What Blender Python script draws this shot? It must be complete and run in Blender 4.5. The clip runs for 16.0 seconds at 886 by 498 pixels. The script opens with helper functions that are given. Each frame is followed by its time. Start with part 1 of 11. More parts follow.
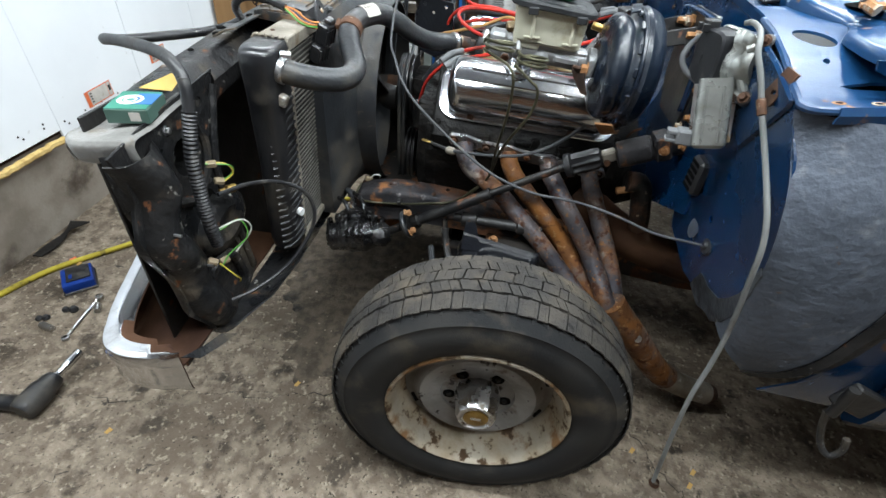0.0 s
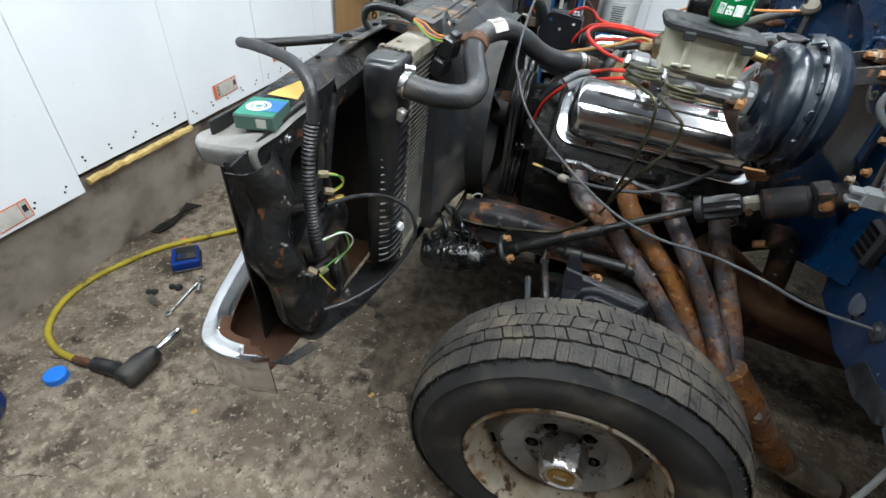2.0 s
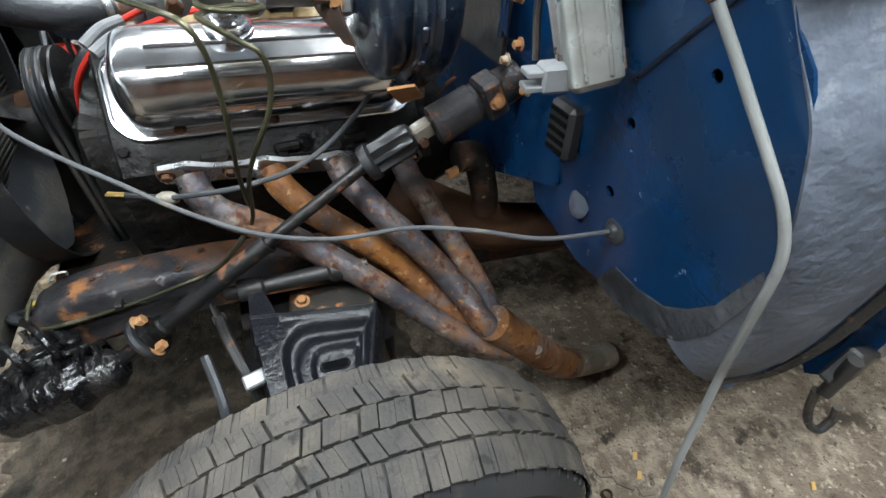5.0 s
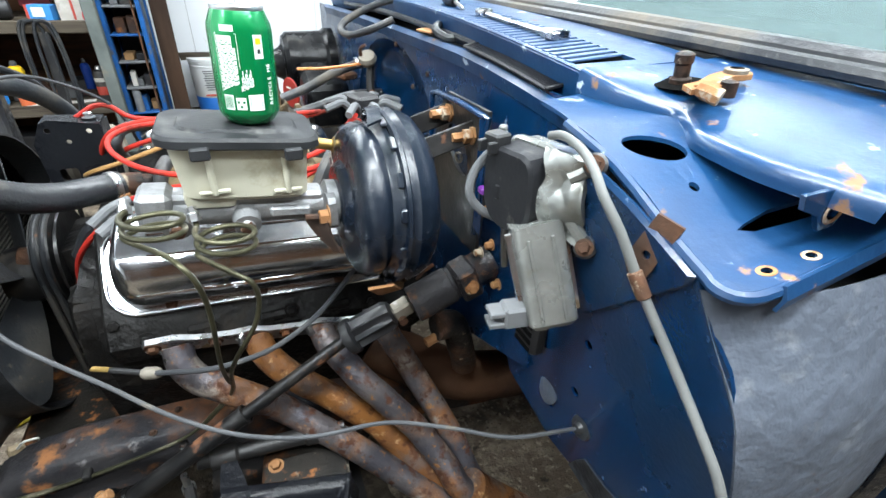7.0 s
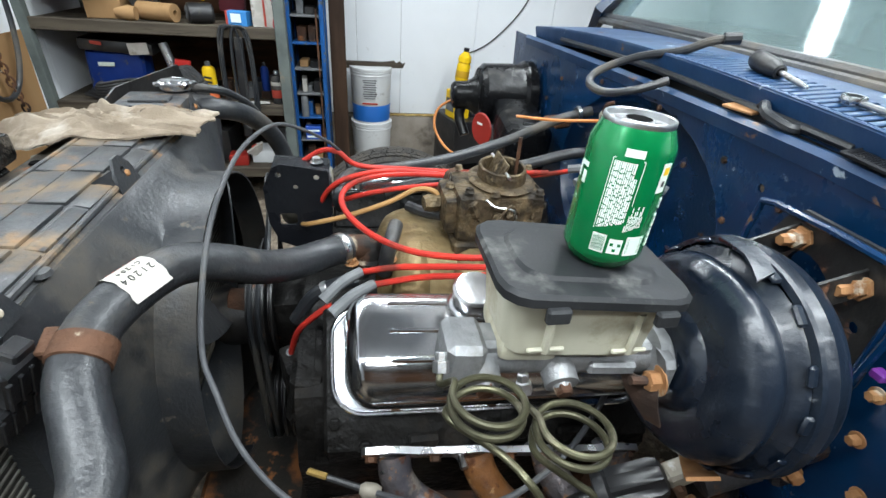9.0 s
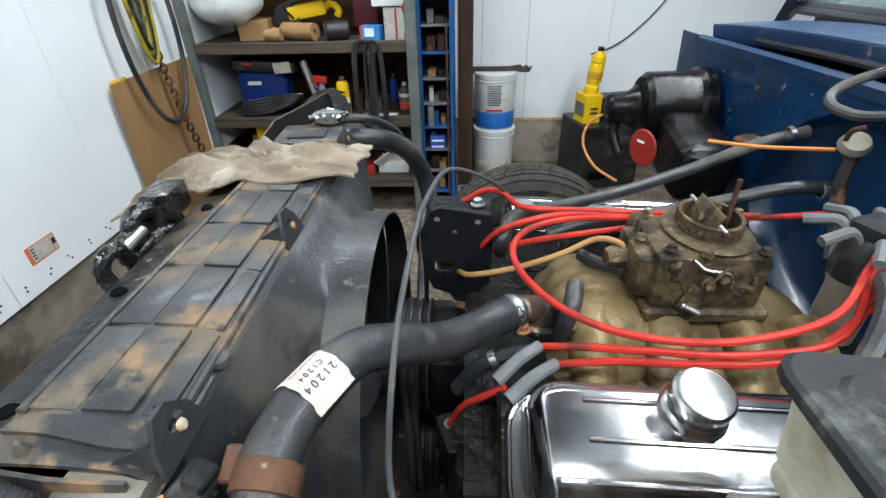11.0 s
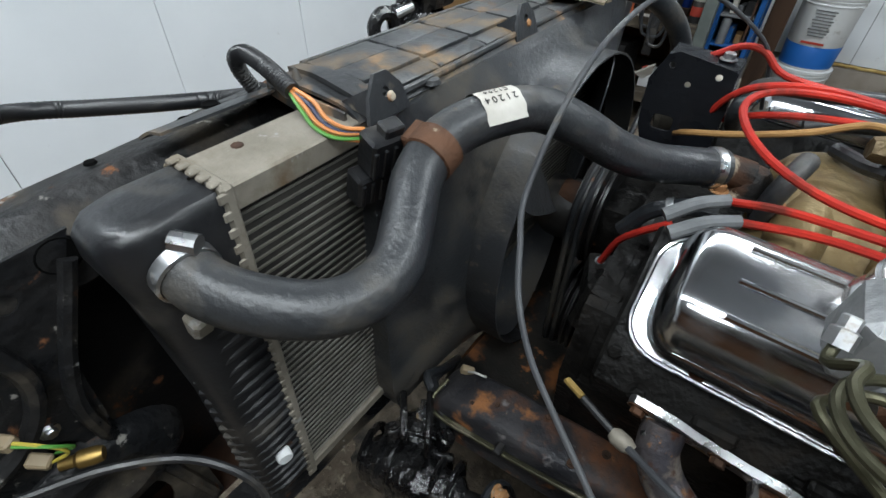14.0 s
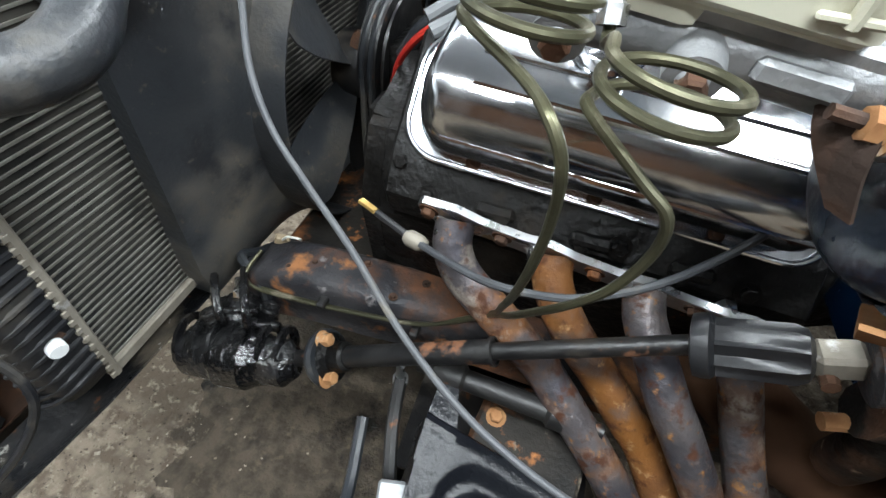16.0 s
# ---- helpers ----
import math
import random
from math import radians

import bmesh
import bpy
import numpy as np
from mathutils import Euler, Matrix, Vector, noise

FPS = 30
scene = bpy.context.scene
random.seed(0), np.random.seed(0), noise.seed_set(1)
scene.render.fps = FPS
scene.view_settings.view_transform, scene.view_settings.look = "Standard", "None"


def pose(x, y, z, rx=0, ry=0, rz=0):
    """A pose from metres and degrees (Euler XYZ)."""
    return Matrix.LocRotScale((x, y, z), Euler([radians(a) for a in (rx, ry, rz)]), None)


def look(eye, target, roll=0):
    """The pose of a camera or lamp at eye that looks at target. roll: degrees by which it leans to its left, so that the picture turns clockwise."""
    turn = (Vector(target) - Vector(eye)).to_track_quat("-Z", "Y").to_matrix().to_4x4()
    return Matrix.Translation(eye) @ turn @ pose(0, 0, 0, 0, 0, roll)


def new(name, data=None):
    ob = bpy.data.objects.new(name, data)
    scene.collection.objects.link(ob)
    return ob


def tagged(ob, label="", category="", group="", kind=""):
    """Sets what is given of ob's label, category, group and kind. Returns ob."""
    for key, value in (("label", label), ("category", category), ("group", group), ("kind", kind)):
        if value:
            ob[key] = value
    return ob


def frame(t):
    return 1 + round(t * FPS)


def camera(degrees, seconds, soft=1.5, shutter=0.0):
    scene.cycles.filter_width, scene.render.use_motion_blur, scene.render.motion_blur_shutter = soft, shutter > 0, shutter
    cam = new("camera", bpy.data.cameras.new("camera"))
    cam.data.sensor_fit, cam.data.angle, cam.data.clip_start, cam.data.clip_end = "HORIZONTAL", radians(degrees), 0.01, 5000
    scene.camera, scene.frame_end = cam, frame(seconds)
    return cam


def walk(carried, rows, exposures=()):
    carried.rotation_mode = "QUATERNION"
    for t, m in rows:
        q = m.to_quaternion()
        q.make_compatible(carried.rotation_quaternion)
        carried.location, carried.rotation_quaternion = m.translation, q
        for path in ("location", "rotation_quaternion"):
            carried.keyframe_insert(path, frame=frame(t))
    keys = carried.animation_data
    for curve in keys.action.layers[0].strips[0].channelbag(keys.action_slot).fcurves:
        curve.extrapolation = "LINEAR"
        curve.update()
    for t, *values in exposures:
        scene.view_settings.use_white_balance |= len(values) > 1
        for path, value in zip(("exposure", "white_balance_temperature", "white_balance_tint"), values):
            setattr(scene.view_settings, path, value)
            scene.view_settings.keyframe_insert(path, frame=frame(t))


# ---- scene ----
cam = camera(86.8, 16.0)
PATH = [
    (0, (-0.068, -0.555, 1.261), (-0.176, 1.006, 0.015), 4.7),
    (0.5, (-0.104, -0.521, 1.26), (-0.372, 1.02, 0.013), 4.4),
    (1, (-0.133, -0.514, 1.258), (-0.505, 1.014, 0.022), 5.0),
    (1.5, (-0.148, -0.506, 1.259), (-0.578, 1.011, 0.028), 5.2),
    (2, (-0.142, -0.487, 1.254), (-0.562, 1.022, 0.011), 4.6),
    (2.5, (-0.153, -0.434, 1.239), (-0.46, 1.079, -0.032), 3.9),
    (3, (-0.124, -0.278, 1.204), (-0.208, 1.261, -0.07), -0.4),
    (3.5, (-0.048, -0.135, 1.098), (0.175, 1.322, -0.253), -3.6),
    (4, (-0.024, -0.11, 1.074), (0.387, 1.275, -0.31), -3.2),
    (4.2, (-0.008, -0.115, 1.07), (0.457, 1.239, -0.327), -2.9),
    (6.3, (0.017, -0.124, 1.217), (0.758, 1.347, 0.082), 3.6),
    (6.5, (0.019, -0.12, 1.225), (0.773, 1.364, 0.116), 4.1),
    (7, (0.046, -0.078, 1.248), (0.745, 1.48, 0.208), 2.4),
    (7.5, (0.076, -0.009, 1.269), (0.603, 1.674, 0.327), 4.5),
    (8, (0.071, 0.065, 1.287), (0.355, 1.789, 0.314), 3.1),
    (8.5, (-0.01, 0.132, 1.306), (0.343, 1.836, 0.32), 2.9),
    (9, (-0.146, 0.196, 1.292), (0.19, 1.869, 0.249), 4.4),
    (9.5, (-0.233, 0.258, 1.276), (0.002, 1.901, 0.16), 5.2),
    (9.7, (-0.254, 0.276, 1.274), (-0.09, 1.922, 0.149), 3.4),
    (11.8, (-0.206, 0.358, 1.327), (-0.641, 2.032, 0.323), -0.6),
    (12, (-0.185, 0.359, 1.325), (-0.767, 1.991, 0.327), -0.1),
    (12.5, (-0.172, 0.309, 1.27), (-1.012, 1.767, 0.189), -0.4),
    (13, (-0.162, 0.268, 1.237), (-1.079, 1.605, 0.066), -1.0),
    (13.5, (-0.169, 0.259, 1.21), (-1.128, 1.519, -0.012), -2.1),
    (14, (-0.162, 0.232, 1.19), (-1.032, 1.481, -0.107), 1.0),
    (14.5, (-0.083, 0.218, 1.115), (-0.549, 1.554, -0.298), 4.8),
    (15, (-0.008, 0.229, 1.13), (-0.265, 1.669, -0.234), 1.8),
    (15.5, (-0.01, 0.22, 1.118), (-0.251, 1.644, -0.266), 2.8),
    (16, (-0.031, 0.206, 1.076), (-0.347, 1.552, -0.369), 6.0),
]
EXPOSURE = [(0, 0.25), (1.5, 0.12), (2.5, 0.0), (3, -0.1), (4, 0.42), (6.3, 0.88), (7, 0.74), (7.5, 0.55), (8, 0.38), (8.5, 0.25), (9.7, 0.05), (11.8, -0.2), (12, -0.25), (12.5, -0.5), (13, -0.58), (13.5, -0.62), (14, -0.52), (14.5, -0.25), (15, 0.05), (16, 0.7)]
walk(cam, [(t, look(eye, target, roll)) for t, eye, target, roll in PATH], EXPOSURE)

# ---- light ----
scene.view_settings.exposure = 0.0
world = bpy.data.worlds.new("garage_world")
world.use_nodes = True
world.node_tree.nodes["Background"].inputs[0].default_value = (0.75, 0.85, 1.0, 1)
world.node_tree.nodes["Background"].inputs[1].default_value = 0.01
scene.world = world


def tube_light(x, y, z, length, power, along="x"):
    """A ceiling tube lamp's light: a long narrow area lamp just under its tubes."""
    data = bpy.data.lights.new("tube_light", "AREA")
    data.shape, data.size, data.size_y = "RECTANGLE", length, 0.16
    data.energy, data.color = power, (0.875, 0.955, 1.0)
    ob = new("tube_light", data)
    ob.matrix_basis = pose(x, y, z, 0, 0, 0 if along == "x" else 90)
    return ob


TUBES = [(-0.6, -0.1, 2.46, 2.4, 66, "x"), (0.9, 1.2, 2.46, 2.4, 58, "y"), (-0.9, 2.2, 2.46, 2.4, 54, "x"), (0.9, -0.75, 2.46, 2.4, 40, "x")]
for row in TUBES:
    tube_light(*row)

# ---- materials ----
def surf(name, c1, c2, scale=12.0, rough=(0.5, 0.7), metal=0.0, stains=(), bump=(120.0, 0.15), coat=0.0, detail=6.0, stretch=(1, 1, 1), lumps=None):
    """A worn surface: two base colours in a grain, stains with edges of their own, and fine relief.
    stains: (colour, scale, from, to, roughness, metal)."""
    m = bpy.data.materials.new(name)
    m.use_nodes = True
    t = m.node_tree
    b = t.nodes["Principled BSDF"]
    coord = t.nodes.new("ShaderNodeTexCoord")
    mapping = t.nodes.new("ShaderNodeMapping")
    mapping.inputs["Scale"].default_value = stretch
    t.links.new(coord.outputs["Object"], mapping.inputs["Vector"])

    def noise_node(s, d=detail, r=0.55):
        n = t.nodes.new("ShaderNodeTexNoise")
        n.inputs["Scale"].default_value, n.inputs["Detail"].default_value, n.inputs["Roughness"].default_value = s, d, r
        t.links.new(mapping.outputs[0], n.inputs["Vector"])
        return n.outputs["Fac"]

    def steps(fac, lo, hi):
        r = t.nodes.new("ShaderNodeMapRange")
        r.inputs["From Min"].default_value, r.inputs["From Max"].default_value = 0.5 + (lo - 0.5) * 0.57, 0.5 + (hi - 0.5) * 0.57
        t.links.new(fac, r.inputs["Value"])
        return r.outputs[0]

    def mix(fac, a, bb):
        n = t.nodes.new("ShaderNodeMix")
        n.data_type = "RGBA"
        t.links.new(fac, n.inputs["Factor"])
        for sock, v in ((n.inputs[6], a), (n.inputs[7], bb)):
            if isinstance(v, tuple):
                sock.default_value = (*v, 1)
            else:
                t.links.new(v, sock)
        return n.outputs[2]

    def mixf(fac, a, bb):
        n = t.nodes.new("ShaderNodeMix")
        t.links.new(fac, n.inputs["Factor"])
        for sock, v in ((n.inputs[2], a), (n.inputs[3], bb)):
            if isinstance(v, (int, float)):
                sock.default_value = v
            else:
                t.links.new(v, sock)
        return n.outputs[0]

    grain = steps(noise_node(scale), 0.32, 0.68)
    col = mix(grain, c1, c2)
    ro = mixf(grain, rough[0], rough[1])
    me = None
    for sc, s, lo, hi, r, mt in stains:
        f = steps(noise_node(s, 8.0, 0.62), lo, hi)
        col = mix(f, col, sc)
        ro = mixf(f, ro, r)
        me = mixf(f, metal if me is None else me, mt)
    t.links.new(col, b.inputs["Base Color"])
    t.links.new(ro, b.inputs["Roughness"])
    b.inputs["Metallic"].default_value = metal
    if me is not None:
        t.links.new(me, b.inputs["Metallic"])
    b.inputs["Specular IOR Level"].default_value = 0.5 if coat else 0.18
    b.inputs["Coat Weight"].default_value = coat
    b.inputs["Coat Roughness"].default_value = 0.12
    if bump:
        n = t.nodes.new("ShaderNodeBump")
        n.inputs["Strength"].default_value, n.inputs["Distance"].default_value = bump[1], 0.004
        t.links.new(noise_node(bump[0], 4.0), n.inputs["Height"])
        if lumps:
            n2 = t.nodes.new("ShaderNodeBump")
            n2.inputs["Strength"].default_value, n2.inputs["Distance"].default_value = lumps[1], 0.02
            t.links.new(noise_node(lumps[0], 3.0), n2.inputs["Height"])
            t.links.new(n2.outputs[0], n.inputs["Normal"])
        t.links.new(n.outputs[0], b.inputs["Normal"])
    return m


def plain(name, col, rough=0.5, metal=0.0, emit=0.0):
    m = bpy.data.materials.new(name)
    m.use_nodes = True
    b = m.node_tree.nodes["Principled BSDF"]
    b.inputs["Base Color"].default_value = (*col, 1)
    b.inputs["Roughness"].default_value, b.inputs["Metallic"].default_value = rough, metal
    if emit:
        b.inputs["Emission Color"].default_value, b.inputs["Emission Strength"].default_value = (*col, 1), emit
    return m


DUST = (0.2087, 0.1653, 0.1131)
CONCRETE = surf("stained_concrete", (0.250, 0.205, 0.156), (0.135, 0.106, 0.078), 26, (0.75, 0.95), 0,
                [((0.125, 0.098, 0.072), 3.0, 0.46, 0.66, 0.8, 0), ((0.062, 0.048, 0.035), 7.0, 0.56, 0.70, 0.6, 0), ((0.31, 0.265, 0.20), 48, 0.58, 0.80, 0.6, 0),
                 ((0.040, 0.031, 0.023), 95, 0.66, 0.80, 0.8, 0), ((0.034, 0.027, 0.02), 14, 0.74, 0.82, 0.5, 0)], (150, 1.0), detail=10.0, lumps=(22, 0.7))
CHASSIS = surf("rust_patched_black_steel", (0.012, 0.0115, 0.011), (0.024, 0.021, 0.018), 10, (0.4, 0.62), 0,
               [((0.17, 0.066, 0.024), 6.5, 0.56, 0.72, 0.85, 0), ((0.27, 0.11, 0.04), 20, 0.66, 0.78, 0.9, 0), ((0.20, 0.17, 0.13), 30, 0.74, 0.84, 0.9, 0)], (110, 0.5))
STEM = surf("bare_concrete_stem", (0.313, 0.275, 0.2323), (0.2227, 0.1915, 0.1559), 6, (0.85, 0.95), 0, [((0.08835, 0.06995, 0.05522), 3.0, 0.55, 0.75, 0.9, 0)], (90, 0.4), lumps=(18, 0.2))
WALLWHITE = surf("white_wall_board", (0.76, 0.785, 0.81), (0.71, 0.735, 0.76), 1.5, (0.30, 0.42), 0, [((0.64, 0.65, 0.66), 30, 0.80, 0.86, 0.6, 0)], (60, 0.04), lumps=(3.5, 0.12))
CEILGREY = surf("grey_ceiling_board", (0.36, 0.365, 0.37), (0.30, 0.305, 0.31), 2, (0.6, 0.7), 0, (), (60, 0.05))
FOAM = surf("yellow_foam", (0.5225, 0.38, 0.152), (0.3779, 0.2551, 0.09447), 30, (0.8, 0.9), 0, (), (60, 0.9))
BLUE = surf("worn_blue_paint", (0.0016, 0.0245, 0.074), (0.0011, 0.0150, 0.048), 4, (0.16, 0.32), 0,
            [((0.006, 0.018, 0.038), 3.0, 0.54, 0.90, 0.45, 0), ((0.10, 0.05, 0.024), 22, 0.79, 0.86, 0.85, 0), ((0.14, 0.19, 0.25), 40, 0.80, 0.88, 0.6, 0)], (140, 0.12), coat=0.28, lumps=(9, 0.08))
# The cowl's top panels take a lighter, rougher blue than BLUE.
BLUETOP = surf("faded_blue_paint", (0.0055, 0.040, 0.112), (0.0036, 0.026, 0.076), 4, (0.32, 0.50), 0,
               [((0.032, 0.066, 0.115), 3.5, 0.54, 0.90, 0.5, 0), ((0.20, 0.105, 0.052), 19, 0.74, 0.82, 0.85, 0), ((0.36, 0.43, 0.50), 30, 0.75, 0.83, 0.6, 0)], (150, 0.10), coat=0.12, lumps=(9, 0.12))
UNDERCOAT = surf("grey_undercoat", (0.082, 0.094, 0.117), (0.062, 0.072, 0.091), 5, (0.48, 0.66), 0,
                 [((0.13, 0.14, 0.155), 30, 0.66, 0.90, 0.8, 0), ((0.046, 0.054, 0.068), 3.0, 0.54, 0.86, 0.6, 0), ((0.10, 0.06, 0.035), 26, 0.80, 0.90, 0.9, 0)], (95, 0.35), detail=8.0, lumps=(46, 0.26))
BLACKPAINT = surf("black_chassis_paint", (0.0060, 0.0060, 0.0064), (0.0115, 0.0108, 0.0104), 14, (0.34, 0.55), 0,
                  [((0.07, 0.056, 0.042), 6, 0.66, 0.92, 0.9, 0), ((0.15, 0.06, 0.025), 17, 0.72, 0.82, 0.9, 0)], (100, 0.3), coat=0.04)
DUSTYBLACK = surf("dusty_black_steel", (0.0085, 0.0090, 0.0100), (0.017, 0.0165, 0.0165), 12, (0.26, 0.5), 0,
                  [((0.085, 0.070, 0.052), 7, 0.55, 0.84, 0.9, 0), ((0.14, 0.06, 0.028), 24, 0.72, 0.80, 0.9, 0), ((0.22, 0.21, 0.19), 40, 0.74, 0.82, 0.8, 0)], (110, 0.45), detail=9.0, lumps=(16, 0.55))
TRAYGREY = surf("dusty_worn_grey_steel", (0.30, 0.29, 0.275), (0.17, 0.165, 0.155), 8, (0.4, 0.6), 0.2,
                  [((0.05, 0.048, 0.045), 6, 0.64, 0.80, 0.6, 0), ((0.17, 0.14, 0.105), 14, 0.64, 0.84, 0.9, 0)], (110, 0.4), lumps=(14, 0.3))
SHROUD = surf("dusty_black_plastic", (0.018, 0.020, 0.023), (0.030, 0.031, 0.032), 5, (0.34, 0.52), 0,
              [((0.15, 0.110, 0.070), 9.0, 0.46, 0.72, 0.9, 0), ((0.20, 0.115, 0.058), 18, 0.62, 0.86, 0.9, 0), ((0.014, 0.015, 0.017), 30, 0.56, 0.74, 0.5, 0)], (160, 0.2), coat=0.04, lumps=(8, 0.06))
SHROUDSIDE = surf("black_shroud_plastic", (0.019, 0.021, 0.024), (0.034, 0.035, 0.036), 4, (0.34, 0.52), 0,
              [((0.078, 0.066, 0.050), 4.0, 0.48, 0.80, 0.85, 0), ((0.014, 0.015, 0.017), 15, 0.58, 0.76, 0.45, 0), ((0.10, 0.085, 0.065), 60, 0.70, 0.92, 0.9, 0)], (180, 0.25), coat=0.04, detail=9.0, lumps=(12, 0.14))
GLOSSBLACK = surf("gloss_black_paint", (0.0055, 0.006, 0.008), (0.0085, 0.0095, 0.0115), 8, (0.20, 0.34), 0, [((0.03, 0.027, 0.022), 12, 0.84, 0.97, 0.6, 0)], (90, 0.4))
BOOSTER = surf("dark_blue_black_paint", (0.0034, 0.0065, 0.0130), (0.0066, 0.0112, 0.0195), 6, (0.19, 0.36), 0,
               [((0.015, 0.021, 0.031), 4.5, 0.56, 0.90, 0.5, 0), ((0.11, 0.060, 0.030), 12, 0.76, 0.88, 0.85, 0), ((0.13, 0.14, 0.15), 36, 0.84, 0.92, 0.7, 0)], (100, 0.25), coat=0.12, lumps=(9, 0.45))
ENGINE = surf("greasy_black_iron", (0.0036, 0.0035, 0.0034), (0.0080, 0.0074, 0.0068), 14, (0.34, 0.66), 0, [((0.026, 0.020, 0.015), 7, 0.64, 0.90, 0.9, 0), ((0.13, 0.06, 0.025), 26, 0.82, 0.90, 0.9, 0)], (70, 0.8), lumps=(26, 0.5))
RUBBER = surf("dusty_rubber_hose", (0.016, 0.018, 0.021), (0.028, 0.029, 0.030), 7, (0.34, 0.5), 0, [((0.085, 0.072, 0.055), 7, 0.52, 0.82, 0.8, 0), ((0.13, 0.105, 0.075), 44, 0.76, 0.92, 0.9, 0)], (140, 0.3), coat=0.05, detail=9.0, lumps=(16, 0.10))
TYRE = surf("dusty_tyre_rubber", (0.01517, 0.01568, 0.01669), (0.02823, 0.02764, 0.02647), 8, (0.6, 0.8), 0, [((0.08474, 0.07221, 0.05526), 6, 0.52, 0.85, 0.95, 0)], (220, 0.15))
TREAD = surf("dusty_tread_rubber", (0.032, 0.030, 0.028), (0.056, 0.050, 0.043), 16, (0.75, 0.95), 0, [((0.10, 0.083, 0.062), 10, 0.56, 0.84, 0.95, 0), ((0.016, 0.015, 0.015), 40, 0.64, 0.80, 0.8, 0)], (130, 0.8))
CHROME = surf("chrome", (0.66, 0.67, 0.69), (0.52, 0.53, 0.55), 6, (0.09, 0.18), 1.0, [((0.30, 0.26, 0.21), 7, 0.50, 1.0, 0.34, 0.8)], (60, 0.03), lumps=(12, 0.05))
BRIGHT = surf("bright_zinc", (0.62, 0.63, 0.64), (0.475, 0.4845, 0.494), 30, (0.25, 0.4), 1.0, [((0.248, 0.1772, 0.1063), 22, 0.66, 0.8, 0.7, 0.3)], (120, 0.1))
ALU = surf("cast_aluminium", (0.30, 0.305, 0.31), (0.20, 0.205, 0.21), 22, (0.42, 0.58), 0.6, [((0.12, 0.105, 0.085), 9, 0.6, 0.84, 0.7, 0.3)], (160, 0.35))
ALUDUSTY = surf("dusty_aluminium", (0.26, 0.235, 0.195), (0.165, 0.147, 0.118), 11, (0.5, 0.7), 0.3, [((0.11, 0.08, 0.05), 8, 0.58, 0.8, 0.9, 0), ((0.42, 0.41, 0.39), 24, 0.72, 0.84, 0.4, 0.6)], (130, 0.25))
CORE = surf("radiator_fins", (0.03366, 0.03243, 0.02999), (0.0589, 0.05543, 0.0485), 16, (0.55, 0.7), 0.3, [((0.01, 0.01, 0.01), 5, 0.5, 0.7, 0.7, 0.1)], (160, 0.2))
FIN = surf("radiator_tube_edges", (0.26, 0.25, 0.225), (0.17, 0.16, 0.14), 18, (0.4, 0.55), 0.55, [((0.05, 0.046, 0.042), 6, 0.54, 0.74, 0.7, 0.2)], (160, 0.1))
HEADER = surf("heat_blued_rusty_pipe", (0.135, 0.118, 0.115), (0.060, 0.057, 0.066), 9, (0.34, 0.52), 0.5,
              [((0.165, 0.072, 0.028), 8, 0.52, 0.72, 0.7, 0.1), ((0.30, 0.27, 0.24), 16, 0.66, 0.84, 0.35, 0.6), ((0.060, 0.024, 0.013), 42, 0.56, 0.74, 0.85, 0), ((0.25, 0.12, 0.045), 60, 0.66, 0.80, 0.85, 0)], (80, 0.7), lumps=(30, 0.15))
HEADERRUST = surf("orange_rusty_pipe", (0.205, 0.085, 0.024), (0.10, 0.044, 0.020), 9, (0.45, 0.65), 0.2,
                  [((0.115, 0.095, 0.088), 7, 0.52, 0.72, 0.42, 0.45), ((0.070, 0.026, 0.012), 40, 0.56, 0.74, 0.85, 0), ((0.32, 0.19, 0.09), 55, 0.66, 0.82, 0.7, 0)], (80, 0.7), lumps=(30, 0.15))
RUSTY = surf("rusted_steel", (0.095, 0.046, 0.026), (0.036, 0.024, 0.019), 11, (0.65, 0.85), 0.1, [((0.25, 0.092, 0.030), 10, 0.58, 0.74, 0.9, 0), ((0.008, 0.0075, 0.007), 5, 0.53, 0.70, 0.5, 0), ((0.27, 0.22, 0.16), 30, 0.72, 0.82, 0.8, 0)], (110, 0.55))
RUSTPLATE = surf("brown_bare_rust", (0.06808, 0.03242, 0.01686), (0.03593, 0.01658, 0.00995), 6, (0.7, 0.85), 0, [((0.015, 0.01, 0.0075), 4, 0.55, 0.75, 0.8, 0)], (110, 0.2))
MANIFOLD = surf("oily_golden_aluminium", (0.25, 0.19, 0.098), (0.145, 0.10, 0.046), 9, (0.3, 0.5), 0.35, [((0.045, 0.030, 0.016), 8, 0.54, 0.76, 0.45, 0.1), ((0.36, 0.31, 0.21), 12, 0.64, 0.88, 0.4, 0.3)], (90, 0.4), lumps=(20, 0.2))
CARB = surf("dirty_zinc_carburettor", (0.125, 0.092, 0.052), (0.060, 0.044, 0.027), 26, (0.36, 0.56), 0.4, [((0.016, 0.012, 0.008), 14, 0.52, 0.68, 0.6, 0), ((0.26, 0.20, 0.12), 40, 0.68, 0.84, 0.5, 0.4)], (130, 0.6), lumps=(50, 0.4))
REDWIRE = surf("red_silicone_wire", (0.4416, 0.02973, 0.01868), (0.3186, 0.01991, 0.01434), 20, (0.35, 0.5), 0, [((0.1383, 0.02075, 0.01383), 12, 0.6, 0.8, 0.7, 0)], (200, 0.05))
GREYBOOT = surf("grey_wire_boot", (0.1331, 0.1373, 0.1414), (0.09328, 0.09717, 0.1011), 18, (0.5, 0.6), 0, (), (200, 0.1))
TANWIRE = surf("tan_wire", (0.325, 0.1805, 0.0677), (0.2379, 0.1274, 0.04673), 18, (0.4, 0.55), 0, (), (200, 0.1))
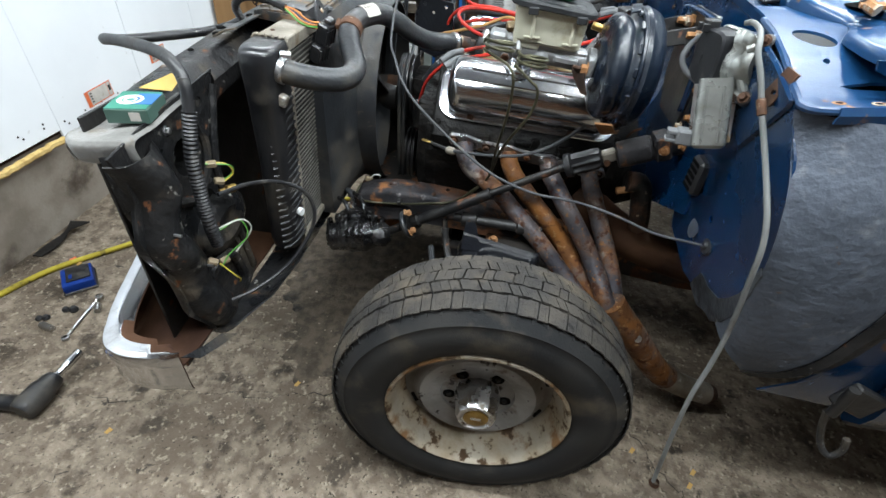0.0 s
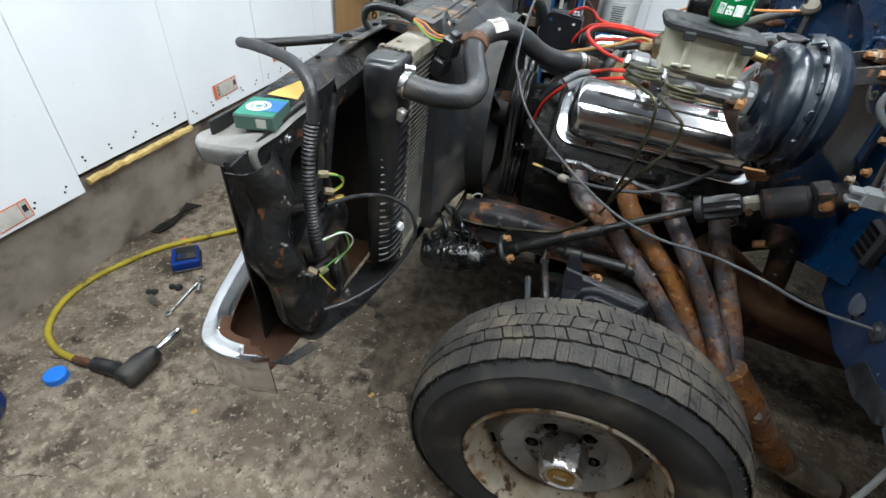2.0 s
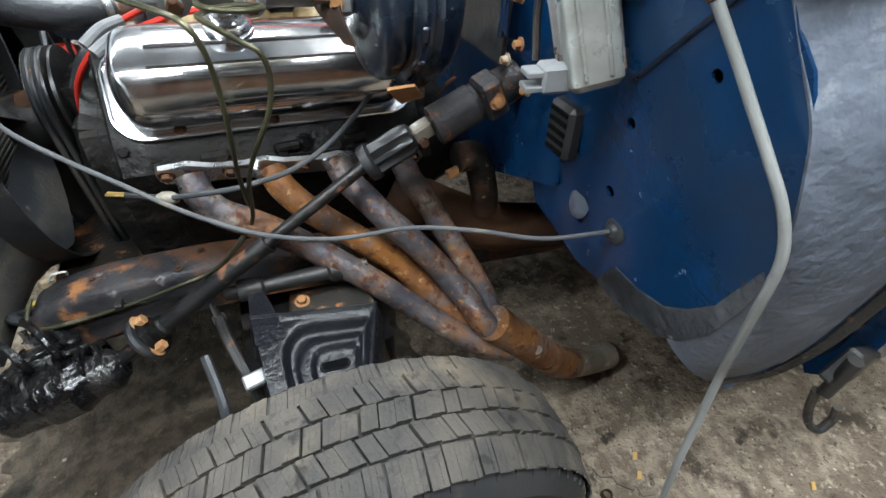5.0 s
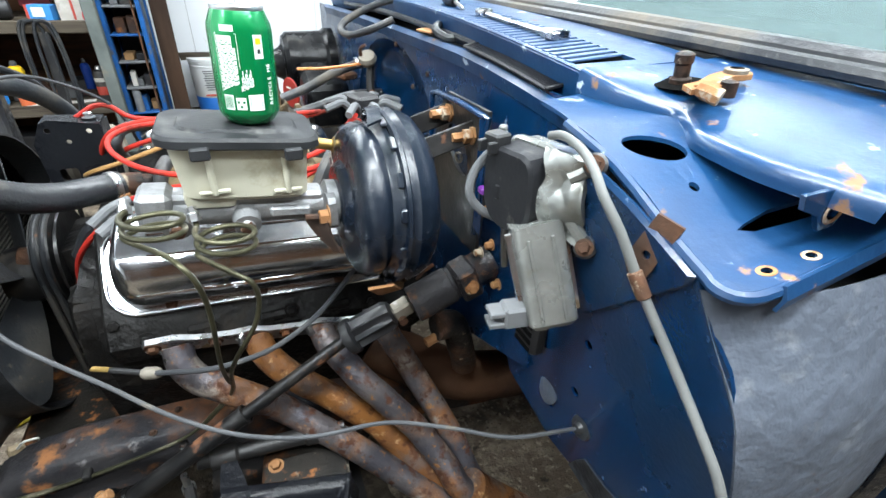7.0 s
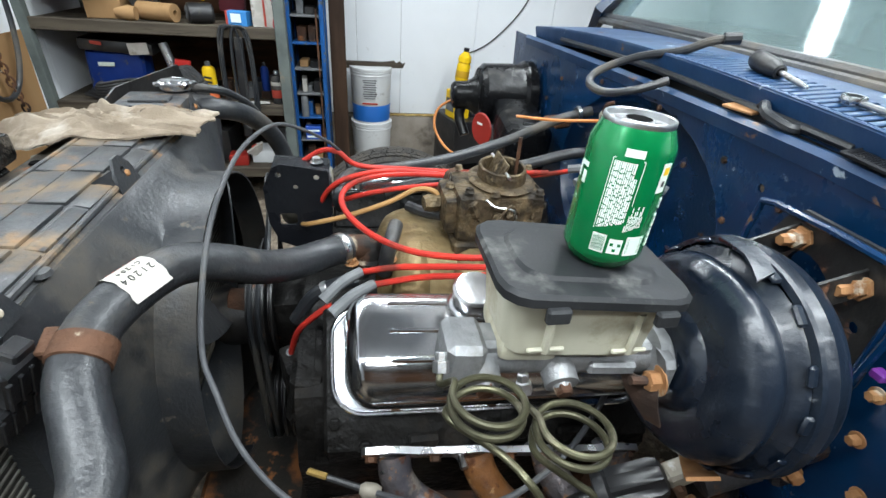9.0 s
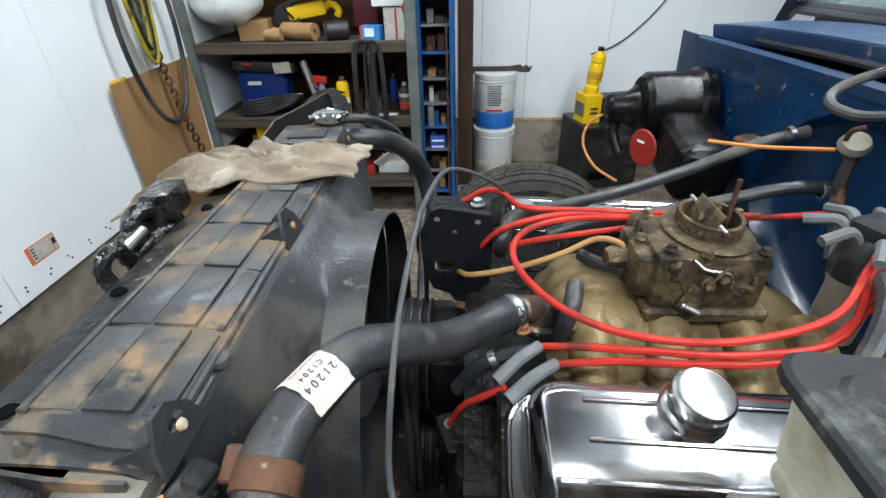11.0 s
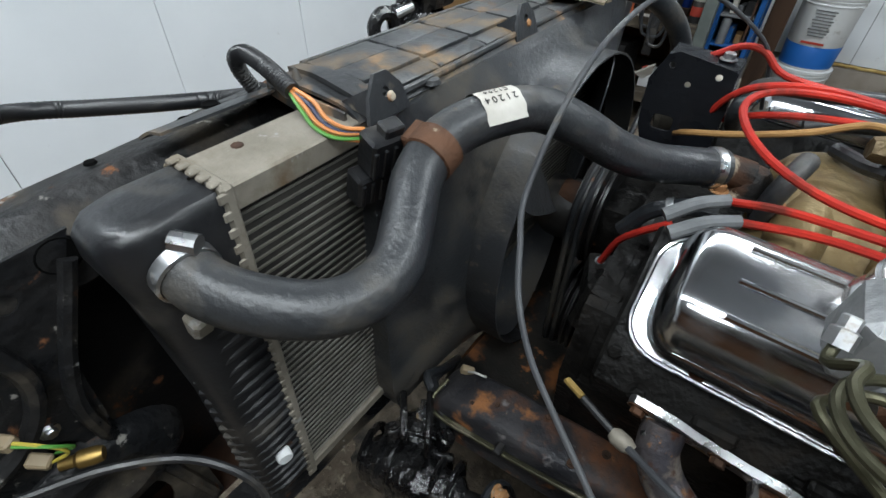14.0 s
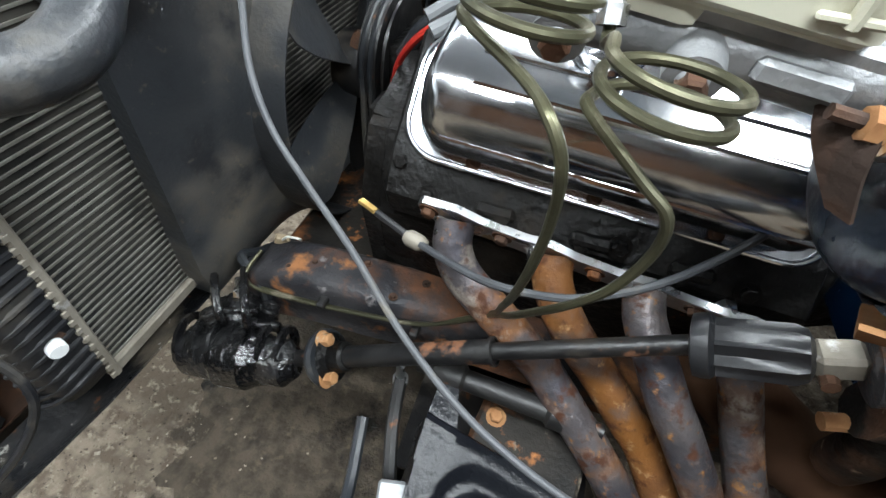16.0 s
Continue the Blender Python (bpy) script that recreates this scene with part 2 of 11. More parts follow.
OLIVE = surf("olive_brake_line", (0.07669, 0.07303, 0.04382), (0.04998, 0.04798, 0.03066), 14, (0.28, 0.42), 0.6, [((0.1703, 0.1532, 0.1107), 16, 0.62, 0.8, 0.5, 0.6)], (160, 0.08))
GREYCABLE = surf("grey_cable_sheath", (0.045, 0.047, 0.051), (0.065, 0.067, 0.07), 10, (0.32, 0.46), 0, [((0.10, 0.09, 0.075), 20, 0.68, 0.86, 0.7, 0)], (200, 0.05))
GREYHOSE = surf("grey_vinyl_hose", (0.150, 0.153, 0.148), (0.105, 0.108, 0.104), 8, (0.38, 0.5), 0, [((0.0719, 0.06471, 0.05752), 10, 0.6, 0.8, 0.7, 0)], (160, 0.06))
RESERVOIR = surf("yellowed_white_plastic", (0.475, 0.4607, 0.3657), (0.4085, 0.3895, 0.2992), 6, (0.35, 0.5), 0, [((0.2773, 0.2403, 0.1571), 12, 0.62, 0.85, 0.6, 0)], (160, 0.05))
LIDBLACK = surf("black_reservoir_lid", (0.01673, 0.01777, 0.01934), (0.02639, 0.02756, 0.02932), 9, (0.42, 0.55), 0, [((0.09241, 0.09241, 0.08856), 20, 0.66, 0.85, 0.8, 0)], (200, 0.08))
WHEELSILVER = surf("silver_wheel_paint", (0.235, 0.232, 0.228), (0.17, 0.165, 0.158), 12, (0.4, 0.55), 0.4, [((0.085, 0.06, 0.04), 11, 0.62, 0.80, 0.85, 0), ((0.035, 0.03, 0.027), 34, 0.70, 0.77, 0.8, 0)], (120, 0.3))
WHEELRUST = surf("rusty_wheel_rim", (0.33, 0.29, 0.23), (0.24, 0.19, 0.125), 12, (0.5, 0.7), 0.3, [((0.15, 0.080, 0.034), 9, 0.47, 0.63, 0.85, 0), ((0.05805, 0.03547, 0.01935), 24, 0.60, 0.70, 0.9, 0)], (140, 0.25))
CANGREEN = surf("green_can_lacquer", (0, 0.1956, 0.05299), (0, 0.1559, 0.04288), 4, (0.22, 0.28), 0.35, (), (60, 0.01), coat=0.5)
INKWHITE = plain("white_ink", (0.66, 0.74, 0.68), 0.35)
PAPERWHITE = surf("white_paper_label", (0.50, 0.48, 0.44), (0.41, 0.385, 0.345), 20, (0.6, 0.7), 0, [((0.27, 0.24, 0.19), 14, 0.64, 0.8, 0.8, 0)], (140, 0.15))
INKBLACK = plain("black_ink", (0.01, 0.01, 0.01), 0.5)
INKRED = plain("red_ink", (0.3765, 0.04183, 0.0251), 0.5)
INKORANGE = plain("orange_ink", (0.62, 0.14, 0.05), 0.5)
CLOTH = surf("dirty_tan_cloth", (0.2756, 0.2251, 0.1699), (0.2035, 0.1602, 0.1169), 12, (0.9, 1.0), 0, [((0.08728, 0.06546, 0.04364), 5, 0.58, 0.82, 0.95, 0), ((0.399, 0.3515, 0.2945), 7, 0.60, 0.8, 0.95, 0)], (420, 0.5))
WOOD = surf("old_grey_wood", (0.08422, 0.06957, 0.05126), (0.04837, 0.0387, 0.02902), 7, (0.6, 0.8), 0, [((0.02829, 0.02263, 0.01697), 9, 0.6, 0.75, 0.8, 0)], (90, 0.25), stretch=(0.25, 1, 3))
DARKWOOD = surf("dark_brown_board", (0.05325, 0.03007, 0.01879), (0.02978, 0.01679, 0.01083), 6, (0.45, 0.6), 0, (), (90, 0.15), stretch=(3, 3, 0.3))
PLYBROWN = surf("brown_plywood_back", (0.1068, 0.04842, 0.02136), (0.06736, 0.03015, 0.01411), 4, (0.55, 0.7), 0, [((0.02651, 0.0159, 0.0106), 3, 0.55, 0.75, 0.8, 0)], (80, 0.15), stretch=(0.4, 1, 2))
POSTGREEN = surf("grey_green_paint", (0.1196, 0.1361, 0.1278), (0.08477, 0.09633, 0.09093), 6, (0.5, 0.65), 0, [(DUST, 8, 0.62, 0.8, 0.9, 0)], (90, 0.15))
CARDBOARD = surf("brown_cardboard", (0.3283, 0.1961, 0.0912), (0.2727, 0.1583, 0.07212), 5, (0.8, 0.9), 0, (), (180, 0.1), stretch=(1, 1, 0.2))
RACKBLUE = surf("blue_rack_paint", (0.01342, 0.08201, 0.2535), (0.009758, 0.05924, 0.1882), 7, (0.4, 0.55), 0, [((0.07372, 0.07372, 0.0811), 18, 0.66, 0.75, 0.8, 0)], (120, 0.1))
YELLOW = surf("yellow_plastic", (0.72, 0.47, 0.012), (0.64, 0.40, 0.01), 5, (0.35, 0.5), 0, (), (120, 0.05))
BLUEPLASTIC = surf("blue_plastic", (0.006599, 0.0363, 0.2112), (0.004842, 0.02421, 0.1513), 6, (0.4, 0.5), 0, [((0.07372, 0.07372, 0.0811), 15, 0.66, 0.8, 0.8, 0)], (120, 0.05))
CAPBLUE = plain("bright_blue_plastic", (0.012, 0.16, 0.62), 0.4)
BLACKPLASTIC = surf("black_plastic", (0.0085, 0.009, 0.0105), (0.015, 0.015, 0.016), 10, (0.3, 0.5), 0, [((0.07, 0.062, 0.05), 8, 0.62, 0.9, 0.85, 0)], (140, 0.15), coat=0.04, lumps=(18, 0.08))
HOSEYELLOW = surf("dirty_yellow_hose", (0.399, 0.323, 0.03325), (0.2704, 0.2118, 0.02704), 12, (0.5, 0.65), 0, [((0.08752, 0.06929, 0.02917), 16, 0.58, 0.75, 0.8, 0)], (160, 0.1))
SATINSTEEL = surf("satin_tool_steel", (0.494, 0.494, 0.494), (0.399, 0.399, 0.399), 20, (0.22, 0.34), 1.0, [((0.1689, 0.1436, 0.1098), 25, 0.68, 0.8, 0.6, 0.3)], (120, 0.05))
TANRUST = surf("tan_rusted_bracket", (0.3235, 0.1707, 0.07637), (0.2134, 0.09851, 0.04105), 18, (0.7, 0.85), 0, [((0.399, 0.342, 0.266), 22, 0.64, 0.75, 0.8, 0)], (140, 0.3))
WIREBLUE = plain("dark_blue_wire", (0.012, 0.018, 0.06), 0.45)
WIREWHITE = plain("white_wire", (0.475, 0.475, 0.437), 0.5)
WIREYELLOW = plain("yellow_wire", (0.399, 0.323, 0.0475), 0.5)
WIREORANGE = plain("orange_wire", (0.5189, 0.1887, 0.04717), 0.45)
WIREGREEN = plain("green_wire", (0.07837, 0.2438, 0.04354), 0.45)
CONNECTORTAN = plain("tan_connector_plastic", (0.24, 0.185, 0.115), 0.55)
BRASS = surf("dull_brass", (0.3776, 0.2549, 0.08496), (0.2433, 0.1564, 0.05213), 20, (0.35, 0.5), 0.9, (), (160, 0.1))
WHITEPLASTIC = surf("white_bucket_plastic", (0.66, 0.67, 0.67), (0.60, 0.61, 0.61), 6, (0.4, 0.5), 0, [((0.3325, 0.3135, 0.285), 10, 0.66, 0.8, 0.7, 0)], (120, 0.05))
# Near-black that paints in the shade of holes, slots and open voids.
VOIDSHADE = plain("dark_cavity", (0.0025, 0.0025, 0.0025), 0.95)
VOIDSHADE.node_tree.nodes["Principled BSDF"].inputs["Specular IOR Level"].default_value = 0.05
LAMPGLOW = plain("tube_glow", (0.95, 0.98, 1.0), 0.5, 0.0, 9.0)
REDPAINT = plain("dull_red_paint", (0.2688, 0.01536, 0.009216), 0.5)
# A darker, blotched grey than UNDERCOAT for the firewall's lower edge.
DARKEDGE = surf("dirty_dark_undercoat", (0.030, 0.033, 0.038), (0.060, 0.063, 0.068), 14, (0.55, 0.75), 0, [((0.012, 0.012, 0.013), 8, 0.54, 0.76, 0.8, 0), ((0.12, 0.11, 0.10), 30, 0.72, 0.88, 0.9, 0)], (80, 0.6), lumps=(30, 0.4))
GLASS = bpy.data.materials.new("windscreen_glass")
GLASS.use_nodes = True
_g = GLASS.node_tree.nodes["Principled BSDF"]
# The diffuse share stands for dust and paints in the pane's reflected brightness.
_g.inputs["Base Color"].default_value = (0.32, 0.42, 0.42, 1)
_g.inputs["Transmission Weight"].default_value, _g.inputs["Roughness"].default_value, _g.inputs["IOR"].default_value = 0.84, 0.06, 1.5
WIPERZINC = surf("bright_zinc_plating", (0.36, 0.37, 0.35), (0.22, 0.225, 0.21), 14, (0.22, 0.36), 0.65, [((0.16, 0.14, 0.11), 14, 0.66, 0.84, 0.55, 0.3)], (110, 0.12), lumps=(22, 0.12))
COVERBLACK = surf("charcoal_plastic", (0.013, 0.0135, 0.0155), (0.019, 0.0195, 0.021), 14, (0.38, 0.52), 0, [((0.07, 0.065, 0.06), 30, 0.70, 0.85, 0.5, 0)], (220, 0.10))
BLOWERBLACK = surf("glossy_black_plastic", (0.0040, 0.0042, 0.0048), (0.0065, 0.0066, 0.007), 9, (0.16, 0.30), 0, [((0.05, 0.045, 0.038), 9, 0.70, 0.92, 0.6, 0)], (140, 0.06), lumps=(16, 0.15))

OILYBLACK = surf("oily_black_casting", (0.0040, 0.0040, 0.0044), (0.0085, 0.0085, 0.009), 20, (0.14, 0.32), 0, [((0.028, 0.024, 0.02), 9, 0.64, 0.88, 0.7, 0)], (60, 0.6), coat=0.3, lumps=(34, 0.7))
RAILRUST = surf("orange_rusted_rail", (0.020, 0.020, 0.023), (0.042, 0.040, 0.042), 9, (0.36, 0.55), 0.15,
                [((0.12, 0.052, 0.025), 7, 0.50, 0.70, 0.85, 0), ((0.24, 0.105, 0.042), 16, 0.62, 0.80, 0.9, 0), ((0.16, 0.15, 0.15), 26, 0.72, 0.86, 0.5, 0.2)], (100, 0.6), lumps=(18, 0.2))

# ---- building helpers ----
def V(*a):
    return Vector(a)


def thing(name, base, label, category, group="", kind=""):
    ob = new(name)
    ob.location = base
    ob.empty_display_size = 0.05
    return tagged(ob, label, category, group, kind)


def part(name, bm, material, parent=None, label="", angle=35, recalc=True):
    """Links a bmesh, in world coordinates, as ONE mesh object under a thing or a part."""
    if recalc:
        bmesh.ops.recalc_face_normals(bm, faces=bm.faces)
    me = bpy.data.meshes.new(name)
    bm.to_mesh(me)
    bm.free()
    me.materials.append(material)
    if angle:
        me.shade_smooth()
        me.set_sharp_from_angle(angle=radians(angle))
    ob = new(name, me)
    if parent is not None:
        ob.parent = parent
        if parent.type == "EMPTY":
            ob.matrix_parent_inverse = Matrix.Translation(-parent.location)
    if label:
        ob["label"] = label
    return ob


def solo(name, bm, material, label, category, group="", kind="", angle=35):
    return tagged(part(name, bm, material, None, "", angle), label, category, group, kind)


def basis(origin, zaxis, xhint=(1, 0, 0)):
    """A frame at origin whose z runs along zaxis."""
    z = Vector(zaxis).normalized()
    x = Vector(xhint) - z * z.dot(Vector(xhint))
    if x.length < 1e-4:
        x = Vector((0, 1, 0)) - z * z.y
    x.normalize()
    y = z.cross(x)
    return Matrix(((x.x, y.x, z.x, origin[0]), (x.y, y.y, z.y, origin[1]), (x.z, y.z, z.z, origin[2]), (0, 0, 0, 1)))


def box(center, size, rot=(0, 0, 0), bevel=0.003, seg=1, bm=None):
    bm = bm or bmesh.new()
    m = pose(*center, *rot) @ Matrix.Diagonal((*size, 1))
    made = bmesh.ops.create_cube(bm, size=1.0, matrix=m)["verts"]
    if bevel:
        edges = list({e for v in made for e in v.link_edges})
        bmesh.ops.bevel(bm, geom=edges, offset=bevel, segments=seg, affect="EDGES", profile=0.6)
    return bm


def mbox(m, size, bevel=0.002, seg=1, bm=None):
    """A box in the frame m."""
    bm = bm or bmesh.new()
    made = bmesh.ops.create_cube(bm, size=1.0, matrix=m @ Matrix.Diagonal((*size, 1)))["verts"]
    if bevel:
        edges = list({e for v in made for e in v.link_edges})
        bmesh.ops.bevel(bm, geom=edges, offset=bevel, segments=seg, affect="EDGES", profile=0.6)
    return bm


def glide(points, step=4):
    """A smooth line through the points."""
    p = [Vector(q) for q in points]
    if len(p) < 3:
        return p
    p = [p[0] * 2 - p[1]] + p + [p[-1] * 2 - p[-2]]
    out = []
    for i in range(1, len(p) - 2):
        a, b, c, d = p[i - 1:i + 3]
        for k in range(step):
            t = k / step
            out.append(0.5 * ((2 * b) + (c - a) * t + (2 * a - 5 * b + 4 * c - d) * t * t + (3 * b - a - 3 * c + d) * t ** 3))
    out.append(p[-2])
    return out


def tube(points, r, n=10, step=5, caps=True, bm=None, ridges=None):
    """A round tube along a smooth line. r: a radius, or one for each end. ridges: (pitch, depth)."""
    bm = bm or bmesh.new()
    line = glide(points, step) if step > 1 else [Vector(q) for q in points]
    if ridges:
        fine = []
        for a, b in zip(line, line[1:]):
            k = max(1, int((b - a).length / (ridges[0] / 2) + 0.5))
            fine += [a.lerp(b, i / k) for i in range(k)]
        line = fine + [line[-1]]
    up = None
    rings = []
    for i, p in enumerate(line):
        d = (line[min(i + 1, len(line) - 1)] - line[max(i - 1, 0)]).normalized()
        if up is None:
            up = d.orthogonal().normalized()
        up = (up - d * up.dot(d)).normalized()
        side = d.cross(up)
        f = i / max(1, len(line) - 1)
        rr = r if isinstance(r, (int, float)) else r[0] + (r[1] - r[0]) * f
        if ridges and i % 2:
            rr -= ridges[1]
        rings.append([bm.verts.new(p + (up * math.cos(a) + side * math.sin(a)) * rr) for a in (2 * math.pi * k / n for k in range(n))])
    for a, b in zip(rings, rings[1:]):
        for k in range(n):
            bm.faces.new((a[k], a[(k + 1) % n], b[(k + 1) % n], b[k]))
    if caps:
        bm.faces.new(rings[0][::-1])
        bm.faces.new(rings[-1])
    return bm


def lathe(profile, frame_m, n=32, bm=None, wobble=None):
    """Turns a profile of (radius, height) round the z axis of a frame."""
    bm = bm or bmesh.new()
    rings = []
    for r, h in profile:
        if r < 1e-5:
            rings.append([bm.verts.new(frame_m @ Vector((0, 0, h)))])
        else:
            rings.append([bm.verts.new(frame_m @ Vector((r * math.cos(a), r * math.sin(a), h))) for a in (2 * math.pi * k / n for k in range(n))])
    for a, b in zip(rings, rings[1:]):
        if len(a) == 1 and len(b) == 1:
            continue
        for k in range(n):
            j = (k + 1) % n
            if len(a) == 1:
                bm.faces.new((a[0], b[k], b[j]))
            elif len(b) == 1:
                bm.faces.new((a[k], a[j], b[0]))
            else:
                bm.faces.new((a[k], a[j], b[j], b[k]))
    return bm


def sheet(rows, thick=0.002, bm=None, smooth=0):
    """A surface through rows of points, with thickness."""
    bm = bm or bmesh.new()
    if smooth:
        rows = [glide(r, smooth) for r in rows]
        cols = [glide(c, smooth) for c in zip(*rows)]
        rows = list(zip(*cols))
    g = [[bm.verts.new(Vector(p)) for p in r] for r in rows]
    faces = [bm.faces.new((a[i], a[i + 1], b[i + 1], b[i])) for a, b in zip(g, g[1:]) for i in range(len(a) - 1)]
    if thick:
        bmesh.ops.recalc_face_normals(bm, faces=faces)
        bmesh.ops.solidify(bm, geom=faces, thickness=thick)
    return bm


def loop2(kind, *a, n=16):
    """Outlines in 2D: circle (x, y, r), oval (x, y, rx, ry, turn), rect (x, y, w, h, r)."""
    if kind == "circle":
        x, y, r = a
        return [(x + r * math.cos(2 * math.pi * k / n), y + r * math.sin(2 * math.pi * k / n)) for k in range(n)]
    if kind == "oval":
        x, y, rx, ry, turn = a
        c, s = math.cos(radians(turn)), math.sin(radians(turn))
        out = []
        for k in range(n):
            u, v = rx * math.cos(2 * math.pi * k / n), ry * math.sin(2 * math.pi * k / n)
            out.append((x + u * c - v * s, y + u * s + v * c))
        return out
    x, y, w, h, r = a
    out = []
    for cx, cy, a0 in ((w / 2 - r, h / 2 - r, 0), (-w / 2 + r, h / 2 - r, 90), (-w / 2 + r, -h / 2 + r, 180), (w / 2 - r, -h / 2 + r, 270)):
        for k in range(4):
            t = radians(a0 + 30 * k)
            out.append((x + cx + r * math.cos(t), y + cy + r * math.sin(t)))
    return out


def plate(outer, holes, thick, m, bm=None):
    """A flat plate in the xy plane of the frame m, with real holes."""
    bm = bm or bmesh.new()
    b2 = bmesh.new()
    edges = []
    for ring in (outer, *holes):
        vs = [b2.verts.new((x, y, 0)) for x, y in ring]
        edges += [b2.edges.new((vs[i], vs[(i + 1) % len(vs)])) for i in range(len(vs))]
    bmesh.ops.triangle_fill(b2, edges=edges, use_beauty=True, use_dissolve=False)
    faces = list(b2.faces)
    bmesh.ops.recalc_face_normals(b2, faces=faces)
    made = bmesh.ops.extrude_face_region(b2, geom=faces)["geom"]
    bmesh.ops.translate(b2, verts=[g for g in made if isinstance(g, bmesh.types.BMVert)], vec=(0, 0, thick))
    b2.transform(m)
    me = bpy.data.meshes.new("tmp")
    b2.to_mesh(me)
    b2.free()
    bm.from_mesh(me)
    bpy.data.meshes.remove(me)
    return bm


def prism(outline, thick, m, bevel=0.0, bm=None):
    """An outline in the xy plane of m, raised by thick along its z, with eased top edges."""
    bm = bm or bmesh.new()
    lo = [bm.verts.new(m @ Vector((x, y, 0))) for x, y in outline]
    rows = [lo]
    if bevel:
        cx, cy = sum(p[0] for p in outline) / len(outline), sum(p[1] for p in outline) / len(outline)
        rows.append([bm.verts.new(m @ Vector((x, y, thick - bevel))) for x, y in outline])

        def shrink(x, y):
            d = math.hypot(x - cx, y - cy) or 1
            k = max(0.0, 1 - bevel / d)
            return cx + (x - cx) * k, cy + (y - cy) * k
        rows.append([bm.verts.new(m @ Vector((*shrink(x, y), thick))) for x, y in outline])
    else:
        rows.append([bm.verts.new(m @ Vector((x, y, thick))) for x, y in outline])
    n = len(outline)
    for a, b in zip(rows, rows[1:]):
        for k in range(n):
            bm.faces.new((a[k], a[(k + 1) % n], b[(k + 1) % n], b[k]))
    bm.faces.new(lo[::-1])
    bm.faces.new(rows[-1])
    return bm


def bolt(m, r=0.008, h=0.006, washer=True, bm=None):
    """A hexagon bolt head on a washer, standing on the frame m."""
    bm = bm or bmesh.new()
    if washer:
        lathe([(0, 0), (r * 1.5, 0), (r * 1.5, 0.0015), (0, 0.0015)], m, 14, bm)
    lathe([(0, 0.0015), (r, 0.0015), (r, h), (r * 0.8, h + 0.0012), (0, h + 0.0012)], m, 6, bm)
    return bm


def words(text, size, m, material, parent, name="lettering", stretch=1.0):
    """Raised lettering in the xy plane of the frame m."""
    curve = bpy.data.curves.new(name, "FONT")
    curve.body, curve.size, curve.extrude = text, size, 0.0002
    curve.align_x, curve.align_y = "CENTER", "CENTER"
    tmp = bpy.data.objects.new("tmp", curve)
    me = bpy.data.meshes.new_from_object(tmp)
    bpy.data.objects.remove(tmp)
    bpy.data.curves.remove(curve)
    me.transform(m @ Matrix.Diagonal((stretch, 1, 1, 1)))
    me.materials.clear()
    me.materials.append(material)
    ob = new(name, me)
    ob.parent = parent
    if parent.type == "EMPTY":
        ob.matrix_parent_inverse = Matrix.Translation(-parent.location)
    return ob


def pieces(name, bm, material, parent, label="", angle=35):
    """Links each separate island of a bmesh as a part of its own."""
    bm.verts.ensure_lookup_table()
    bm.verts.index_update()
    seen = set()
    for v in bm.verts:
        if v.index in seen:
            continue
        stack, found = [v], []
        seen.add(v.index)
        while stack:
            w = stack.pop()
            found.append(w)
            for e in w.link_edges:
                o = e.other_vert(w)
                if o.index not in seen:
                    seen.add(o.index)
                    stack.append(o)
        one = bmesh.new()
        at = {w.index: one.verts.new(w.co) for w in found}
        for f in {f for w in found for f in w.link_faces}:
            one.faces.new([at[w.index] for w in f.verts])
        part(name, one, material, parent, label, angle)
    bm.free()

# ---- the garage ----
WX, NY, EX, SY, CZ = -1.68, 3.66, 4.4, -2.7, 2.55   # wall faces and ceiling


def structure(name, bm, material, label, category):
    return solo(name, bm, material, label, category, kind="structure")


ground = bmesh.new()
bmesh.ops.create_grid(ground, x_segments=60, y_segments=60, size=0.5, matrix=pose((WX + EX) / 2, (NY + SY) / 2, 0) @ Matrix.Diagonal((EX - WX + 0.4, NY - SY + 0.4, 1, 1)))
for v in ground.verts:
    v.co.z += 0.006 * (noise.noise(v.co * 1.1) - 0.1)
floor = structure("floor", ground, CONCRETE, "stained cracked bare concrete garage floor", "floor")
# The ceiling is out of view; its grey keeps bounced fill low.
structure("ceiling", box(((WX + EX) / 2, (NY + SY) / 2, CZ + 0.05), (EX - WX + 0.4, NY - SY + 0.4, 0.1), bevel=0), CEILGREY, "plain white painted garage ceiling", "ceiling")
# Unseen closing walls, coloured dark brown to hold down the bounce light.
structure("wall_east", box((EX + 0.06, (NY + SY) / 2, CZ / 2), (0.12, NY - SY + 0.4, CZ), bevel=0), PLYBROWN, "plain brown plywood garage wall", "wall")
structure("wall_south", box(((WX + EX) / 2, SY - 0.06, CZ / 2), (EX - WX, 0.12, CZ), bevel=0), PLYBROWN, "plain brown plywood garage wall", "wall")

# west wall: concrete stem below, backing, and hung white boards with open joints
wall_west = structure("wall_west", box((WX - 0.08, (NY + SY) / 2, CZ / 2 + 0.19), (0.12, NY - SY + 0.24, CZ - 0.38), bevel=0), DARKWOOD, "wall of white boards over a concrete stem", "wall")
stem = bmesh.new()
prof = [(-0.24, 0), (-0.085, 0), (-0.070, 0.16), (-0.035, 0.37), (-0.036, 0.382), (-0.24, 0.382)]
ys = [SY - 0.1 + i * 0.16 for i in range(int((NY - SY + 0.2) / 0.16) + 2)]
rows = []
for y in ys:
    rows.append([V(WX + px + (0.006 * noise.noise(V(px * 9, y * 3, pz * 9)) if px > -0.2 else 0), min(y, NY), pz) for px, pz in prof])
part("concrete_stem", sheet(rows, 0, stem), STEM, wall_west, "bare grey concrete stem wall")
